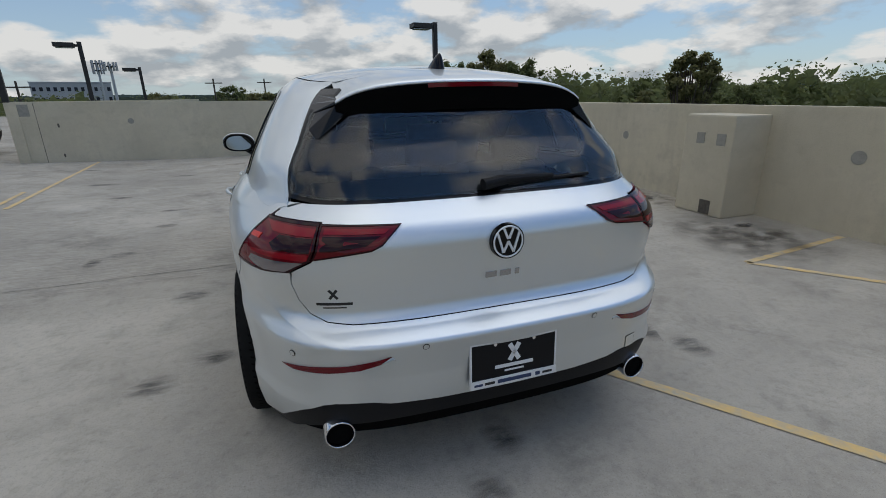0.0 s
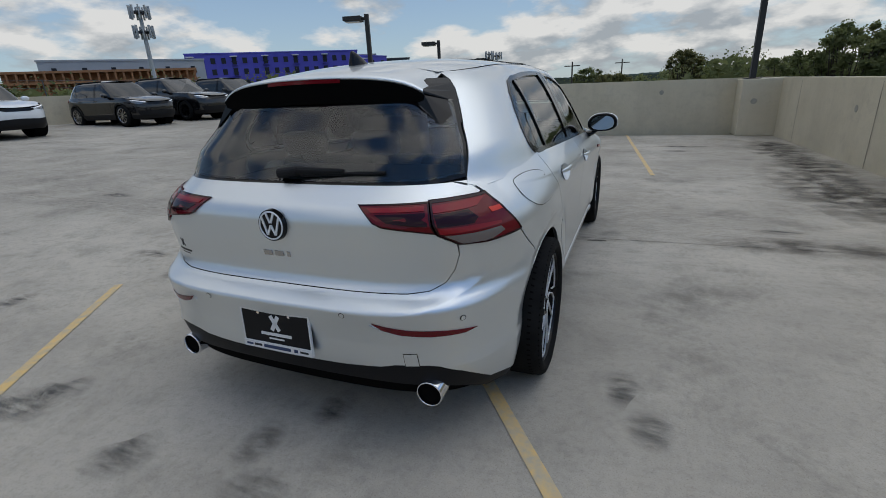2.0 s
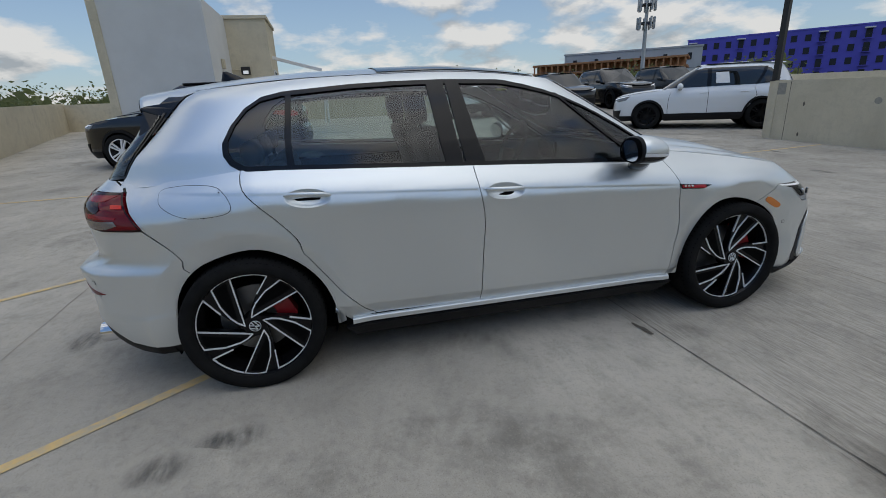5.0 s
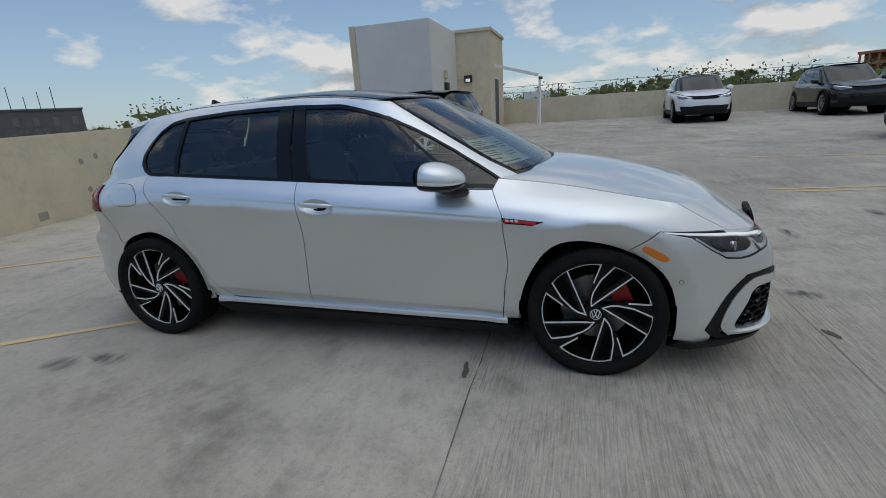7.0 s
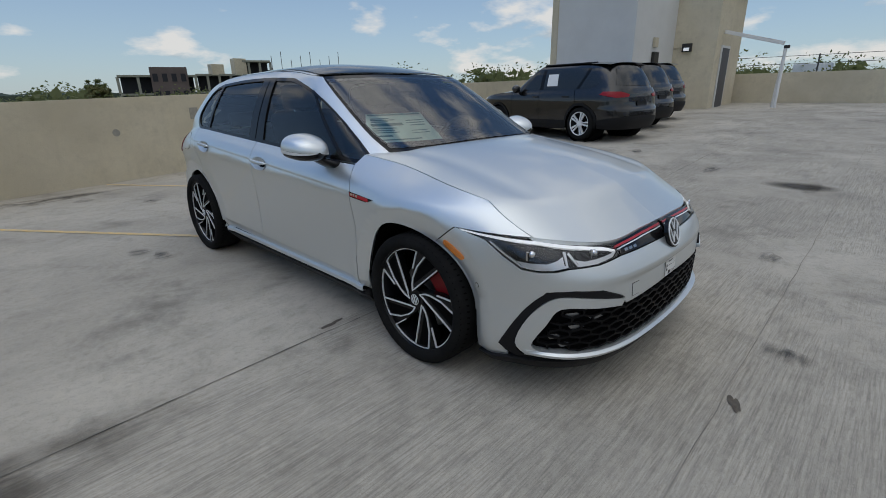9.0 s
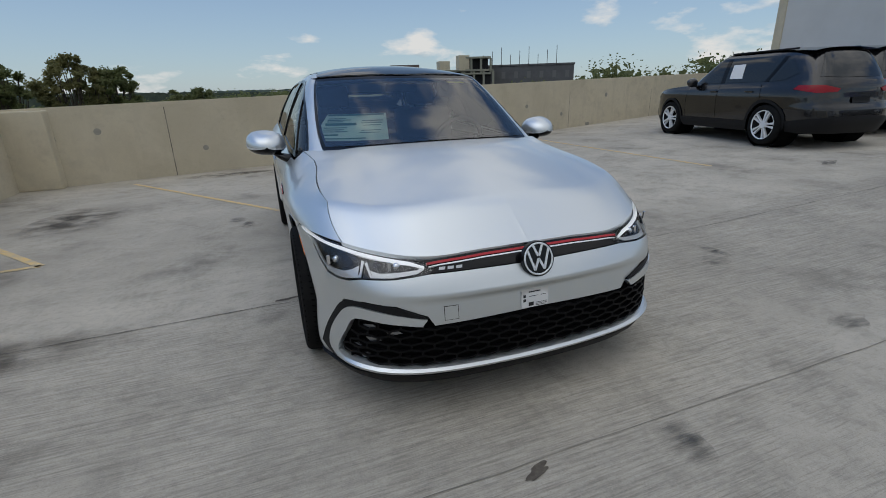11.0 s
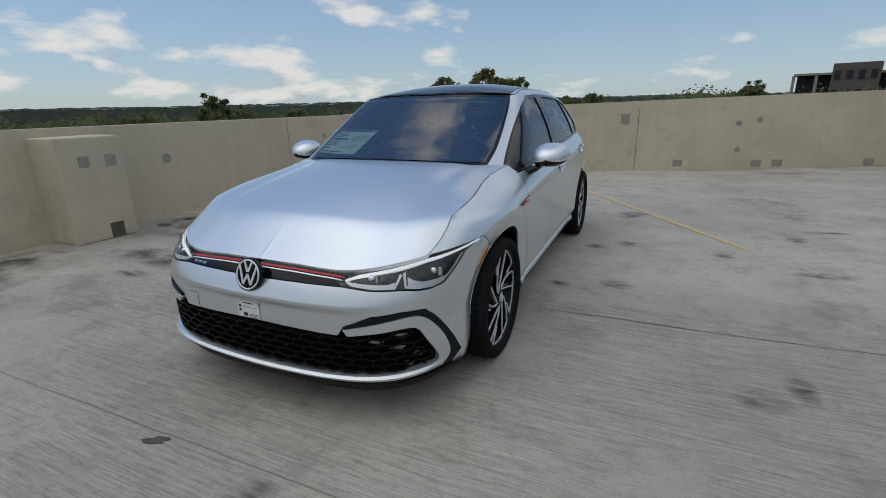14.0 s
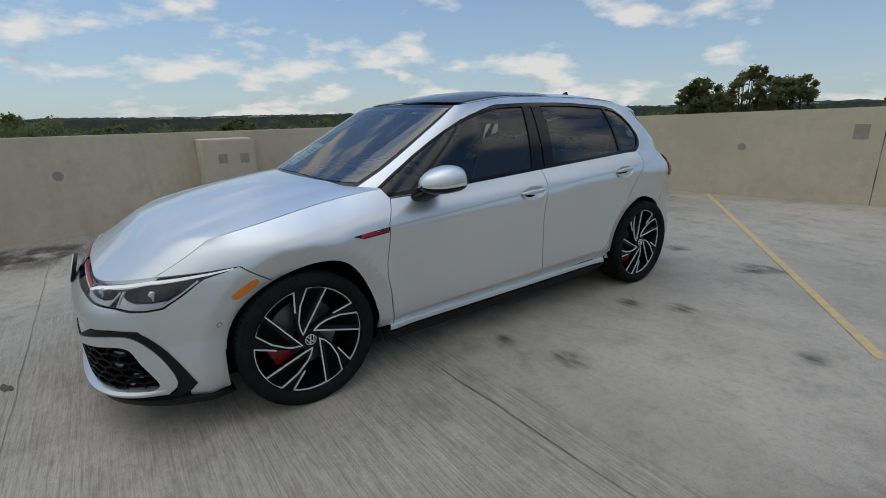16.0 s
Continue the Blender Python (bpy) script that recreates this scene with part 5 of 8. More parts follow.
HB = [(CR + s, z) for s, z in HATCH_S]
glass_half = [(0, 1.262), (0.3, 1.262), (0.55, 1.262), (HB[3][0] - 0.003, 1.268)] + [(HB[i][0] - 0.003, HB[i][1]) for i in (2, 1)] + [(HB[0][0] - 0.005, 1.002), (0.55, 0.988), (0.3, 0.985), (0, 0.985)]
go = both(glass_half)
patch("rear_frit", back, go, M_WINBLACK, car, 1, 0.04, 0.0, 0.01, 0.0, holes=[shrink(go, 0.020)], label="black border of the rear window")
patch("rear_window", back, shrink(go, 0.012), M_GLASS, car, 1, 0.05, 0.0, 0.0, 0.003, label="tinted rear window")
for sd in (1, -1):
    bm = bmesh.new()
    rim = [SPO_ROWS[j][NS if sd > 0 else 0] for j in (2, 3, 4, 5, 6)]
    root, inner_root = [], []
    for z in (1.335, 1.315, 1.285, 1.245, 1.175):
        k = max(i for i in range(len(HB) - 1) if HB[i][1] <= z + 1e-6)
        q = (z - HB[k][1]) / (HB[k + 1][1] - HB[k][1])
        x, y, zz = back_frame(HB[k][0] + (HB[k + 1][0] - HB[k][0]) * q - 0.004, z)
        root.append(Vector((sd * (x + 0.004), y - 0.006, zz)))
        xi, yi, zi = back(HB[k][0] + (HB[k + 1][0] - HB[k][0]) * q - 0.075, z)
        inner_root.append(Vector((sd * xi, yi - 0.008, zi)))
    lines = [rim, root, inner_root, [p + Vector((-sd * 0.06, 0.0, -0.010)) for p in rim]]
    vs = [[bm.verts.new(p) for p in ln] for ln in lines]
    for a, b in ((0, 1), (1, 2), (2, 3)):
        for i in range(4):
            bm.faces.new((vs[a][i], vs[a][i + 1], vs[b][i + 1], vs[b][i]))
    bm.faces.new((vs[0][4], vs[1][4], vs[2][4], vs[3][4]))
    bmesh.ops.recalc_face_normals(bm, faces=bm.faces[:])
    part("spoiler_blade", bm, M_WINBLACK, spoiler, "gloss black blade beside the rear window")

gate_half = [(0, 0.640), (0.30, 0.639), (0.50, 0.640), (0.575, 0.647), (0.625, 0.670), (0.656, 0.715), (0.672, 0.770), (0.664, 0.808), (0.602, 0.842), (0.596, 0.875), (0.606, 0.947), (0.72, 0.949), (0.815, 0.949), (0.826, 0.954), (0.80, 0.968), (0.702, 0.992), (0.5, 0.992), (0.25, 0.992), (0, 0.992)]
def gate_at(u, z):
    """The tailgate skin with its crease below the window."""
    x, y, z = tail(u, z)
    k = max(0.0, 1 - abs(z - 0.925) / 0.045)
    return (x, y - 0.006 * k, z)


gate = patch("tailgate", gate_at, both(gate_half), M_SILVER, car, 1, 0.026, 0.002, 0.014, label="silver tailgate")
rb_half = [(0, 0.640), (0.30, 0.639), (0.50, 0.640), (0.575, 0.647), (0.625, 0.670), (0.656, 0.715), (0.672, 0.770), (0.668, 0.804), (0.77, 0.798), (0.972, 0.798)] + [(ER + a, b) for a, b in arc(-WB, HUB_Z, ARCH, 130, 191)] \
    + [(0.99, 0.248), (0.81, 0.270), (0.75, 0.312), (0.69, 0.350), (0.62, 0.382), (0.584, 0.388), (0.464, 0.386), (0.408, 0.374), (0.25, 0.365), (0, 0.362)]


def shelf(u):
    """Height of the bumper's upper crease, which climbs towards the corner."""
    k = min(1.0, max(0.0, (abs(u) - 0.42) / 0.40))
    return 0.592 + 0.10 * k * k


def tuck(u):
    """Height of the bumper's lower crease."""
    return 0.376 + 0.024 * min(1.0, max(0.0, (abs(u) - 0.80) / 0.20))


def rbump(u, z):
    """The rear bumper: a shelf under the tailgate, a crease, and a tuck towards the ground at the corners."""
    x, y, z = tail(u, z)
    a = abs(u)
    fade = min(1.0, max(0.0, (0.86 - a) / 0.30))
    h = z - shelf(u)
    if h > 0:
        d = 0.018 * max(0.0, 1 - h / 0.038)
    else:
        d = 0.018 * math.exp(h / 0.05) - 0.004 * max(0.0, 1 - abs(z - 0.47) / 0.09)
    d *= fade
    side = min(1.0, max(0.0, (a - 0.52) / 0.14))
    g_ = tuck(u) - z
    d += side * (0.013 - 0.13 * g_ if g_ > 0 else 0.013 * math.exp(g_ / 0.06))
    xa, ya, _ = tail(a - 0.004, z)
    xb, yb, _ = tail(a + 0.004, z)
    m = math.hypot(xb - xa, yb - ya) or 1.0
    return (x + math.copysign(1.0, u) * d * (ya - yb) / m * -1.0, y - d * (xb - xa) / m, z)


BUMP_LINES = []
for i_ in range(-100, 101):
    u_ = i_ * 0.0102
    BUMP_LINES += [(u_, shelf(u_) + h) for h in (0.012, 0.0015, -0.0025, -0.014) if abs(u_) < 0.86]
    BUMP_LINES += [(u_, tuck(u_) + h) for h in (0.012, 0.0015, -0.0025)]
BUMP_LINES += [(sg * (ER + s), z) for s, z in CREASE if s < -1.3 for sg in (1, -1)]
rear_bumper = patch("rear_bumper", rbump, both(rb_half), M_SILVER, car, 1, 0.018, 0.0008, 0.02, label="silver rear bumper", extra=BUMP_LINES)
low_half = [(0, 0.360), (0.25, 0.363), (0.408, 0.372), (0.464, 0.384), (0.584, 0.386), (0.62, 0.380), (0.69, 0.348), (0.75, 0.310), (0.81, 0.268), (1.05, 0.246), (1.05, 0.200), (0.80, 0.208), (0.70, 0.262), (0.60, 0.290), (0.40, 0.300), (0.3, 0.302), (0, 0.302)]
patch("diffuser", rbump, both(low_half), M_TRIM, rear_bumper, 1, 0.03, 0.0, 0.03, -0.004, label="matt black rear diffuser")
for sd in (1, -1):
    lampo = [(0.606, 0.944), (0.72, 0.947), (0.82, 0.948), (0.838, 0.951), (0.90, 0.90), (0.974, 0.808), (0.965, 0.800), (0.77, 0.797), (0.668, 0.806), (0.604, 0.843), (0.598, 0.875)]
    o = patch("tail_lamp", tail, lampo, M_LAMPRED, car, sd, 0.025, 0.002, 0.02, 0.006, label="dark red wraparound tail lamp")
    patch("lamp_rim", tail, lampo, M_LAMPDARK, o, sd, 0.02, 0.002, 0.004, 0.0072, holes=[shrink(lampo, 0.009)], label="dark rim of the tail lamp")
    patch("bright_bar", tail, [(0.612, 0.928), (0.74, 0.934), (0.825, 0.936), (0.775, 0.915), (0.74, 0.912), (0.612, 0.908)], M_LAMPRED2, o, sd, 0.03, 0.0, 0.003, 0.008)
    patch("dark_bar", tail, [(0.612, 0.904), (0.735, 0.908), (0.765, 0.884), (0.74, 0.868), (0.612, 0.868)], M_LAMPDARK, o, sd, 0.03, 0.0, 0.003, 0.008)
    ribbon("thin_bar", tail, [(0.618, 0.886), (0.735, 0.889)], 0.007, M_LAMPRED2, o, sd, 0.003, 0.010)
    patch("bright_bar", tail, [(0.612, 0.864), (0.74, 0.863), (0.86, 0.857), (0.855, 0.848), (0.74, 0.846), (0.614, 0.845)], M_LAMPRED2, o, sd, 0.03, 0.0, 0.003, 0.008)
    strip = patch("clear_strip", tail, [(0.624, 0.839), (0.74, 0.838), (0.846, 0.840), (0.862, 0.824), (0.80, 0.809), (0.765, 0.806), (0.682, 0.809)], M_LAMPCLEAR, o, sd, 0.03, 0.0, 0.004, 0.0085, label="clear reversing strip")
    for i in range(9):
        ribbon("lamp_rib", tail, [(0.676 + 0.013 * i, 0.811), (0.672 + 0.013 * i, 0.836)], 0.0028, M_CHROMEDARK, strip, sd, 0.002, 0.011)
    patch("orange_block", tail, [(0.822, 0.903), (0.882, 0.902), (0.892, 0.889), (0.832, 0.888)], M_LAMPGLOW, o, sd, 0.03, 0.0, 0.003, 0.008)
    inn = [(0.345, 0.937), (0.606, 0.943), (0.596, 0.875), (0.602, 0.844), (0.53, 0.855), (0.43, 0.868), (0.40, 0.882)]
    o2 = patch("tail_lamp", tail, inn, M_LAMPRED, gate, sd, 0.025, 0.002, 0.02, 0.006, label="dark red tail lamp on the tailgate")
    patch("lamp_rim", tail, inn, M_LAMPDARK, o2, sd, 0.02, 0.002, 0.004, 0.0072, holes=[shrink(inn, 0.007)], label="dark rim of the tail lamp")
    patch("bright_bar", tail, [(0.385, 0.925), (0.587, 0.930), (0.584, 0.916), (0.400, 0.913)], M_LAMPRED2, o2, sd, 0.03, 0.0, 0.003, 0.008)
    patch("dark_bar", tail, [(0.41, 0.908), (0.584, 0.911), (0.583, 0.874), (0.55, 0.874), (0.45, 0.886)], M_LAMPDARK, o2, sd, 0.03, 0.0, 0.003, 0.008)
    patch("reflector_strip", rbump, [(0.405, 0.560), (0.45, 0.548), (0.53, 0.534), (0.62, 0.526), (0.775, 0.508), (0.725, 0.500), (0.6, 0.505), (0.50, 0.514), (0.44, 0.534)], M_LAMPRED, rear_bumper, sd, 0.025, 0.0, 0.01, 0.003, label="dark red bumper reflector")
    ribbon("reflector_edge", rbump, [(0.395, 0.548), (0.44, 0.529), (0.50, 0.511), (0.60, 0.500), (0.73, 0.494)], 0.010, M_SILVER, rear_bumper, sd, 0.004, 0.012)
    sensor(rbump, 0.30, 0.582, sd, rear_bumper)
    sensor(rbump, 0.715, 0.560, sd, rear_bumper)
    sensor(L, -1.708, 0.452, sd, rear_bumper)
    # tailpipe
    bm = bmesh.new()
    ro, ri = 0.049, 0.0435
    prof = ((-1.88, ro * 0.95), (-2.045, ro), (-2.050, ro - 0.003), (-2.047, ri), (-2.036, ri * 0.99))
    rg = [[bm.verts.new((sd * 0.575 + r_ * math.cos(a), y, 0.272 + r_ * math.sin(a))) for a in (2 * math.pi * i / 32 for i in range(32))] for y, r_ in prof]
    for a, b in zip(rg, rg[1:]):
        for i in range(32):
            bm.faces.new((a[i], a[(i + 1) % 32], b[(i + 1) % 32], b[i]))
    pipe = part("tailpipe", bm, M_CHROME, car, "chrome tailpipe", smooth=True)
    # near-black plug added for the shade inside the hollow pipe
    part("pipe_shade", tube((sd * 0.575, -1.90, 0.272), (sd * 0.575, -2.034, 0.272), 0.0428, seg=24), M_GAP, pipe)
patch("cover_gap", rbump, [(0.50, 0.435), (0.55, 0.437), (0.552, 0.385), (0.50, 0.383)], M_GAP, rear_bumper, 1, 0.03, 0.0, 0.0, 0.001)
patch("tow_cover", rbump, [(0.50, 0.435), (0.55, 0.437), (0.552, 0.385), (0.50, 0.383)], M_SILVER, rear_bumper, 1, 0.03, 0.002, 0.001, 0.002)
emblem(car, (0, -2.052, 0.862), (0, -1, 0.04), (0, 0, 1), 0.058, "rear_badge")
for x0, x1 in ((-0.068, -0.030), (-0.018, 0.020), (0.036, 0.050)):
    ribbon("model_letter", tail, [(x0, 0.752), (x1, 0.752)], 0.020, M_CHROMEDARK, gate, 1, 0.003, 0.006, "chrome letter block")
for sg in (1, -1):
    ribbon("sticker_mark", tail, [(-0.545 + sg * 0.012, 0.722), (-0.545 - sg * 0.012, 0.752)], 0.008, M_INK, gate, 1, 0.001, 0.001)
ribbon("sticker_bar", tail, [(-0.60, 0.704), (-0.49, 0.704)], 0.009, M_INK, gate, 1, 0.001, 0.001)
ribbon("sticker_bar", tail, [(-0.58, 0.691), (-0.51, 0.691)], 0.004, M_INK, gate, 1, 0.001, 0.001)
# dealer plate
pm = Matrix.Translation((0, -2.120, 0.476)) @ Euler((radians(-2), 0, 0)).to_matrix().to_4x4()
plate = part("licence_plate", box(-0.153, 0.153, -0.004, 0.010, -0.073, 0.073, 0.003), M_PLATEBLACK, car, "black dealer plate in a chrome frame")
plate.matrix_basis = pm
bm = box(-0.158, 0.158, -0.009, 0.004, -0.083, -0.056)
box(-0.157, -0.152, -0.006, 0.004, -0.056, 0.076, bm=bm); box(0.152, 0.157, -0.006, 0.004, -0.056, 0.076, bm=bm); box(-0.152, 0.152, -0.006, 0.004, 0.073, 0.076, bm=bm)
part("plate_frame", bm, M_PAPER, plate, "white and chrome plate frame")
def plate_bar(x0, x1, z0, z1, m, d=-0.010):
    part("printed_bar", box(x0, x1, d, 0.0, z0, z1), m, plate)
plate_bar(-0.070, 0.070, -0.024, -0.012, M_PAPER, -0.0055)
plate_bar(-0.035, 0.035, -0.039, -0.033, M_PAPER, -0.0055)
plate_bar(-0.062, 0.062, -0.076, -0.063, M_INKBLUE); plate_bar(-0.145, -0.115, -0.074, -0.066, M_INKBLUE); plate_bar(-0.108, -0.072, -0.074, -0.065, M_INK); plate_bar(0.078, 0.095, -0.076, -0.063, M_INKBLUE); plate_bar(0.105, 0.142, -0.074, -0.066, M_INK)
for sg in (1, -1):
    ob = part("printed_mark", box(-0.008, 0.008, -0.0055, 0, -0.034, 0.034), M_PAPER, plate)
    ob.matrix_basis = Matrix.Translation((0, 0, 0.028)) @ Euler((0, radians(30 * sg), 0)).to_matrix().to_4x4()
for x in (-0.07, 0.07):
    bm = tube((x, -0.008, 0.066), (x, 0, 0.066), 0.006, seg=10)
    part("plate_screw", bm, M_CHROME, plate)
# wiper
bm = bmesh.new()
def on_glass(u, z, out):
    p, n = surf_normal(back, u, z)
    return p + n * out


wip = part("rear_wiper", tube(on_glass(-0.035, 1.012, 0.022), on_glass(0.045, 1.022, 0.022), 0.020, 0.018, 14), M_TRIM, car, "black rear wiper arm and blade")
part("wiper_arm", tube(on_glass(0.03, 1.022, 0.022), on_glass(0.24, 1.026, 0.018), 0.017, 0.008, 10), M_TRIM, wip)
part("wiper_blade", tube(on_glass(0.06, 1.014, 0.012), on_glass(0.40, 1.024, 0.012), 0.008, 0.006, 8), M_TRIM, wip)
# shark fin
bm = bmesh.new()
rows = []
for j in range(7):
    t = j / 6
    y0, y1 = -1.265 - 0.12 * t, -1.425 + 0.018 * t
    w = 0.028 * (1 - t) ** 0.7 + 0.0035
    z = roof_z(-1.36) - 0.006 + 0.060 * t ** 0.9
    row = []
    for i in range(14):
        a = 2 * math.pi * i / 14
        row.append(bm.verts.new((w * math.sin(a), (y0 + y1) / 2 + (y0 - y1) / 2 * math.cos(a), z)))
    rows.append(row)
for a, b in zip(rows, rows[1:]):
    for i in range(14):
        bm.faces.new((a[i], a[(i + 1) % 14], b[(i + 1) % 14], b[i]))
bm.faces.new(rows[-1])
part("roof_antenna", bm, M_GLOSSBLACK, car, "black shark-fin antenna", smooth=True)

# ---- mirrors ----
def build_mirror(sd):
    c = Vector((0.940, 0.60, 0.984))

    def shell(u, v):
        """The mirror housing: blunt behind, drawn out to the front, flatter below. u runs round, v from the tail to the tip."""
        y = -math.cos(v)
        ring = math.sin(v) ** (0.62 if v < math.pi / 2 else 0.90)
        cx, cz = math.cos(u), math.sin(u)
        x = 0.112 * ring * math.copysign(abs(cx) ** 0.80, cx)
        z = (0.078 if cz > 0 else 0.060) * ring * math.copysign(abs(cz) ** 0.86, cz)
        yy = y * (0.072 if y < 0 else 0.150)
        return Vector((sd * (c.x + x), c.y + yy - 0.14 * max(0.0, x) - 0.02, c.z + z + 0.05 * x - 0.10 * max(0.0, yy)))

    mir = thing_part("door_mirror", car)
    NU_, NV_ = 48, 26

    def band(name, u0, u1, material, k, label="", v0=0.37, v1=0.987):
        bm = bmesh.new()
        n = max(4, int(NU_ * (u1 - u0) / (2 * math.pi)))
        rows = []
        for j in range(NV_ + 1):
            v = (v0 + (v1 - v0) * j / NV_) * math.pi
            row = []
            for i in range(n + 1):
                p = shell(u0 + (u1 - u0) * i / n, v)
                q = Vector((sd * c.x, c.y, c.z))
                row.append(bm.verts.new(q + (p - q) * k))
            rows.append(row)
        for a, b in zip(rows, rows[1:]):
            for i in range(n):
                bm.faces.new((a[i], a[i + 1], b[i + 1], b[i]))
        bmesh.ops.recalc_face_normals(bm, faces=bm.faces[:])
        return part(name, bm, material, mir, label, smooth=True)
    band("mirror_cap", -0.04, math.pi + 0.04, M_SILVER, 1.0)
    band("turn_signal", -0.30, -0.05, M_BADGE, 1.01, "clear strip lamp along the mirror")
    band("turn_signal", math.pi + 0.05, math.pi + 0.30, M_BADGE, 1.01, "clear strip lamp along the mirror")
    band("mirror_base", math.pi + 0.04, 2 * math.pi - 0.04, M_GLOSSBLACK, 0.99, "gloss black lower housing")

    band("mirror_rim", 0.0, 2 * math.pi, M_TRIM, 1.004, "black rim round the mirror glass", 0.30, 0.38)

    def dish(k, y, name, m, lean=0.06):
        bm = bmesh.new()
        vs = []
        for i in range(28):
            b = 2 * math.pi * i / 28
            p = shell(b, math.pi * 0.32)
            vs.append(bm.verts.new((sd * c.x + (p.x - sd * c.x) * k, c.y + y - lean * (abs(p.x) - c.x) * k - 0.10 * (lean > 0) * (p.z - c.z), c.z + (p.z - c.z) * k)))
        bm.faces.new(vs)
        return part(name, bm, m, mir)
    dish(0.985, -0.054, "mirror_back", M_TRIM)
    dish(0.84, -0.072, "mirror_glass", M_MIRROR, 0.20)
    # arm down to the door
    bm = bmesh.new()
    path = [(0.925, 0.615, 0.948, 0.070, 0.020), (0.885, 0.635, 0.920, 0.062, 0.026), (0.845, 0.655, 0.900, 0.062, 0.030), (0.80, 0.665, 0.895, 0.060, 0.028)]
    rows = []
    for x, y, z, w, h in path:
        rows.append([bm.verts.new((sd * (x + 0.010 * math.sin(b)), y + w * math.cos(b), z + h * math.sin(b))) for b in (2 * math.pi * i / 16 for i in range(16))])
    for a, b in zip(rows, rows[1:]):
        for i in range(16):
            bm.faces.new((a[i], a[(i + 1) % 16], b[(i + 1) % 16], b[i]))
    bm.faces.new(rows[0]); bm.faces.new(rows[-1])
    bmesh.ops.recalc_face_normals(bm, faces=bm.faces[:])
    part("mirror_arm", bm, M_GLOSSBLACK, mir, smooth=True)


def thing_part(name, parent):
    ob = new(name)
    ob.parent = parent
    return ob


build_mirror(1)
build_mirror(-1)

# ---- wheels ----
def revolve(prof, seg=64):
    """Spin (x, r) pairs round the x axis."""
    bm = bmesh.new()
    rg = [[bm.verts.new((x, r_ * math.cos(a), r_ * math.sin(a))) for a in (2 * math.pi * i / seg for i in range(seg))] for x, r_ in prof]
    for a, b in zip(rg, rg[1:]):
        for i in range(seg):
            bm.faces.new((a[i], a[(i + 1) % seg], b[(i + 1) % seg], b[i]))
    bmesh.ops.recalc_face_normals(bm, faces=bm.faces[:])
    return bm


def plate_poly(bm, pts, x0, x1):
    """A flat polygon (y, z) made into a slab between x0 (outside) and x1."""
    a = [bm.verts.new((x0, p[0], p[1])) for p in pts]
    b = [bm.verts.new((x1, p[0], p[1])) for p in pts]
    bm.faces.new(a)
    n = len(pts)
    for i in range(n):
        bm.faces.new((a[i], a[(i + 1) % n], b[(i + 1) % n], b[i]))


def polar(r, a):
    r = r * 1.04 if r > 0.06 else r
    return (r * math.cos(radians(a)), r * math.sin(radians(a)))


def rib(bm, pts, w, x0, x1, closed=False):
    n = len(pts)
    for i in range(n if closed else n - 1):
        a, b = Vector(pts[i]), Vector(pts[(i + 1) % n])
        d = (b - a).normalized()
        q = Vector((-d.y, d.x)) * w / 2
        e = d * w * 0.35
        plate_poly(bm, [tuple(a - q - e), tuple(b - q + e), tuple(b + q + e), tuple(a + q - e)], x0, x1)


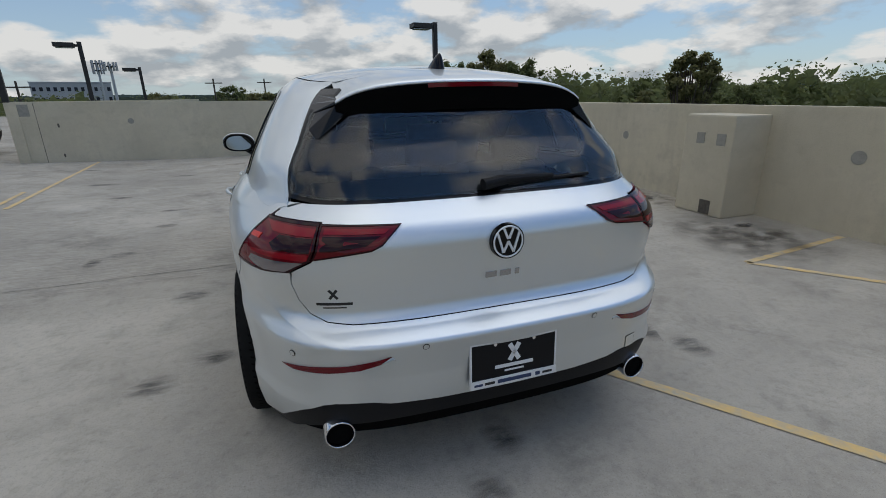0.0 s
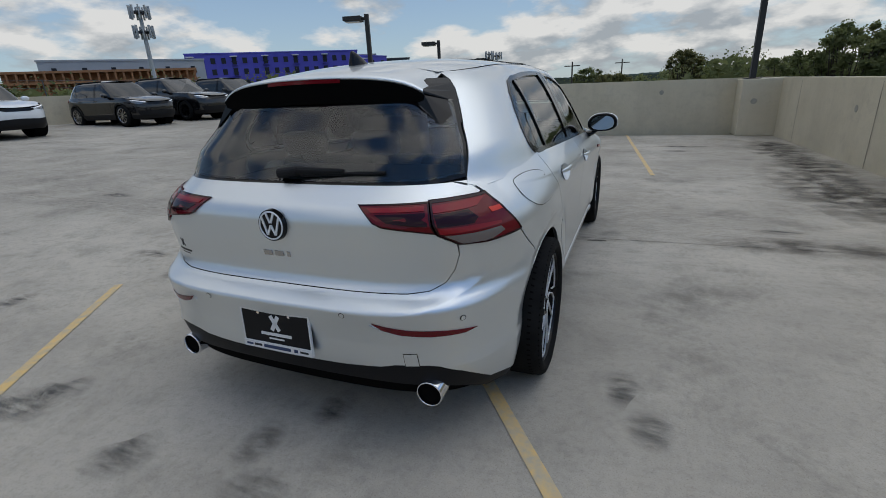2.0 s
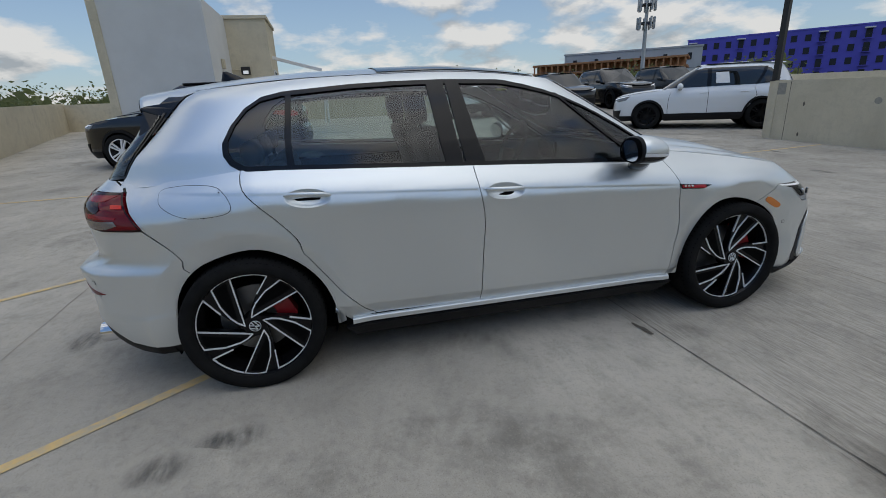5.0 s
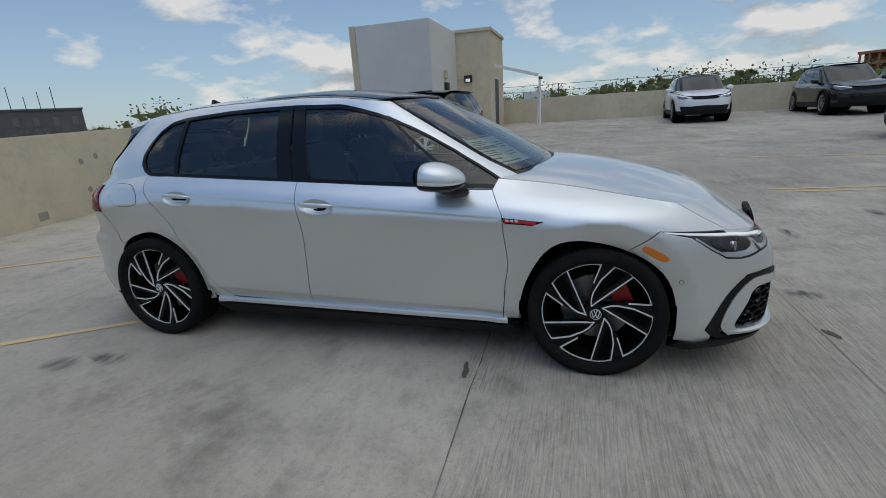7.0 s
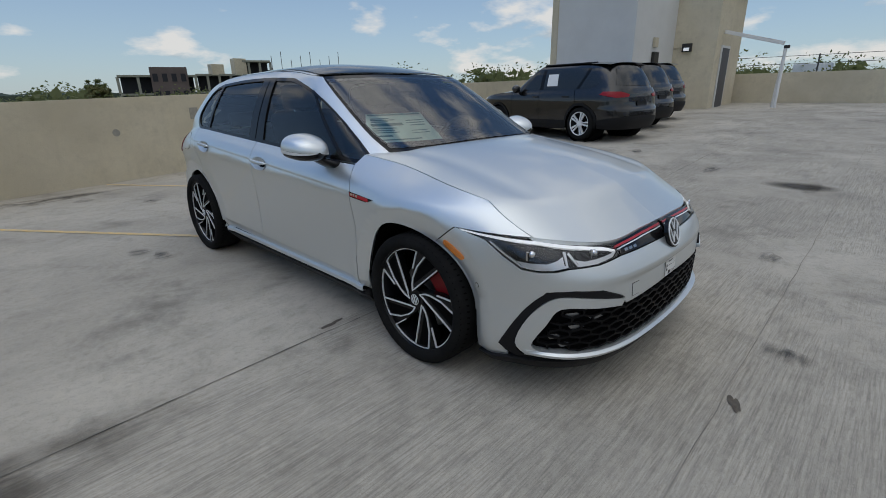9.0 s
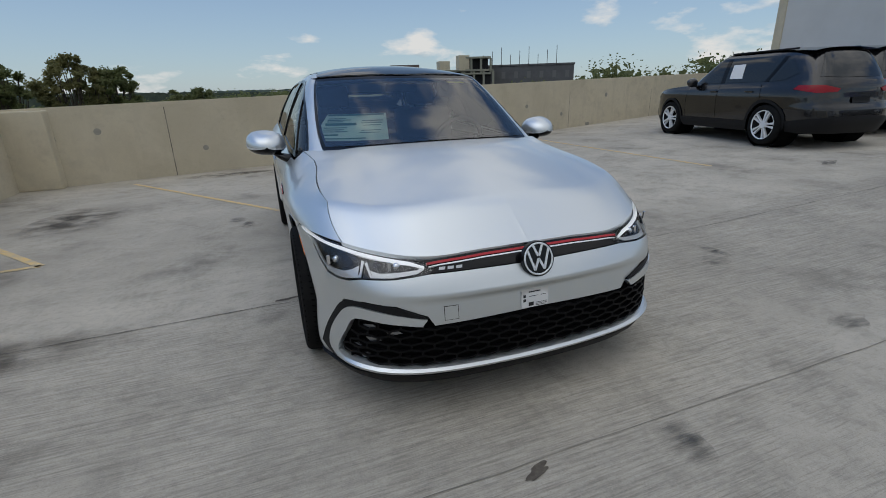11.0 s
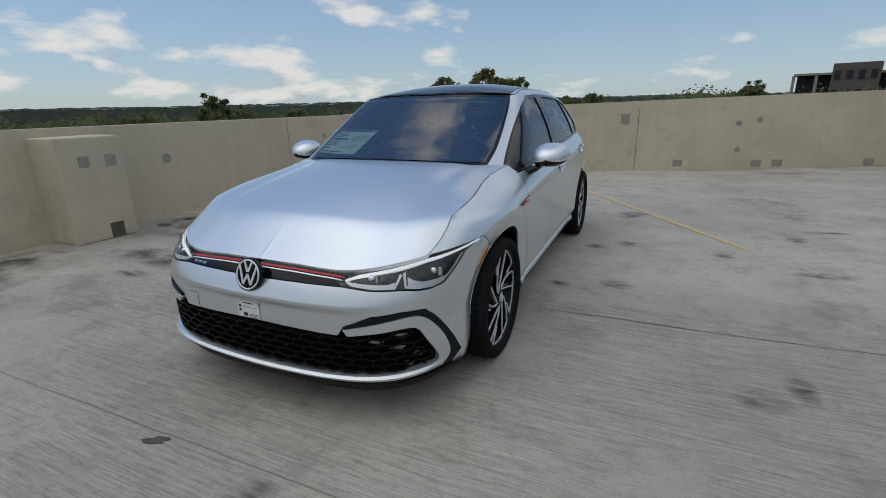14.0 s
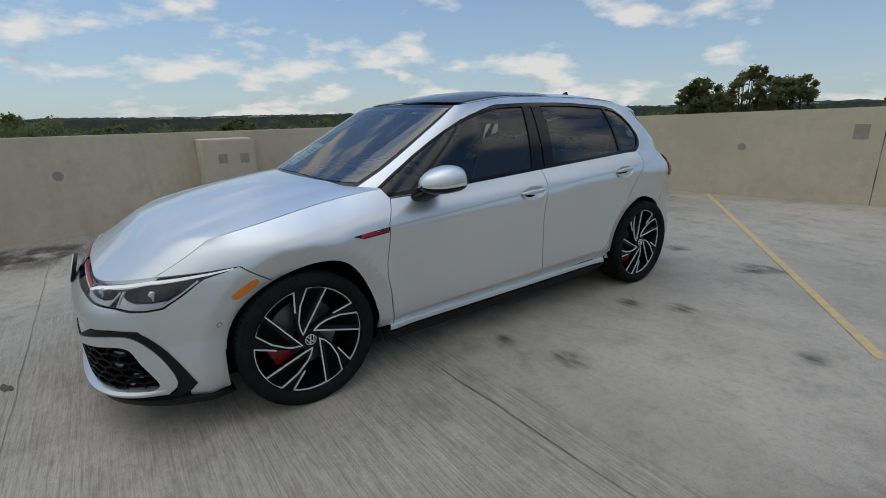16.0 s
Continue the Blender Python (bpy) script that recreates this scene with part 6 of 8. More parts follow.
R_T, R_R = 0.322, 0.246
def build_wheel():
    """A wheel round the x axis, its outside towards +x."""
    w = thing_part("wheel", None)
    tyre = part("tyre", revolve([(-0.10, 0.240), (-0.112, 0.262), (-0.116, 0.285), (-0.108, 0.308), (-0.095, 0.318), (-0.04, 0.322), (0.04, 0.322), (0.095, 0.318), (0.108, 0.308), (0.114, 0.292), (0.115, 0.280), (0.112, 0.270), (0.104, 0.260), (0.092, 0.253)], 72), M_RUBBER, w, smooth=True)
    bm = bmesh.new()
    for i in range(72):
        a = radians(i * 5)
        for sg, x0, x1 in ((1, 0.060, 0.109), (-1, -0.109, -0.060)):
            p = [(x0 if sg > 0 else x1, 0.3232, a), (x1 if sg > 0 else x0, 0.3095, a + radians(1.2)), (x1 if sg > 0 else x0, 0.3095, a + radians(2.4)), (x0 if sg > 0 else x1, 0.3232, a + radians(1.2))]
            bm.faces.new([bm.verts.new((x, r_ * math.cos(b), r_ * math.sin(b))) for x, r_, b in p])
    tagged(part("tread_groove", bm, M_GAP, tyre), kind="stuff")
    part("rim_barrel", revolve([(0.094, 0.258), (0.097, 0.256), (0.094, 0.2535), (0.070, 0.247), (0.03, 0.222), (-0.09, 0.215)]), M_RIMBLACK, w, smooth=True)
    part("brake_disc", revolve([(-0.015, 0.02), (-0.015, 0.165), (-0.03, 0.165), (-0.03, 0.02)], 48), M_DISC, w, smooth=False)
    part("rim_back", revolve([(-0.055, 0.01), (-0.055, 0.22)], 32), M_GAP, w)
    cal = bmesh.new()
    pts = [polar(0.105, -38), polar(0.172, -42), polar(0.182, -20), polar(0.182, 20), polar(0.172, 42), polar(0.105, 38), polar(0.098, 0)]
    plate_poly(cal, pts, 0.028, -0.04)
    part("brake_caliper", cal, M_CALIPER, w, "red brake caliper")
    spk, rb, pkt = bmesh.new(), bmesh.new(), bmesh.new()
    for k in range(5):
        o = 72 * k
        blade = [polar(0.044, o + 46), polar(0.242, o - 21.5), polar(0.2425, o - 14), polar(0.2425, o - 7), polar(0.240, o), polar(0.165, o + 12), polar(0.105, o + 25), polar(0.075, o + 34)]
        spoke = [polar(0.045, o + 100), polar(0.151, o + 23.5), polar(0.241, o + 14), polar(0.241, o + 7), polar(0.240, o - 7), polar(0.241, o - 14), polar(0.241, o - 22), polar(0.043, o + 44)]
        plate_poly(spk, spoke, 0.078, 0.040)
        # flat dark plate on the spoke, the pocket's shade put into its colour
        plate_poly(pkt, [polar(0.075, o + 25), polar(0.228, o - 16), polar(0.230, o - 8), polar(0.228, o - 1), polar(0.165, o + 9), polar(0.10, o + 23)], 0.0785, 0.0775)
        rib(rb, blade, 0.0056, 0.0845, 0.077, True)
        rib(rb, [polar(0.151, o + 22.6), polar(0.238, o + 14)] + [polar(0.240, o + 14 + 7 * (i + 1)) for i in range(5)], 0.0056, 0.0845, 0.077)
    hub = tube((0.03, 0, 0), (0.083, 0, 0), 0.060, 0.052, 32, spk)
    part("spokes", spk, M_RIMBLACK, w, "gloss black spokes")
    part("pocket_shade", pkt, M_GAP, w)
    part("machined_edge", rb, M_MACHINED, w, "bright machined spoke edges")
    cap = emblem(w, (0.084, 0, 0), (1, 0, 0), (0, 0, 1), 0.029, "hub_cap", True)
    return w


proto = build_wheel()
spins = ((1, 1, 0), (1, -1, 56), (-1, 1, 16), (-1, -1, 40))
for i, (sx, sy, spin) in enumerate(spins):
    w = proto if i == 0 else copy_thing(proto, Matrix.Identity(4))
    w.parent = car
    base = Matrix.Translation((sx * 0.775, sy * WB, HUB_Z)) @ (pose(0, 0, 0, 0, 0, 0) if sx > 0 else pose(0, 0, 0, 0, 0, 180))
    w.matrix_basis = base
    # callipers stay put, the rest is turned
    for c in w.children:
        kind_ = c.name.split(".")[0]
        if kind_ == "brake_caliper":
            c.matrix_basis = pose(0, 0, 0, 25 if sx > 0 else 205, 0, 0) if sy < 0 else pose(0, 0, 0, 25 if sx > 0 else 205, 0, 0)
        elif kind_ in ("spokes", "pocket_shade", "machined_edge", "hub_cap", "cap_mark"):
            c.matrix_basis = pose(0, 0, 0, spin, 0, 0) @ c.matrix_basis

# ---- cabin ----
def seat(x, y, parent, wide=0.25, name="front_seat", high=0.62, rest=1.15):
    s = thing_part(name, parent)
    part("cushion", box(x - wide, x + wide, y - 0.25, y + 0.27, 0.42, 0.58, 0.05), M_SEAT, s, smooth=True)
    b = part("backrest", box(-wide, wide, -0.06, 0.06, 0, high, 0.05), M_SEAT, s, smooth=True)
    b.matrix_basis = Matrix.Translation((x, y - 0.24, 0.54)) @ Euler((radians(18), 0, 0)).to_matrix().to_4x4()
    h = part("headrest", box(-0.125, 0.125, -0.045, 0.045, 0, 0.17 if rest > 1.1 else 0.12, 0.04), M_SEAT, s, smooth=True)
    h.matrix_basis = Matrix.Translation((x, y - 0.455, rest)) @ Euler((radians(8), 0, 0)).to_matrix().to_4x4()
    for dx in (-0.05, 0.05):
        part("headrest_post", tube((x + dx, y - 0.43, rest - 0.07), (x + dx, y - 0.46, rest + 0.03), 0.006, seg=8), M_CHROME, s)


seat(-0.37, 0.05, car)
seat(0.37, 0.05, car)
for x in (-0.42, 0.0, 0.42):
    seat(x, -0.80, car, 0.22, "rear_seat", 0.47, 1.0)
part("cabin_floor", box(-0.72, 0.72, -1.85, 1.1, 0.26, 0.40), M_GAP, car)
part("parcel_shelf", box(-0.55, 0.55, -1.72, -1.22, 0.93, 0.95, 0.01), M_SEAT, car)
bm = box(-0.70, 0.70, 0.58, 1.05, 0.60, 0.935, 0.06)
dash = part("dashboard", bm, M_SEAT, car, "black dashboard", smooth=True)
part("dash_screen", box(-0.16, 0.08, 0.56, 0.585, 0.86, 0.97, 0.01), M_GLOSSBLACK, dash)
sw = thing_part("steering_wheel", car)
bm = bmesh.new()
vs = [[bm.verts.new(Vector((math.cos(a) * (0.175 + 0.016 * math.cos(b)), 0.016 * math.sin(b), math.sin(a) * (0.175 + 0.016 * math.cos(b))))) for b in (2 * math.pi * j / 8 for j in range(8))] for a in (2 * math.pi * i / 32 for i in range(32))]
for i in range(32):
    for j in range(8):
        bm.faces.new((vs[i][j], vs[(i + 1) % 32][j], vs[(i + 1) % 32][(j + 1) % 8], vs[i][(j + 1) % 8]))
part("rim", bm, M_SEAT, sw, smooth=True)
part("spoke_bar", box(-0.17, 0.17, -0.015, 0.015, -0.03, 0.03, 0.01), M_SEAT, sw)
sw.matrix_basis = Matrix.Translation((-0.37, 0.45, 0.92)) @ Euler((radians(-25), 0, 0)).to_matrix().to_4x4()
part("inner_mirror", box(-0.11, 0.11, 0.30, 0.33, 1.255, 1.315, 0.012), M_GLOSSBLACK, car)
part("roof_lining", roof_sheet(-1.45, 0.28, -0.95, 0.95, -0.03, 0.15), M_LINING, car, smooth=True)
# price sheets behind the windscreen, and the small yellow slip
sheet = patch("price_sheet", screen, [(0.745, 1.012), (0.27, 1.012), (0.235, 1.150), (0.625, 1.150)], M_SHEET, car, 1, 0.06, 0.0, 0.0, -0.012, label="pale green printed price sheet inside the windscreen")
for z0, a0_, a1_, w_ in ((1.143, 0.62, 0.25, 0.009), (1.124, 0.62, 0.50, 0.004), (1.116, 0.625, 0.47, 0.004), (1.108, 0.63, 0.52, 0.004), (1.094, 0.64, 0.44, 0.013), (1.076, 0.65, 0.50, 0.004), (1.066, 0.66, 0.52, 0.004), (1.056, 0.67, 0.50, 0.004), (1.040, 0.69, 0.56, 0.007), (1.022, 0.72, 0.40, 0.005), (1.110, 0.40, 0.27, 0.004), (1.098, 0.41, 0.28, 0.004), (1.086, 0.40, 0.29, 0.004), (1.060, 0.42, 0.30, 0.003), (1.048, 0.43, 0.31, 0.003)):
    ribbon("printed_bar", screen, [(a0_, z0), ((a0_ + a1_) / 2, z0), (a1_, z0)], w_, M_SHEETINK, sheet, 1, -0.010, 0.0)
slip = patch("yellow_slip", screen, [(-0.40, 1.335), (-0.56, 1.332), (-0.57, 1.318), (-0.40, 1.321)], M_SLIP, car, 1, 0.05, 0.0, 0.0, -0.012, label="yellow stock slip inside the windscreen")

# ---- marks on the deck and walls ----
def strip(name, a, b, w, material, label, category, lift=0.004, wob=0.0, seed=0):
    rnd = random.Random(seed)
    a, b = Vector(a), Vector(b)
    d = (b - a).normalized()
    nrm = Vector((-d.y, d.x))
    k = max(2, int((b - a).length / 0.25))
    bm = bmesh.new()
    lft, rgt = [], []
    for i in range(k + 1):
        p = a.lerp(b, i / k) + nrm * rnd.uniform(-wob, wob)
        h = w / 2 * (1 + rnd.uniform(-0.35, 0.35) * (wob > 0))
        for arr, sg in ((lft, -1), (rgt, 1)):
            q = p + nrm * h * sg
            arr.append(bm.verts.new((q.x, q.y, deck_z(q.x) + lift)))
    for i in range(k):
        bm.faces.new((lft[i], lft[i + 1], rgt[i + 1], rgt[i]))
    return setting(name, bm, material, label, category)


for k, (y0, sl, x0, x1) in enumerate(((0.55, 0.075, -20.4, 4.1), (2.47, 0.02, -9.0, 4.1), (4.90, 0.04, -20.4, 4.0), (-2.9, 0.05, -20.4, 4.1))):
    strip("deck_joint", (x0, y0 + sl * x0 * (0.35 if x0 < -6 else 1)), (x1, y0 + sl * x1), 0.006 if k == 0 else 0.0045, M_JOINT if k == 0 else M_JOINT2, "thin dark sawn joint in the concrete deck", "joint", 0.003, 0.006, k)


def blot(x, y, lx, ly, ang, material, seed, label, lift=0.003, name="scuff_mark"):
    """An uneven flat stain."""
    rnd = random.Random(seed)
    bm = bmesh.new()
    n = 22
    ph = [rnd.uniform(0, 6.28) for _ in range(4)]
    ca, sa = math.cos(radians(ang)), math.sin(radians(ang))
    pts = []
    for i in range(n):
        a = 2 * math.pi * i / n
        r_ = 1 + 0.18 * math.sin(2 * a + ph[0]) + 0.14 * math.sin(3 * a + ph[1]) + 0.10 * math.sin(5 * a + ph[2]) + 0.06 * math.sin(8 * a + ph[3])
        u, v = lx / 2 * r_ * math.cos(a), ly / 2 * r_ * math.sin(a)
        px, py = x + u * ca - v * sa, y + u * sa + v * ca
        pts.append(bm.verts.new((px, py, deck_z(px) + lift)))
    bm.faces.new(pts)
    return setting(name, bm, material, label, "stain")


SC = ((0.07, -1.95, 0.20, 0.17, 20), (-0.11, -2.21, 0.22, 0.13, 60), (1.32, -1.66, 0.22, 0.14, 60), (1.21, -1.41, 0.26, 0.10, 70), (-0.57, -2.45, 0.30, 0.15, 50), (0.03, -2.42, 0.28, 0.14, 40), (-1.45, -2.42, 0.30, 0.12, 50),
      (-1.30, -2.27, 0.32, 0.14, 50), (-0.36, 2.62, 0.24, 0.12, 60), (-2.08, 1.30, 0.25, 0.10, 40), (-1.36, 0.08, 0.24, 0.13, 40), (-1.12, -0.87, 0.22, 0.12, 40), (-0.98, 0.19, 0.2, 0.08, 30), (-1.34, -2.40, 0.30, 0.12, 20), (-1.91, 2.29, 0.30, 0.10, 20),
      (-2.27, 1.12, 0.25, 0.10, 70), (-2.79, -0.62, 0.35, 0.10, 10), (-3.07, -2.01, 0.45, 0.12, 5), (-1.36, -1.06, 0.22, 0.12, 30), (-2.14, -0.95, 0.22, 0.10, 20), (-2.81, -1.66, 0.3, 0.12, 60), (-1.95, 3.1, 0.35, 0.11, 5), (-2.9, 4.2, 0.4, 0.12, 5),
      (-3.4, 5.4, 0.5, 0.13, 8), (-2.3, 6.1, 0.45, 0.12, 4), (-4.1, 7.2, 0.5, 0.12, 2), (-1.6, 7.4, 0.45, 0.12, 7), (-5.4, 0.9, 0.6, 0.14, 15), (-6.6, -0.7, 0.6, 0.12, 30), (0.6, -3.9, 0.3, 0.12, 60), (1.2, -4.6, 0.3, 0.1, 50), (-0.2, 4.6, 0.3, 0.08, 10), (1.9, 6.3, 0.5, 0.16, 10), (2.4, 1.25, 0.4, 0.12, 10))
for i, (x, y, lx, ly, ang) in enumerate(SC):
    blot(x, y, lx * 1.6, ly * 2.0, ang, M_SCUFF, i, "dark grey rubber scuff on the concrete")
blot(0.22, 2.555, 0.12, 0.04, 20, M_CHIP, 70, "chipped brown hole in the concrete", name="chip_mark")
blot(0.95, 0.69, 0.14, 0.035, 10, M_CHIP, 71, "chipped crack in the concrete", name="chip_mark")
for i, (x, y, lx, ly, ang) in enumerate(((3.55, 5.0, 1.1, 3.6, 4), (3.3, 2.7, 1.3, 1.5, 0), (2.6, 0.85, 2.6, 0.55, 3), (3.7, -0.35, 0.9, 0.5, 10), (3.75, 1.5, 0.8, 1.5, 0), (3.0, -2.4, 1.1, 2.4, -40), (3.72, 0.02, 0.28, 0.16, 10), (-4.75, 2.15, 0.9, 0.35, 10), (1.6, -5.0, 2.6, 0.5, 14), (3.6, 7.2, 0.9, 1.6, 0), (2.1, 6.9, 1.4, 0.5, 6), (3.35, 3.4, 1.7, 5.6, 2), (3.55, 6.6, 1.3, 4.4, 0), (3.3, -0.2, 1.6, 2.6, 8))):
    blot(x, y, lx, ly, ang, M_STAIN, 200 + i, "dark dirt stain on the concrete by the parapet", 0.005 + 0.0004 * i, "dirt_stain")


blot(-4.80, 2.10, 0.62, 1.25, 4, M_OIL, 260, "dark oval oil stain on the concrete", 0.004, "oil_stain")
blot(3.72, 0.02, 0.30, 0.20, 10, M_OIL, 261, "dark damp stain on the concrete by the pier", 0.0115, "oil_stain")


def wall_mark(p, n, r, material, square=False, sz=1.0, label="grey mortar patch on the concrete wall"):
    n = Vector(n).normalized()
    up = Vector((0, 0, 1))
    rt = up.cross(n)
    bm = bmesh.new()
    k = 4 if square else 18
    ring = []
    for d, q in ((0.004, 1.0), (-0.02, 1.0)):
        ring.append([bm.verts.new(Vector(p) + n * d + rt * r * q * math.cos(a) * (1.414 if square else 1) + up * r * sz * math.sin(a) * (1.414 if square else 1)) for a in (2 * math.pi * (i + (0.5 if square else 0)) / k for i in range(k))])
    bm.faces.new(ring[0])
    for i in range(k):
        bm.faces.new((ring[0][i], ring[0][(i + 1) % k], ring[1][(i + 1) % k], ring[1][i]))
    return setting("wall_patch", bm, material, label, "patch")


NR = (-0.247, 0.969, 0)
for x, z, r_ in ((0.40, 0.74, 0.055), (-3.14, 0.92, 0.05), (-8.76, 1.01, 0.06), (3.33, 0.79, 0.05), (-2.81, 0.86, 0.05), (-2.85, 0.39, 0.05), (-5.6, 0.80, 0.05), (-6.9, 0.55, 0.05), (1.9, 0.42, 0.045)):
    wall_mark((x, rear_y(x), z), NR, r_, M_PATCH)
for x, z in ((-1.87, 0.14), (-3.19, 0.13), (-3.53, 0.14), (-4.96, 0.16), (-6.53, 0.20), (-8.0, 0.2)):
    wall_mark((x, rear_y(x), z), NR, 0.085, M_PATCH, True, 0.75)
wall_mark((-0.89, rear_y(-0.89), 0.97), NR, 0.08, M_PATCH, True, 1.2)
for y, z, r_ in ((-0.55, 0.72, 0.062), (2.40, 0.72, 0.055), (-3.91, 0.78, 0.05), (5.2, 0.75, 0.05)):
    wall_mark((right_x(y), y, z), (-1, -0.035, 0), r_, M_PATCH)
NF = (0.088, -0.996, 0)
for x, z, r_ in ((-3.66, 0.88, 0.06), (1.67, 0.95, 0.05), (-0.9, 0.62, 0.05)):
    wall_mark((x, 8.65 + (x + 5.75) * 0.0881, z), NF, r_, M_PATCH)
wall_mark((-5.50, 8.65 + 0.25 * 0.0881, 1.14), NF, 0.13, M_PATCH, True, 0.9)
for x, z, h in ((-4.95, 0.83, 0.05), (-4.97, 0.22, 0.045), (3.35, 0.7, 0.05)):
    wall_mark((x, 8.65 + (x + 5.75) * 0.0881, z), NF, 0.018, M_CHIP, False, 2.4, "dark chip in the concrete wall")
for y, z, m, sq in ((0.70, 0.825, M_PATCH, 0.052), (0.44, 0.82, M_PATCH, 0.055), (0.52, 0.09, M_CHIP, 0.07)):
    wall_mark((3.72, y, z), (-1, 0, 0), sq, m, True, 1.1)
wall_mark((3.45, 8.75, 0.72), (0, -1, 0), 0.06, M_PATCH)
wall_mark((3.85, -5.1, 0.72), (-1, 0, 0), 0.06, M_PATCH)


def seam(name, p, d, n, h, z0):
    """An upright joint in a wall."""
    p, n = Vector((*p, 0)), Vector((*n, 0))
    rt = Vector((-n.y, n.x, 0)) * 0.006
    bm = bmesh.new()
    bm.faces.new([bm.verts.new(q) for q in (p - rt + n * 0.003 + Vector((0, 0, z0)), p + rt + n * 0.003 + Vector((0, 0, z0)), p + rt + n * 0.003 + Vector((0, 0, h)), p - rt + n * 0.003 + Vector((0, 0, h)))])
    return setting(name, bm, M_JOINT, "narrow upright joint in the parapet wall", "joint")


for x in (-1.12, 2.4, -7.2, -11.0):
    seam("wall_joint", (x, rear_y(x)), 0, NR[:2], 1.12, deck_z(x))
seam("wall_joint", (-5.28, 8.65 + 0.47 * 0.0881), 0, NF[:2], 1.28, 0.05)
for y in (-2.9, 4.6, 7.6):
    seam("wall_joint", (right_x(y), y), 0, (-1, -0.035), 1.12, 0.0)

# ---- lamp posts ----
def lamp_post(x, y, zb, zt, ang):
    lp = thing("lamp_post", "dark bronze car park lamp post with a flat shoebox head", "street lamp", "lamp posts on the parapet", pose(x, y, zb, 0, 0, ang))
    part("base_plate", box(-0.14, 0.14, -0.14, 0.14, 0, 0.02, 0.004), M_DARK, lp)
    h = zt - zb
    part("post", box(-0.055, 0.055, -0.055, 0.055, 0.02, h, 0.008), M_DARK, lp)
    part("arm", box(-0.14, -0.055, -0.03, 0.03, h - 0.14, h - 0.07, 0.005), M_DARK, lp)
    bm = box(-0.62, -0.13, -0.17, 0.17, h - 0.17, h - 0.04, 0.012)
    for v in bm.verts:
        if v.co.z < h - 0.1 and v.co.x < -0.4:
            v.co.z += 0.02
    hd = part("lamp_head", bm, M_DARK, lp)
    part("lens", box(-0.57, -0.18, -0.13, 0.13, h - 0.180, h - 0.165), M_FOG, hd)


lamp_post(-5.74, 8.78, 1.30, 3.24, 14)
lamp_post(-5.85, 14.1, 1.30, 2.95, 14)
lamp_post(-5.85, 20.6, 1.30, 2.62, 14)
lamp_post(3.40, 9.0, 1.17, 3.06, 4)

# ---- stair tower ----
M_TOWERW = mat("tower_paint", (0.62, 0.62, 0.60), 0.8, spot=(0.54, 0.54, 0.52), scale=1.2, amount=0.5, grain=0.1)
tw = thing("stair_tower", "cream and pale grey concrete stair tower with a dark doorway", "building")
zt0 = 0.3
part("front_block", box(-17.2, -13.6, -6.95, -3.95, zt0, 4.42, 0.015), M_TOWERW, tw, "pale grey rendered block")
part("rear_block", box(-20.2, -17.1, -6.95, -2.52, zt0, 4.36, 0.015), M_WALL, tw, "cream concrete block")
part("roof_cap", box(-20.26, -17.04, -7.0, -2.46, 4.36, 4.48, 0.01), M_WALL, tw)
part("corner_strip", box(-13.62, -13.56, -6.95, -6.72, zt0, 4.42), M_WALL, tw)
dr = part("door", box(-18.6, -17.75, -2.50, -2.46, 0.5, 2.55, 0.01), M_DARKGREY, tw, "dark grey metal door")
part("door_frame", box(-18.68, -17.67, -2.515, -2.47, 0.5, 2.63), M_TOWERW, tw)
lampb = part("wall_lamp", box(-17.09, -16.98, -3.62, -3.30, 2.44, 2.72, 0.015), M_DARK, tw, "dark wall lamp")
part("lens", box(-16.985, -16.96, -3.55, -3.37, 2.47, 2.58), M_DRL, lampb)
part("conduit", tube((-17.05, -4.6, 2.60), (-17.05, -3.62, 2.62), 0.02, seg=8), M_WALL, tw)
part("switch_box", box(-15.4, -15.1, -3.94, -3.86, 2.55, 2.85, 0.01), M_WALL, tw)
part("panel_box", box(-15.5, -15.1, -3.94, -3.84, 1.9, 2.4, 0.01), M_DARK, tw)
aw = thing("awning_frame", "white painted steel frame of an awning beside the tower", "frame")
part("post", tube((-17.85, -0.61, deck_z(-17.85)), (-17.85, -0.61, 2.46), 0.05, seg=12), M_WHITEPOST, aw)
part("post", tube((-18.15, -0.75, deck_z(-18.15)), (-17.88, -0.62, 2.40), 0.035, seg=12), M_WHITEPOST, aw)
part("beam", box(-17.92, -17.80, -2.46, -0.55, 2.98, 3.10, 0.01), M_WHITEPOST, aw).matrix_basis = Matrix.Translation((0, -0.5, 3.0)) @ Euler((radians(-15.5), 0, 0)).to_matrix().to_4x4() @ Matrix.Translation((0, 0.5, -3.5))
part("bracket", box(-17.9, -17.8, -0.66, -0.50, 2.40, 2.50), M_DARK, aw)

# cable fence on the far parapet
fence = thing("cable_fence", "grey wire fence with thin posts on the far parapet", "fence")
zf = deck_z(-20.7) + 1.1
for k in range(12):
    part("post", tube((-20.7, -6 + 3 * k, zf - 0.02), (-20.7, -6 + 3 * k, zf + 0.62), 0.025, seg=6), M_DARKGREY, fence)
for dz in (0.3, 0.58):
    part("wire", tube((-20.7, -6, zf + dz), (-20.7, 27, zf + dz), 0.010, seg=5), M_DARKGREY, fence)

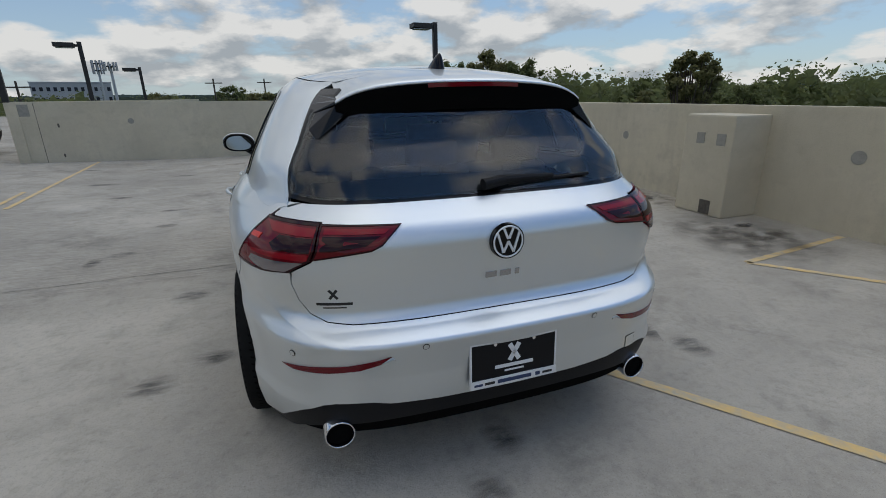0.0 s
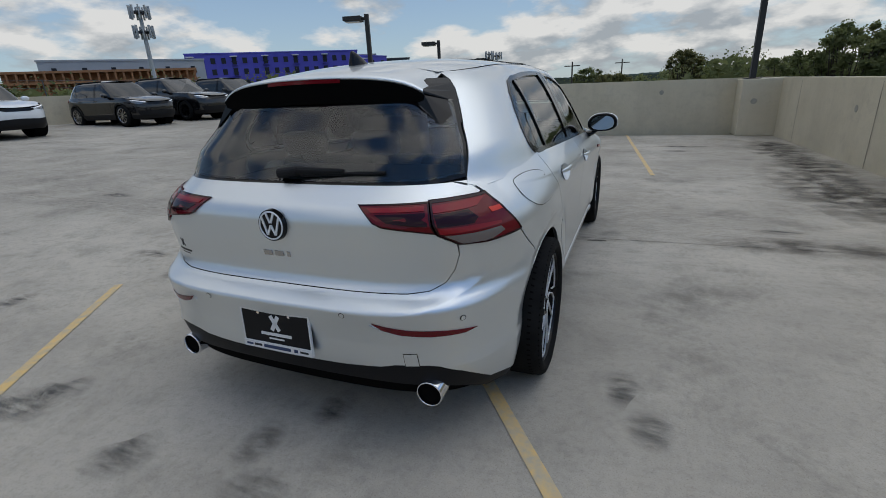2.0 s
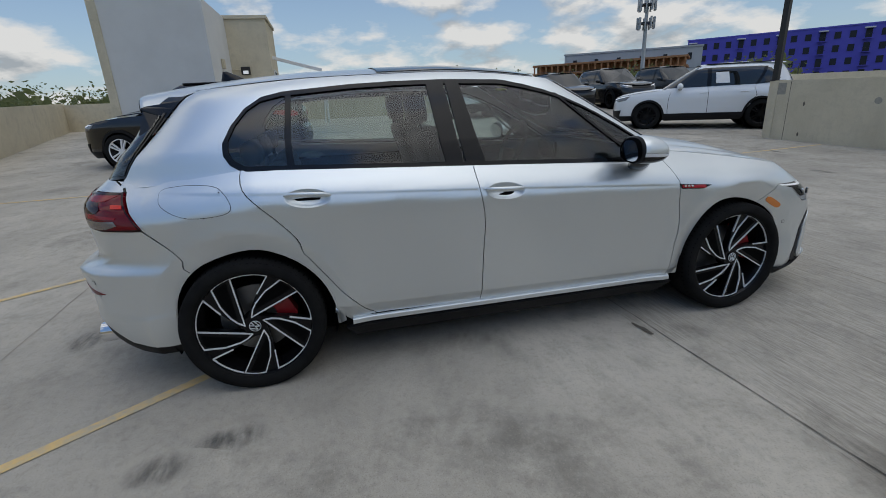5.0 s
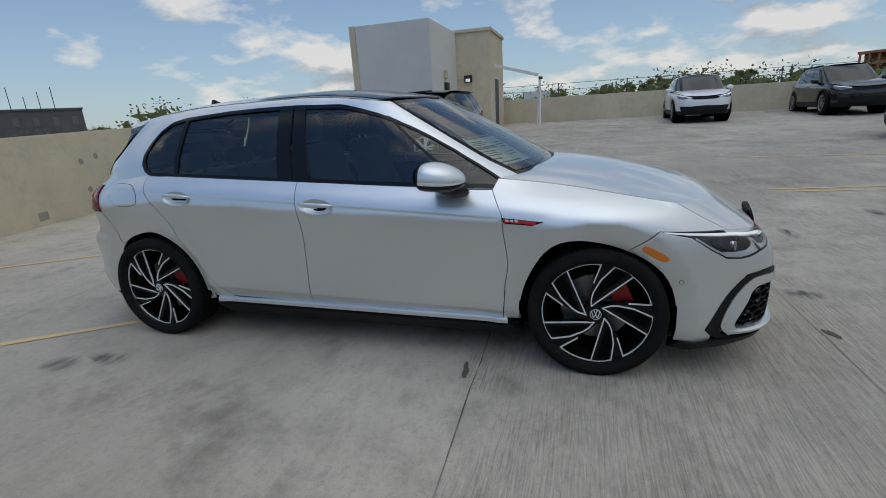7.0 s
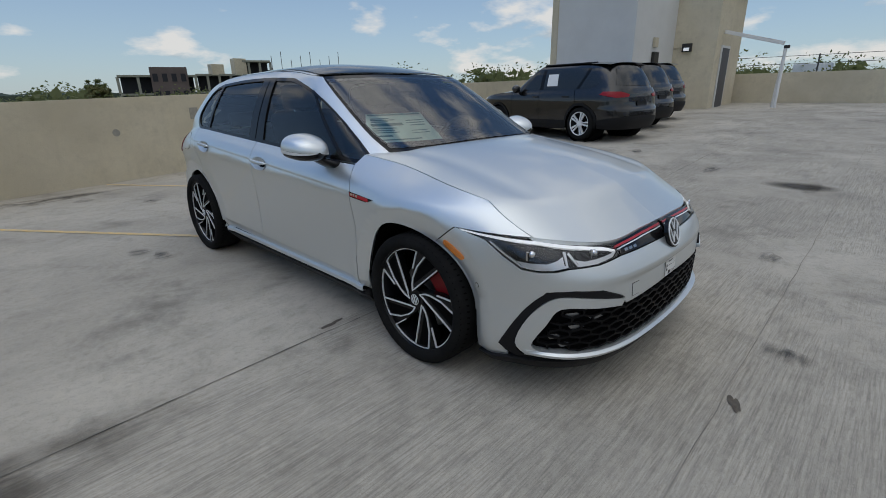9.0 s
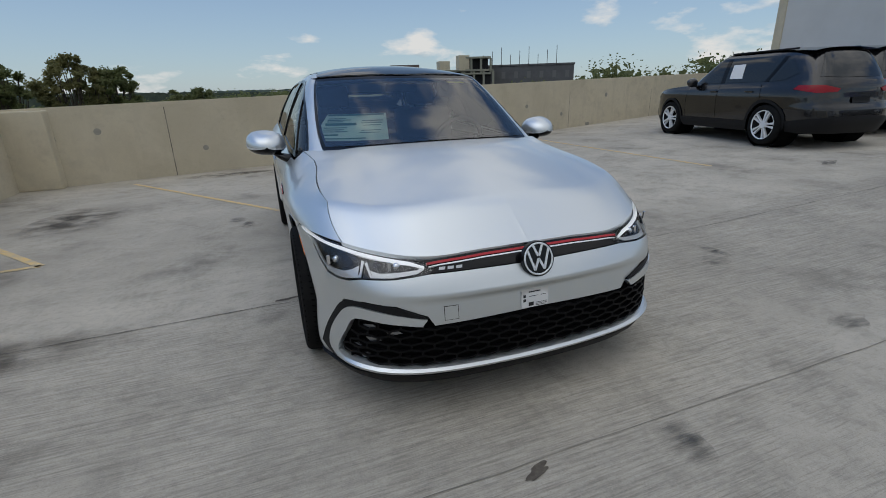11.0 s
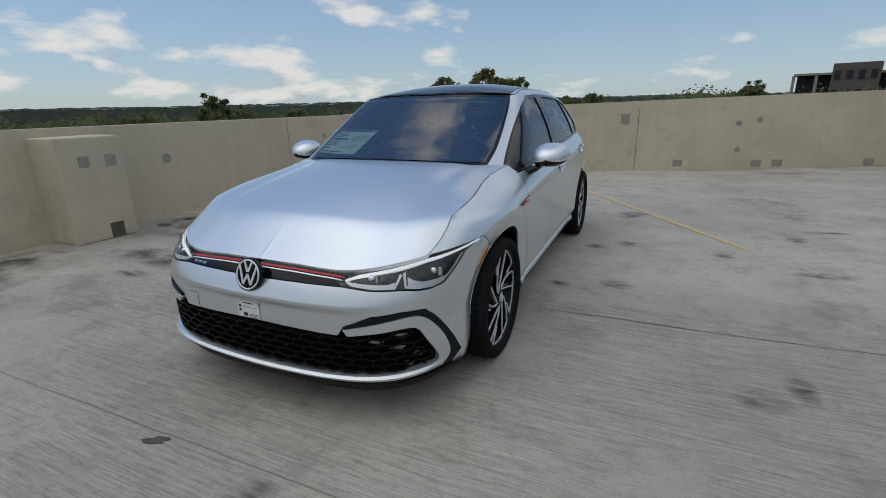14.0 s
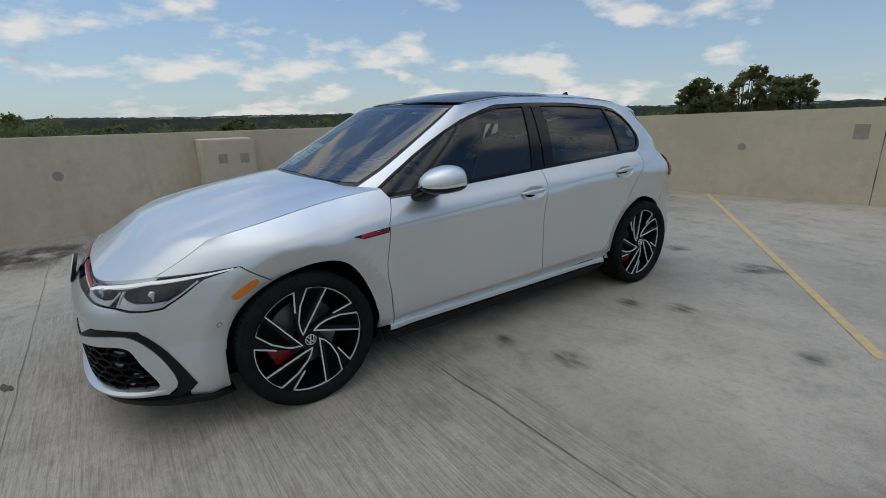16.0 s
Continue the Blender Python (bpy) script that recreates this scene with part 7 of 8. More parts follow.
# ---- parked cars ----
def small_wheel(r, style):
    w = thing_part("wheel", None)
    part("tyre", revolve([(-0.1, r * 0.70), (-0.11, r * 0.85), (-0.09, r * 0.98), (0, r), (0.09, r * 0.98), (0.11, r * 0.86), (0.105, r * 0.72)], 40), M_RUBBER, w, smooth=True)
    part("rim_barrel", revolve([(0.100, r * 0.73), (0.10, r * 0.69), (0.03, r * 0.62), (0.02, 0.02)], 40), M_RIMBLACK, w, smooth=True)
    sp = bmesh.new()
    n = {"silver": 5, "dark": 5, "turbine": 10}[style]
    for k in range(n):
        o = 360 / n * k
        if n == 10:
            plate_poly(sp, [polar(0.03, o + 8), polar(r * 0.70, o + 4), polar(r * 0.70, o - 6), polar(0.03, o - 20)], 0.095, 0.06)
        else:
            for q in (-9, 9):
                plate_poly(sp, [polar(0.05, o + q * 1.8 + 10), polar(r * 0.70, o + q + 4.5), polar(r * 0.70, o + q - 4.5), polar(0.05, o + q * 1.8 - 10)], 0.095, 0.06)
    tube((0.05, 0, 0), (0.1, 0, 0), 0.07, 0.06, 20, sp)
    part("rim_edge", revolve([(0.098, r * 0.735), (0.104, r * 0.725), (0.104, r * 0.69), (0.09, r * 0.67)], 40), {"silver": M_MACHINED, "dark": M_RIMBLACK, "turbine": M_CHROMEDARK}[style], w, smooth=True)
    part("spokes", sp, {"silver": M_MACHINED, "dark": M_RIMBLACK, "turbine": M_CHROMEDARK}[style], w)
    return w


def parked_car(label, paint, length, width, height, wb, x, y, hx, hy, belt_z=1.02, cowl=0.98, tail_y=0.80, wheel_r=0.345, style="silver", clad=True, sheet=None, lamp_z=0.80, roof_paint=None, group="parked cars"):
    """A parked car; its nose along +y of its own frame."""
    hw, hl = width / 2, length / 2
    car_ = thing("parked_suv", label, "car", group, pose(x, y, deck_z(x), 0, 0, math.degrees(math.atan2(-hx, hy))))
    bw = smooth_curve([(0.2, hw * 0.90), (0.34, hw * 0.965), (0.55, hw * 0.985), (0.80, hw), (0.90, hw * 0.985), (belt_z, hw * 0.93), (belt_z + 0.1, hw * 0.89)])
    bf = smooth_curve([(0.2, hl * 0.955), (0.38, hl * 0.995), (0.6, hl), (0.8, hl * 0.985), (0.95, hl * 0.94), (1.1, hl * 0.89)])
    br = smooth_curve([(0.25, hl * 0.965), (0.45, hl), (0.65, hl * 0.995), (0.72, hl * 0.975), (0.95, hl * 0.965), (1.1, hl * 0.94)])
    body = Ring(bw, bf, br, 5.2, 5.2, 0.14, 0.08, 0.6)
    ht = height - 0.05
    cw_ = smooth_curve([(belt_z - 0.05, hw * 0.925), (belt_z, hw * 0.905), ((belt_z + ht) / 2, hw * 0.82), (ht - 0.08, hw * 0.725), (ht, hw * 0.62), (ht + 0.03, hw * 0.5)])
    cf = smooth_curve([(belt_z - 0.05, cowl + 0.08), (belt_z, cowl), (ht - 0.05, cowl - (ht - belt_z) * 1.45), (ht + 0.03, cowl - (ht - belt_z) * 1.75)])
    cr = smooth_curve([(belt_z - 0.05, hl * 0.955), (belt_z, hl * 0.945), (ht - 0.05, hl * tail_y), (ht + 0.03, hl * (tail_y - 0.06))])
    cab = Ring(cw_, cf, cr, 5.0, 5.2, 0.10, 0.08, belt_z + 0.1)
    be, ble, ce, cre = body.end(1), body.end(-1), cab.end(1), cab.end(-1)
    fb = lambda s, z: body.at(s, z)
    fc = lambda s, z: cab.at(s, z)

    def fr(f_, end, sg):
        def h(u, z):
            px, py, pz = f_.at(sg * (end - abs(u)), z)
            return (math.copysign(px, u), py, pz)
        return h
    fnose, ftail, fscr, fback = fr(body, be, 1), fr(body, ble, -1), fr(cab, ce, 1), fr(cab, cre, -1)
    ya = wb / 2
    R_ = wheel_r + 0.05
    hoodz = smooth_curve([(cowl - 0.1, belt_z - 0.01), (cowl + 0.3, belt_z - 0.035), (hl - 0.25, belt_z - 0.13), (hl, belt_z - 0.24)])
    st = 0.07
    for sd in (1, -1):
        zb = 0.34
        aa = math.degrees(math.asin((zb - wheel_r) / R_))
        q = lambda n_, o_, m_, **k: patch(n_, fb, o_, m_, car_, sd, st, 0.0, 0.0, **k)
        edge = [(s, hoodz(body.at(s, 0.8)[1])) for s in (be - 0.62, be - 0.75, be - 0.95, be - 1.15, be - 1.35)]
        q("front_wing", [(ya - R_ - 0.10, zb)] + arc(ya, wheel_r, R_, 180 - aa, 20, 10) + [(be - 0.72, 0.66), (be - 0.62, 0.72)] + [e for e in edge if e[0] > ya - 0.55] + [(ya - R_ - 0.10, belt_z)], paint)
        q("front_door", [(ya - R_ - 0.11, zb), (ya - R_ - 0.11, belt_z), (-0.10, belt_z + 0.01), (-0.10, zb)], paint)
        q("rear_door", [(-0.11, zb), (-0.11, belt_z + 0.01), (-ya + 0.18, belt_z + 0.02), (-ya + 0.12, 0.80), (-ya + R_ - 0.02, zb + 0.12), (-ya + R_ + 0.02, zb)], paint)
        q("rear_quarter", [(-ya + R_ + 0.01, zb), (-ya + R_ - 0.03, zb + 0.12), (-ya + 0.11, 0.80), (-ya + 0.17, belt_z + 0.03), (-(ble - 0.72), belt_z + 0.04), (-(ble - 0.72), 0.5)] + arc(-ya, wheel_r, R_, 160, aa, 10), paint)
        cl = M_TRIM if clad else paint
        q("sill_cladding", [(-ya + R_, zb + 0.06), (ya - R_, zb + 0.06), (ya - R_, 0.22), (-ya + R_, 0.22)], cl, offset=0.012)
        for yc in (-ya, ya):
            ring_ = arc(yc, wheel_r, R_ + 0.035, 190, -10, 12)
            inner_ = arc(yc, wheel_r, R_ - 0.02, -10, 190, 12)
            q("arch_cladding", ring_ + inner_, cl, offset=0.014)
            bm_ = bmesh.new()
            tube((sd * 0.5, yc, wheel_r), (sd * (hw - 0.06), yc, wheel_r), R_ + 0.01, R_ + 0.01, 20, bm_)
            bmesh.ops.delete(bm_, geom=[f_ for f_ in bm_.faces if abs(f_.normal.x) > 0.9 and f_.calc_center_median().x * sd > 0.6], context="FACES")
            part("arch_liner", bm_, M_GAP, car_)
        # glasshouse
        q2 = lambda n_, o_, m_, **k: patch(n_, fc, o_, m_, car_, sd, st, 0.0, 0.0, **k)
        top_ = ht - 0.10
        # window outline by y, carried to the skin
        dl = [(cab.s_at(y_, z_), z_) for y_, z_ in ((cowl - 0.12, belt_z + 0.02), (cowl - 0.12 - (top_ - belt_z) * 1.30, top_ - 0.03), (cowl - 0.30 - (top_ - belt_z) * 1.30, top_ + 0.01), (0, top_ + 0.02), (-ya + 0.05, top_), (-hl * tail_y + 0.32, top_ - 0.05), (-hl * tail_y + 0.10, belt_z + 0.16), (-hl * tail_y + 0.30, belt_z + 0.06), (-ya, belt_z + 0.045), (0, belt_z + 0.03))]
        q2("cabin_side", [(ce - 0.55, belt_z - 0.03), (cre * -1 + 0.62, belt_z - 0.03), (cre * -1 + 0.62, ht - 0.03), (-0.9, ht - 0.005), (0, ht), (ce - 0.60, ht - 0.03)], paint)
        q2("side_window", dl, M_DARKGLASS, offset=0.006)
        q2("window_post", [(cab.s_at(-0.05, top_), top_), (cab.s_at(-0.14, top_), top_), (cab.s_at(-0.16, belt_z), belt_z + 0.03), (cab.s_at(-0.06, belt_z), belt_z + 0.03)], M_GLOSSBLACK, offset=0.010)
        q2("window_post", [(cab.s_at(-ya + 0.02, top_), top_ - 0.01), (cab.s_at(-ya - 0.05, top_), top_ - 0.01), (cab.s_at(-ya + 0.12, belt_z), belt_z + 0.04), (cab.s_at(-ya + 0.19, belt_z), belt_z + 0.04)], M_GLOSSBLACK, offset=0.010)
        if sheet and sd == -1:
            q2("price_sheet", [(cab.s_at(-0.55, 1.3), belt_z + 0.10), (cab.s_at(-0.25, 1.3), belt_z + 0.10), (cab.s_at(-0.25, 1.3), top_ - 0.10), (cab.s_at(-0.55, 1.3), top_ - 0.10)], M_PAPER, offset=0.012)
        # lamps, handles, mirror
        patch("headlamp", fnose, [(0.42, lamp_z - 0.01), (0.80, lamp_z + 0.07), (0.98, lamp_z + 0.08), (0.90, lamp_z - 0.02), (0.66, lamp_z - 0.06)], M_FOG, car_, sd, 0.08, 0.0, 0.02, 0.01)
        patch("lamp_strip", fnose, [(0.44, lamp_z + 0.005), (0.80, lamp_z + 0.072), (0.96, lamp_z + 0.078), (0.80, lamp_z + 0.05), (0.46, lamp_z - 0.01)], M_DRL, car_, sd, 0.08, 0.0, 0.0, 0.013)
        patch("tail_lamp", ftail, [(0.38, 0.93), (0.62, 0.985), (0.98, 0.99), (1.05, 0.93), (0.70, 0.87), (0.42, 0.88)], M_LAMPRED2, car_, sd, 0.08, 0.0, 0.02, 0.012)
        for y_ in (-0.0, -ya + 0.42):
            px, py, pz = body.at(y_, 0.90)
            part("door_handle", box(sd * px - 0.02, sd * px + 0.02, y_ - 0.09, y_ + 0.09, 0.885, 0.915, 0.008), paint, car_)
        bm_ = bmesh.new()
        bmesh.ops.create_uvsphere(bm_, u_segments=14, v_segments=8, radius=1, matrix=Matrix.LocRotScale((sd * (hw + 0.06), cowl - 0.40, belt_z + 0.06), None, (0.12, 0.075, 0.085)))
        part("door_mirror", bm_, paint, car_, smooth=True)
        part("mirror_arm", box(sd * hw - 0.10, sd * hw + 0.04, cowl - 0.44, cowl - 0.36, belt_z - 0.03, belt_z + 0.02, 0.01), M_TRIM, car_)
        for yc in (-ya, ya):
            w_ = small_wheel(wheel_r, style)
            w_.parent = car_
            w_.matrix_basis = Matrix.Translation((sd * (hw - 0.12), yc, wheel_r)) @ (Matrix.Identity(4) if sd > 0 else pose(0, 0, 0, 0, 0, 180))
    # nose and tail skins
    topn = [(0, belt_z - 0.235), (0.3, belt_z - 0.23), (0.62, hoodz(body.at(be - 0.62, 0.8)[1]))]
    nose_ = both(topn + [(0.64, 0.70), (0.74, 0.64), (0.86, 0.52), (0.86, 0.36), (0.4, 0.34), (0, 0.34)])
    patch("front_bumper", fnose, nose_, paint, car_, 1, st, 0.0, 0.0)
    for sd in (1, -1):
        patch("bumper_side", fnose, [(0.62, 0.72), (be - ya - R_ * 0.94, 0.66), (be - ya - R_, 0.5), (be - ya - R_, 0.36), (0.86, 0.36), (0.86, 0.52)], paint, car_, sd, st, 0.0, 0.0)
    patch("front_grille", fnose, both([(0, lamp_z + 0.0), (0.40, lamp_z - 0.005), (0.42, lamp_z - 0.05), (0.3, lamp_z - 0.08), (0, lamp_z - 0.085)]), M_GLOSSBLACK, car_, 1, st, 0.0, 0.0, 0.008)
    patch("lower_grille", fnose, both([(0, 0.52), (0.45, 0.50), (0.80, 0.52), (0.74, 0.36), (0.4, 0.31), (0, 0.31)]), M_TRIM, car_, 1, st, 0.0, 0.0, 0.012)
    patch("bumper_apron", fnose, both([(0, 0.36), (0.5, 0.36), (1.0, 0.36), (be - ya - R_, 0.36), (be - ya - R_, 0.24), (0.8, 0.22), (0, 0.22)]), M_TRIM if clad else paint, car_, 1, st, 0.0, 0.0, 0.006)
    tail_ = both([(0, belt_z + 0.04), (0.4, belt_z + 0.04), (0.72, belt_z + 0.04), (ble - ya - R_ * 0.94, 0.62), (ble - ya - R_, 0.5), (ble - ya - R_, 0.40), (0, 0.40)])
    patch("tailgate", ftail, tail_, paint, car_, 1, st, 0.0, 0.0)
    patch("rear_apron", ftail, both([(0, 0.52), (0.5, 0.50), (0.9, 0.46), (ble - ya - R_, 0.42), (ble - ya - R_, 0.26), (0.8, 0.24), (0, 0.24)]), M_TRIM if clad else paint, car_, 1, st, 0.0, 0.0, 0.010)
    patch("licence_plate", ftail, [(-0.16, 0.70), (0.16, 0.70), (0.16, 0.80), (-0.16, 0.80)], M_PLATEBLACK, car_, 1, st, 0.0, 0.0, 0.02)
    patch("windscreen", fscr, both([(0, ht - 0.04), (ce - cab.s_at(0.0, ht) - 0.62, ht - 0.05), (0.60, belt_z + 0.0), (0.3, belt_z - 0.01), (0, belt_z - 0.01)]), M_DARKGLASS, car_, 1, st, 0.0, 0.0, 0.004)
    patch("screen_frame", fscr, both([(0, ht - 0.01), (0.6, ht - 0.02), (0.72, belt_z - 0.03), (0, belt_z - 0.03)]), paint, car_, 1, st, 0.0, 0.0)
    patch("rear_window", fback, both([(0, ht - 0.08), (0.50, ht - 0.09), (0.60, belt_z + 0.10), (0.3, belt_z + 0.08), (0, belt_z + 0.08)]), M_DARKGLASS, car_, 1, st, 0.0, 0.0, 0.006)
    patch("rear_frame", fback, both([(0, ht - 0.0), (0.60, ht - 0.02), (0.70, belt_z), (0, belt_z)]), paint, car_, 1, st, 0.0, 0.0)
    # bonnet and roof
    bm_ = bmesh.new()
    rows_ = []
    for j in range(13):
        v = j / 12
        row_ = []
        for i in range(17):
            t = -1 + i / 8
            y0_, y1_ = cowl + 0.10 - 0.16 * t * t, hl * 0.975 - 0.10 * t * t - 0.06 * abs(t) ** 6
            y_ = y0_ + (y1_ - y0_) * v
            e_ = body.at(body.s_at(min(y_, hl - 0.30), hoodz(y_)), hoodz(y_))[0]
            row_.append(bm_.verts.new((t * e_ * (1 - 0.10 * v**4), y_, hoodz(y_) + 0.045 * (1 - abs(t) ** 3) * (1 - 0.6 * v) + 0.012 * math.exp(-((abs(t) - 0.62) / 0.1) ** 2))))
        rows_.append(row_)
    for a, b in zip(rows_, rows_[1:]):
        for i in range(16):
            bm_.faces.new((a[i], a[i + 1], b[i + 1], b[i]))
    part("bonnet", bm_, paint, car_, smooth=True)
    bm_ = bmesh.new()
    rows_ = []
    yr0, yr1 = -hl * tail_y - 0.02, cowl - (ht - belt_z) * 1.50
    for j in range(15):
        y_ = yr0 + (yr1 - yr0) * j / 14
        q_ = (j / 14 - 0.55)
        row_ = [bm_.verts.new((t * hw * 0.67, y_ - 0.08 * t * t * (1 if j == 14 else 0), ht + 0.05 * (1 - abs(t) ** 2.6) - 0.075 * q_ * q_ * 2.2 - 0.004)) for t in (-1 + i / 6 for i in range(13))]
        rows_.append(row_)
    for a, b in zip(rows_, rows_[1:]):
        for i in range(12):
            bm_.faces.new((a[i], a[i + 1], b[i + 1], b[i]))
    part("roof", bm_, roof_paint or paint, car_, smooth=True)
    for sd in (1, -1):
        part("roof_rail", tube((sd * hw * 0.64, yr0 + 0.35, ht + 0.004), (sd * hw * 0.64, yr1 - 0.15, ht + 0.004), 0.016, seg=8), M_TRIM, car_)
    part("floor_pan", box(-hw + 0.2, hw - 0.2, -hl + 0.3, hl - 0.35, 0.22, 0.9, 0.05), M_GAP, car_)
    return car_


def left_rear(px, py, h_, wb, width):
    """Centre of a car from where its left rear wheel stands."""
    return px + h_.x * wb / 2 + h_.y * (width / 2 - 0.12), py + h_.y * wb / 2 - h_.x * (width / 2 - 0.12)


hd = Vector((-0.20, -0.98)).normalized()
for k, (px, py, sh) in enumerate(((-7.38, -2.25, True), (-9.7, -2.68, None), (-11.95, -3.12, None))):
    cx, cy = left_rear(px, py, hd, 2.64, 1.825)
    parked_car("black compact suv with silver wheels parked nose to the parapet", M_BLACK, 4.46, 1.825, 1.62, 2.64, cx, cy, hd.x, hd.y, sheet=sh, group="black suvs in a row")
parked_car("white compact suv with black wheels parked by the ramp wall", M_WHITE, 4.46, 1.84, 1.64, 2.68, -8.55, 9.35, -0.57, -0.82, style="dark", sheet=True)
parked_car("white electric suv with a black roof parked against the far parapet", M_WHITE, 4.58, 1.85, 1.64, 2.77, -17.55, 5.2, 1.0, -0.045, cowl=1.15, tail_y=0.76, wheel_r=0.36, style="turbine", clad=True, roof_paint=M_BLACK)
parked_car("black electric suv parked against the far parapet", M_BLACK, 4.58, 1.85, 1.64, 2.77, -17.7, 9.8, 1.0, -0.045, cowl=1.15, tail_y=0.76, wheel_r=0.36, style="turbine")
parked_car("black large suv with chrome grille parked in the far row", M_BLACK, 5.0, 1.99, 1.78, 2.98, -18.0, 12.75, 1.0, -0.045, belt_z=1.12, lamp_z=0.88, wheel_r=0.38, style="dark")
parked_car("dark grey large suv parked in the far row", M_DARKPAINT, 5.0, 1.99, 1.78, 2.98, -18.0, 16.0, 1.0, -0.045, belt_z=1.12, lamp_z=0.88, wheel_r=0.38, style="dark")

# ---- trees ----
def leaves(store, rnd, c, r, n, size, loose=True):
    """n small leaf sprays on and in an ellipsoid, kept as arrays of corners."""
    g = np.random.default_rng(rnd.randrange(1 << 30))
    v = g.normal(size=(n, 3))
    v /= np.linalg.norm(v, axis=1)[:, None]
    out = g.random(n) ** 0.42 if not loose else np.minimum(np.abs(g.normal(0.0, 0.55, n)) + 0.12, 1.15)
    p = np.array(c) + v * np.array(r) * out[:, None]
    a = g.normal(size=(n, 3)) * (1, 1, 0.7)
    a /= np.linalg.norm(a, axis=1)[:, None]
    b = np.cross(a, g.normal(size=(n, 3)))
    b /= np.linalg.norm(b, axis=1)[:, None]
    s = (size * g.uniform(0.6, 1.3, n))[:, None]
    store.append(np.stack((p - a * s, p + b * s * 0.55, p + a * s, p - b * s * 0.55), 1).reshape(-1, 3))


def foliage(store):
    """One bmesh out of all the leaf corners."""
    v = np.concatenate(store)
    me = bpy.data.meshes.new("foliage")
    me.from_pydata(v.tolist(), [], np.arange(len(v)).reshape(-1, 4).tolist())
    bm = bmesh.new()
    bm.from_mesh(me)
    bpy.data.meshes.remove(me)
    return bm


def tree(x, y, ztop, width, seed, dense_=1.0, mat_=None):
    rnd = random.Random(seed)
    t = thing("tree", "leafy green broadleaf tree rising behind the parapet", "tree", "trees round the car park")
    zb = -14.0
    h = ztop - zb
    bm = tube((x, y, zb), (x + rnd.uniform(-0.4, 0.4), y, zb + h * 0.6), 0.32, 0.15, 9)
    part("trunk", bm, M_BARK, t)
    bm = bmesh.new()
    cr = []
    n = int(34 + width * 8)
    for i in range(n):
        a, q = rnd.uniform(0, 6.283), rnd.uniform(-0.75, 0.95)
        rr = width * 0.5 * math.sqrt(1 - q * q) * rnd.uniform(0.45, 0.95)
        cx, cy = x + rr * math.cos(a), y + rr * math.sin(a)
        high = min(2.6, width * 0.55)
        sz = rnd.uniform(0.35, 0.85) * (0.30 + width * 0.085)
        cz = ztop - high - sz * 0.5 + q * high * rnd.uniform(0.7, 1.0)
        tube((x, y, zb + h * 0.55), (cx, cy, cz), 0.09, 0.02, 5, bm)
        leaves(cr, rnd, (cx, cy, cz), (sz * 0.6, sz * 0.6, sz * 0.45), int(30 * dense_), 0.24, False)
        leaves(cr, rnd, (cx, cy, cz), (sz, sz, sz * rnd.uniform(0.6, 0.95)), int(380 * dense_), 0.095)
    part("branchwork", bm, M_BARK, t)
    part("crown", foliage(cr), mat_ or M_LEAF, t)


TREES = ((12.3, 32.4, 4.1, 5.5), (15.3, 33.0, 4.9, 4.6), (18.0, 32.0, 4.3, 4.4), (21.5, 33.5, 2.6, 4.6), (25.6, 22.2, 4.1, 3.4), (39.0, 42.0, 3.1, 6.0), (40.9, 53.2, 2.9, 8.0), (30, 30, 1.9, 6.0), (34, 26, 2.2, 6.5),
         (17.0, -37.6, 3.9, 3.4), (12.0, -34.4, 4.2, 4.4), (10.0, -35.5, 3.7, 4.0), (-10.9, -65.2, 3.5, 3.6), (21.5, -46.5, 3.6, 3.4), (8.6, -56.0, 2.2, 5.0), (36.4, -28.9, 3.0, 4.4), (42.0, -36.0, 2.0, 5.5), (48.0, -29.0, 1.7, 5.5), (7.5, -66.2, 2.8, 4.2), (-9.4, -56.4, 2.6, 3.0), (33, -36, 1.4, 5.0),
         (36.3, -6.5, 1.6, 2.6), (-56.6, 8.5, 4.2, 4.2), (-54.9, 16.9, 4.1, 3.6), (-52.8, 23.3, 3.8, 5.5), (-47, -62, 2.8, 6.0), (-57, 3.0, 3.4, 5.0), (-58, -4, 3.0, 5), (5.2, 52, 4.2, 4.0), (6.5, 58, 3.4, 5), (13, 50, 3.0, 6), (-2, 60, 2.6, 6), (-7.5, 86, 4.0, 6), (24, 46, 2.9, 7), (-15, 70, 2.6, 6), (-72, 28, 4.2, 4.6), (28, 40, 2.7, 6))
for i, (x, y, zt_, wd) in enumerate(TREES):
    tree(x, y, zt_, wd, 300 + i, 0.55 if math.hypot(x, y) < 50 else 0.4, (M_LEAF, M_LEAF2, M_LEAF)[i % 3])

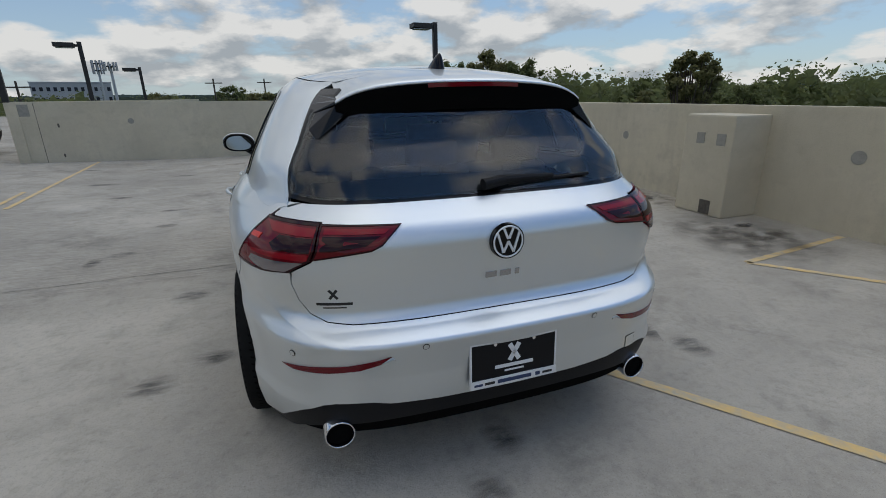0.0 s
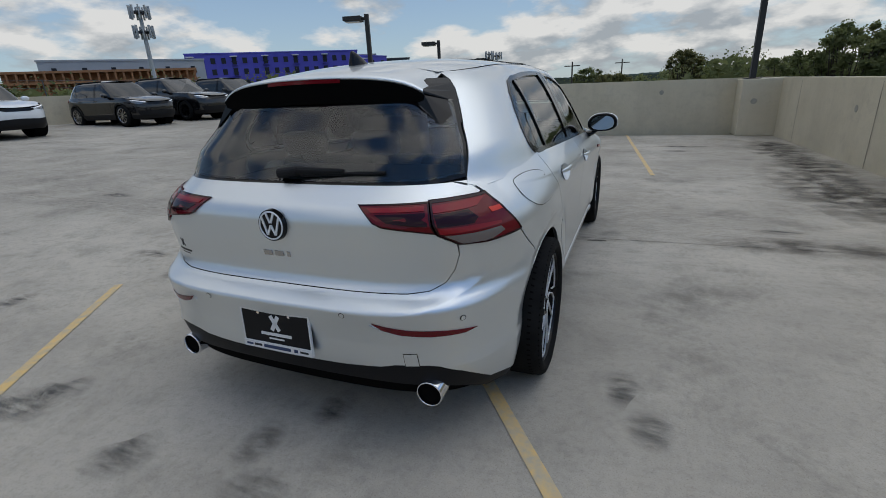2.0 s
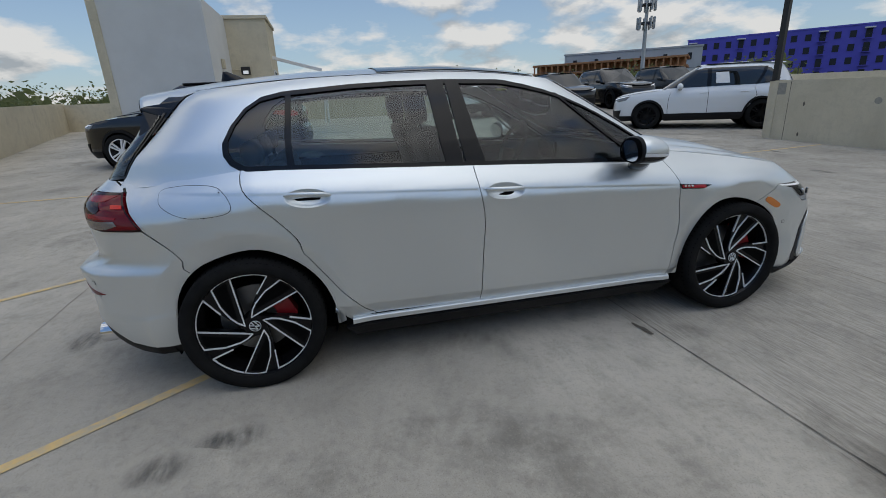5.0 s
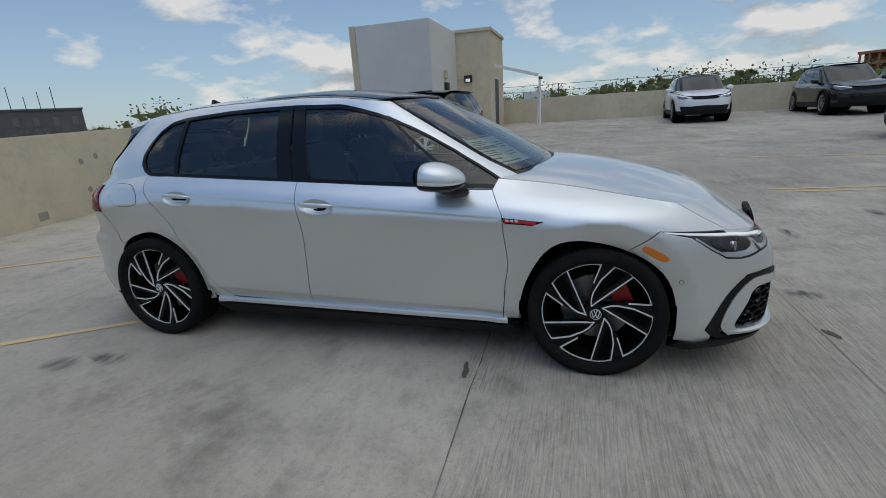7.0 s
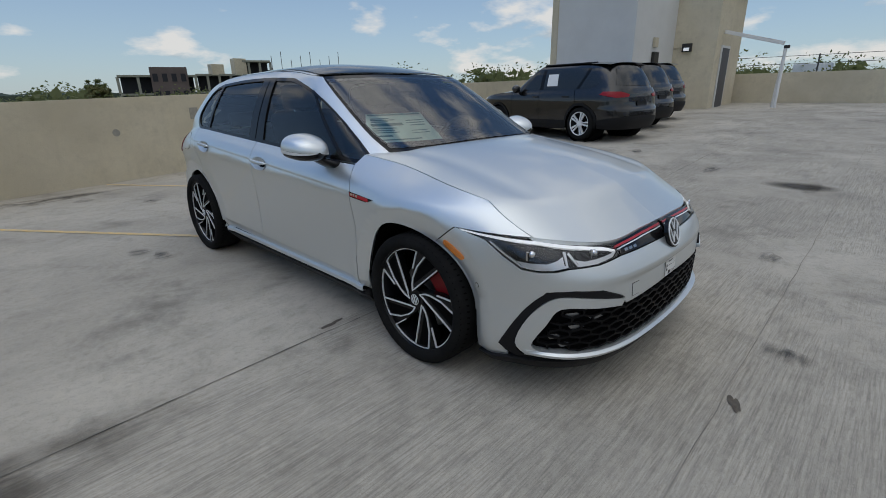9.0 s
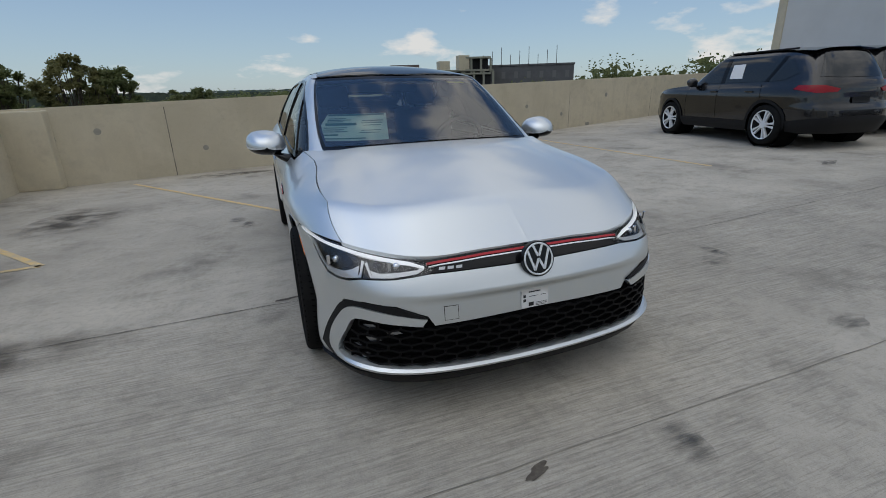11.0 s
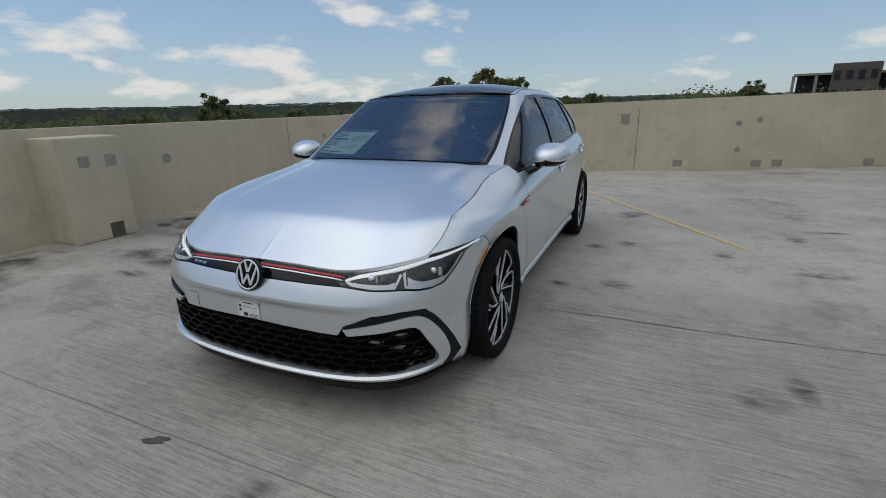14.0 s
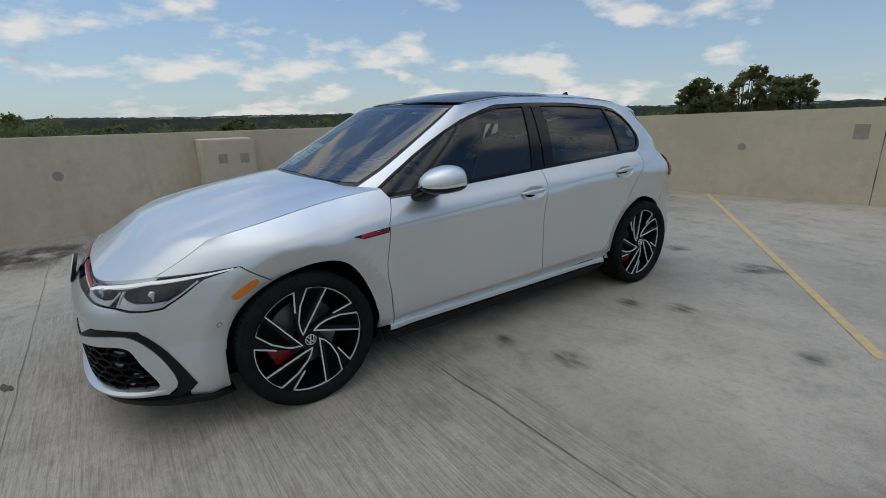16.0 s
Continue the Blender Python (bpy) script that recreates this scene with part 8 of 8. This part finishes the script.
# woods: lower canopy all round, then far ridges
rnd = random.Random(77)
bm = []
for i in range(1550):
    a = rnd.uniform(0, 6.283) if i < 1300 else rnd.uniform(-2.25, -1.15)
    d = 42 + 260 * rnd.random() ** 1.5
    x, y = d * math.sin(a), d * math.cos(a)
    if -75 < x < -30 and 40 < y < 100:
        continue
    if -75 < x < -15 and -112 < y < -75:
        continue
    right_side = x > 10
    top = rnd.uniform(-4.5, -0.6) if right_side and y < 10 else rnd.uniform(-2.0, 1.9)
    if x < -28 and abs(y - 3) < 36:
        top = rnd.uniform(1.2, 3.4)
    if x > 8 and y > 12:
        top = rnd.uniform(0.2, 3.2)
    top += min(4.0, d * 0.008)
    w = rnd.uniform(2.2, 4.5)
    near = d < 110
    heart = (x, y, top - w * 0.62)
    leaves(bm, rnd, heart, (w * 0.85, w * 0.85, w * 0.52), 70 if near else 26, 0.55 if near else 1.1, False)
    leaves(bm, rnd, (x, y, top - w * 0.55), (w, w, w * 0.68), 300 if near else 80, 0.15 if near else 0.34, False)
woods = new("woods", bpy.data.meshes.new("woods"))
finish(woods, foliage(bm), M_LEAF, False)
tagged(woods, "dark green broadleaf woods round the car park", "woods", kind="stuff")
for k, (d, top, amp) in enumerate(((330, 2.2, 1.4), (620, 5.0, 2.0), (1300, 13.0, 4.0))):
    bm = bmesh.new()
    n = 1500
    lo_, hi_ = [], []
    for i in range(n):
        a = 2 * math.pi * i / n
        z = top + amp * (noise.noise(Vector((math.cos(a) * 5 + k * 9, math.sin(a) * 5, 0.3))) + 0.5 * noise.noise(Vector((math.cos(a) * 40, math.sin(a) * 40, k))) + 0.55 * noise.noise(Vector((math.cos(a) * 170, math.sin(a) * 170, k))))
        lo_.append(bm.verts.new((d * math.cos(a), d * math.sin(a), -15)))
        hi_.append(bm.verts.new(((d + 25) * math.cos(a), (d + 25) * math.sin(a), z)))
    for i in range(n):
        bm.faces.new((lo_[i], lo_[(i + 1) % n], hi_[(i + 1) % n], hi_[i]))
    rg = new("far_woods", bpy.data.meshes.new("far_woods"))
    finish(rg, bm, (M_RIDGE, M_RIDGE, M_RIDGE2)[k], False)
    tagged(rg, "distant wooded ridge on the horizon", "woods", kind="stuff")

# ---- buildings beyond ----
def block(name, label, a, b, depth, z0, z1, wall_m, cols, rows, win_m, floor_h=3.1, win=(0.85, 1.45), balcony=(), cap=True, frame_m=None):
    """A building whose front runs from a to b; windows stand in rows below its top."""
    a, b = Vector((*a, 0)), Vector((*b, 0))
    d = (b - a)
    ln = d.length
    ang = math.degrees(math.atan2(d.y, d.x))
    bl = thing(name, label, "building", m=pose(a.x, a.y, 0, 0, 0, ang))
    part("wall", box(0, ln, 0, depth, z0, z1, 0.05), wall_m, bl)
    if cap:
        part("parapet", box(-0.15, ln + 0.15, -0.15, depth + 0.15, z1, z1 + 0.35), wall_m, bl)
    for r_ in range(rows):
        zc = z1 - 1.9 - floor_h * r_
        for c in range(cols):
            xc = ln * (c + 0.5) / cols
            if c in balcony:
                bo = part("balcony", box(xc - 0.95, xc + 0.95, -0.9, 0.0, zc - 1.35, zc - 1.15), wall_m, bl)
                part("opening", box(xc - 0.62, xc + 0.62, -0.06, 0.0, zc - 1.15, zc + 0.95), win_m, bo)
                part("rail", box(xc - 0.9, xc + 0.9, -0.9, -0.84, zc - 0.35, zc - 0.25), M_DARK, bo)
                if r_ == 0:
                    part("canopy", box(xc - 1.0, xc + 1.0, -1.2, 0.0, zc + 1.05, zc + 1.3), M_WHITEPOST, bo)
            else:
                wn = part("window", box(xc - win[0] / 2 - 0.1, xc + win[0] / 2 + 0.1, -0.06, 0.0, zc - win[1] / 2 - 0.1, zc + win[1] / 2 + 0.1), frame_m or wall_m, bl)
                part("pane", box(xc - win[0] / 2, xc + win[0] / 2, -0.09, -0.05, zc - win[1] / 2, zc + win[1] / 2), win_m, wn)
    return bl


block("apartment_building", "apartment block under construction wrapped in bright violet-blue sheeting", (-122.5, 105.0), (-84.0, 137.4), 26, -14, 13.7, M_BLUEWRAP, 17, 5, M_VOID, win=(1.3, 1.6), balcony=(0, 4, 7, 10, 13))
block("apartment_wing", "side of the blue-wrapped apartment block", (-84.0, 137.4), (-80.5, 150.5), 22, -14, 12.2, M_BLUEWRAP, 3, 5, M_VOID, win=(1.3, 1.6), balcony=(0,))
block("timber_building", "apartment shell with orange timber framing over violet-blue sheeting", (-89.0, 41.0), (-70.5, 61.5), 14, -14, 2.7, M_BLUEWRAP, 10, 2, M_VOID, cap=False)
tf = thing("timber_storey", "open orange-brown timber framing of the top storey", "building", m=pose(-89.0, 41.0, 0, 0, 0, math.degrees(math.atan2(20.5, 18.5))))
for z in (2.75, 4.6, 6.2):
    part("plate", box(0, 27.6, 0, 10, z, z + 0.35), M_TIMBER, tf)
for k in range(24):
    part("stud", box(0.2 + 1.17 * k, 0.45 + 1.17 * k, 0.05, 0.3, 3.1, 6.2), M_TIMBER, tf)
part("sheathing", box(0.3, 27.2, 2.0, 2.1, 3.1, 6.2), M_TIMBER, tf)
block("grey_building", "pale grey flat-roofed building behind the timber frame", (-108, 58), (-90.5, 82), 12, -14, 9.6, M_GREYB, 6, 1, M_VOID)
block("white_building", "white and grey apartment building with dark scaffold", (-95.4, 153), (-88.4, 157.5), 20, -14, 13.7, M_GREYB, 2, 5, M_VOID)
block("scaffold_building", "dark building shell behind scaffolding", (-88.4, 157.5), (-78.0, 163.6), 20, -14, 12.0, M_DARKGREY, 4, 5, M_VOID)
block("low_office", "long low grey office building far away", (-72, 183), (-52, 190), 14, -14, 6.9, M_GREYB, 12, 2, M_VOID, win=(0.9, 1.2))
block("mesh_building", "building wrapped in dark grey mesh sheeting", (-49.0, -100.2), (-66.24, -90.23), 14, -14, 6.0, M_MESHB, 7, 1, M_MESHB2, cap=True)


def frame_building(a, b, depth, z0, z1, storeys, cols, label):
    a, b = Vector((*a, 0)), Vector((*b, 0))
    d = b - a
    ln = d.length
    f_ = thing("concrete_frame", label, "building", m=pose(a.x, a.y, 0, 0, 0, math.degrees(math.atan2(d.y, d.x))))
    for k in range(storeys + 1):
        z = z1 - 3.3 * k
        part("slab", box(0, ln, 0, depth, z - 0.35, z), M_FRAMEB, f_)
        if k < storeys:
            for c in range(cols + 1):
                part("column", box(ln * c / cols - 0.22, ln * c / cols + 0.22, 0.1, 0.55, z - 3.3, z - 0.35), M_FRAMEB, f_)
            # dark sheet added for the deep shade inside the open storey
            part("shade_sheet", box(0.3, ln - 0.3, 3.0, 3.2, z - 3.3, z - 0.35), M_VOID, f_)
    return f_


def turned(x, y, deg=0.8):
    c, q = math.cos(radians(deg)), math.sin(radians(deg))
    return (x * c - y * q, x * q + y * c)


frame_building(turned(-36.0, -99.8), turned(-50.0, -94.5), 14, -14, 5.4, 4, 7, "open grey concrete building frame under construction")
frame_building(turned(-23.5, -103.5), turned(-36.0, -99.8), 14, -14, 5.2, 4, 4, "open concrete frame with brown infill under construction")
block("frame_infill", "brown clad part of the building under construction", turned(-28.5, -101.6), turned(-34.5, -99.6), 6, -14, 6.6, M_BROWNB, 4, 3, M_VOID, cap=False)
frame_building(turned(-43.5, -97.0), turned(-49.5, -94.8), 9, -14, 8.0, 1, 3, "upper open storey of the concrete frame")
for x, y, z0_, z1_ in ((-40, -98.8, 5.2, 7.2), (-44.0, -97.2, 5.2, 8.3)):
    t_ = thing("lift_shaft", "pale concrete lift head on the building frame", "building")
    x, y = turned(x, y)
    part("wall", box(x - 1.2, x + 1.2, y - 1.5, y + 0.5, z0_, z1_), M_WALL, t_)
for k in range(9):
    m_ = thing("site_pole", "thin steel site pole on a building roof", "pole", "site poles")
    x = -50.0 - 1.75 * k
    px_, py_ = turned(x, -99.4 + (-x - 50) * 0.59)
    part("post", tube((px_, py_, 5.9), (px_, py_, 8.4 + (k % 3) * 0.8), 0.06, seg=6), M_DARKGREY, m_)


def mast(x, y, z1, arrays, label):
    m_ = thing("radio_mast", label, "mast")
    part("pole", tube((x, y, -14), (x, y, z1), 0.45, 0.22, 10), M_GREYB, m_)
    for z in arrays:
        part("ring", tube((x, y, z - 0.12), (x, y, z + 0.12), 1.0, 1.0, 10), M_DARKGREY, m_)
        for k in range(9):
            a = 2 * math.pi * k / 9
            part("antenna", box(-0.14, 0.14, -0.08, 0.08, -0.8, 0.8), M_GREYB, m_).matrix_basis = pose(x + 1.15 * math.cos(a), y + 1.15 * math.sin(a), z, 0, 0, math.degrees(a))


mast(-61.5, 46.0, 13.3, (12.6, 10.2), "grey cell tower with two rings of antennas")
mast(-41.0, 141.0, 10.6, (10.0, 8.4), "distant grey cell tower")
mast(-31.0, 113.0, 8.3, (7.8,), "distant grey cell tower")
for i, (x, y, z) in enumerate(((-9, 78, 4.2), (-2, 90, 4.6), (-48, 35, 3.8), (-52, 20, 3.6), (-26, 60, 3.4), (-80, 150, 4.5))):
    u_ = thing("utility_pole", "brown wooden utility pole with cross-arm", "pole", "utility poles")
    part("post", tube((x, y, -14), (x, y, z), 0.16, 0.11, 8), M_BARK, u_)
    part("cross_arm", box(x - 1.2, x + 1.2, y - 0.06, y + 0.06, z - 0.7, z - 0.55), M_BARK, u_)

# pale roofs of a far town below the last ridge
rnd = random.Random(12)
bm = bmesh.new()
for i in range(70):
    a = radians(rnd.uniform(95, 205))
    d = rnd.uniform(1120, 1240)
    w, h = rnd.uniform(8, 34), rnd.uniform(1.6, 3.4)
    z = rnd.uniform(5.0, 9.0)
    bmesh.ops.create_cube(bm, size=1, matrix=Matrix.LocRotScale((d * math.sin(a), d * math.cos(a), z), Euler((0, 0, -a)), (w, 10, h)))
town = new("far_town", bpy.data.meshes.new("far_town"))
finish(town, bm, M_GREYB, False)
tagged(town, "pale low buildings of a distant town among trees", "town", kind="stuff")

sign = thing("billboard", "white roadside billboard with a blue picture panel", "sign", m=pose(-45.2, -3.3, 0, 0, 0, -86))
part("panel", box(-1.25, 1.25, -0.08, 0.08, 1.55, 2.75, 0.02), M_WHITEPOST, sign)
part("picture", box(-0.1, 1.1, -0.10, -0.075, 1.68, 2.50), M_BLUEWRAP, sign)
part("printed_bar", box(-1.1, -0.2, -0.10, -0.075, 2.15, 2.30), M_INK, sign)
for x in (-0.8, 0.8):
    part("post", tube((x, 0.1, -14), (x, 0.1, 1.6), 0.08, seg=8), M_DARKGREY, sign)
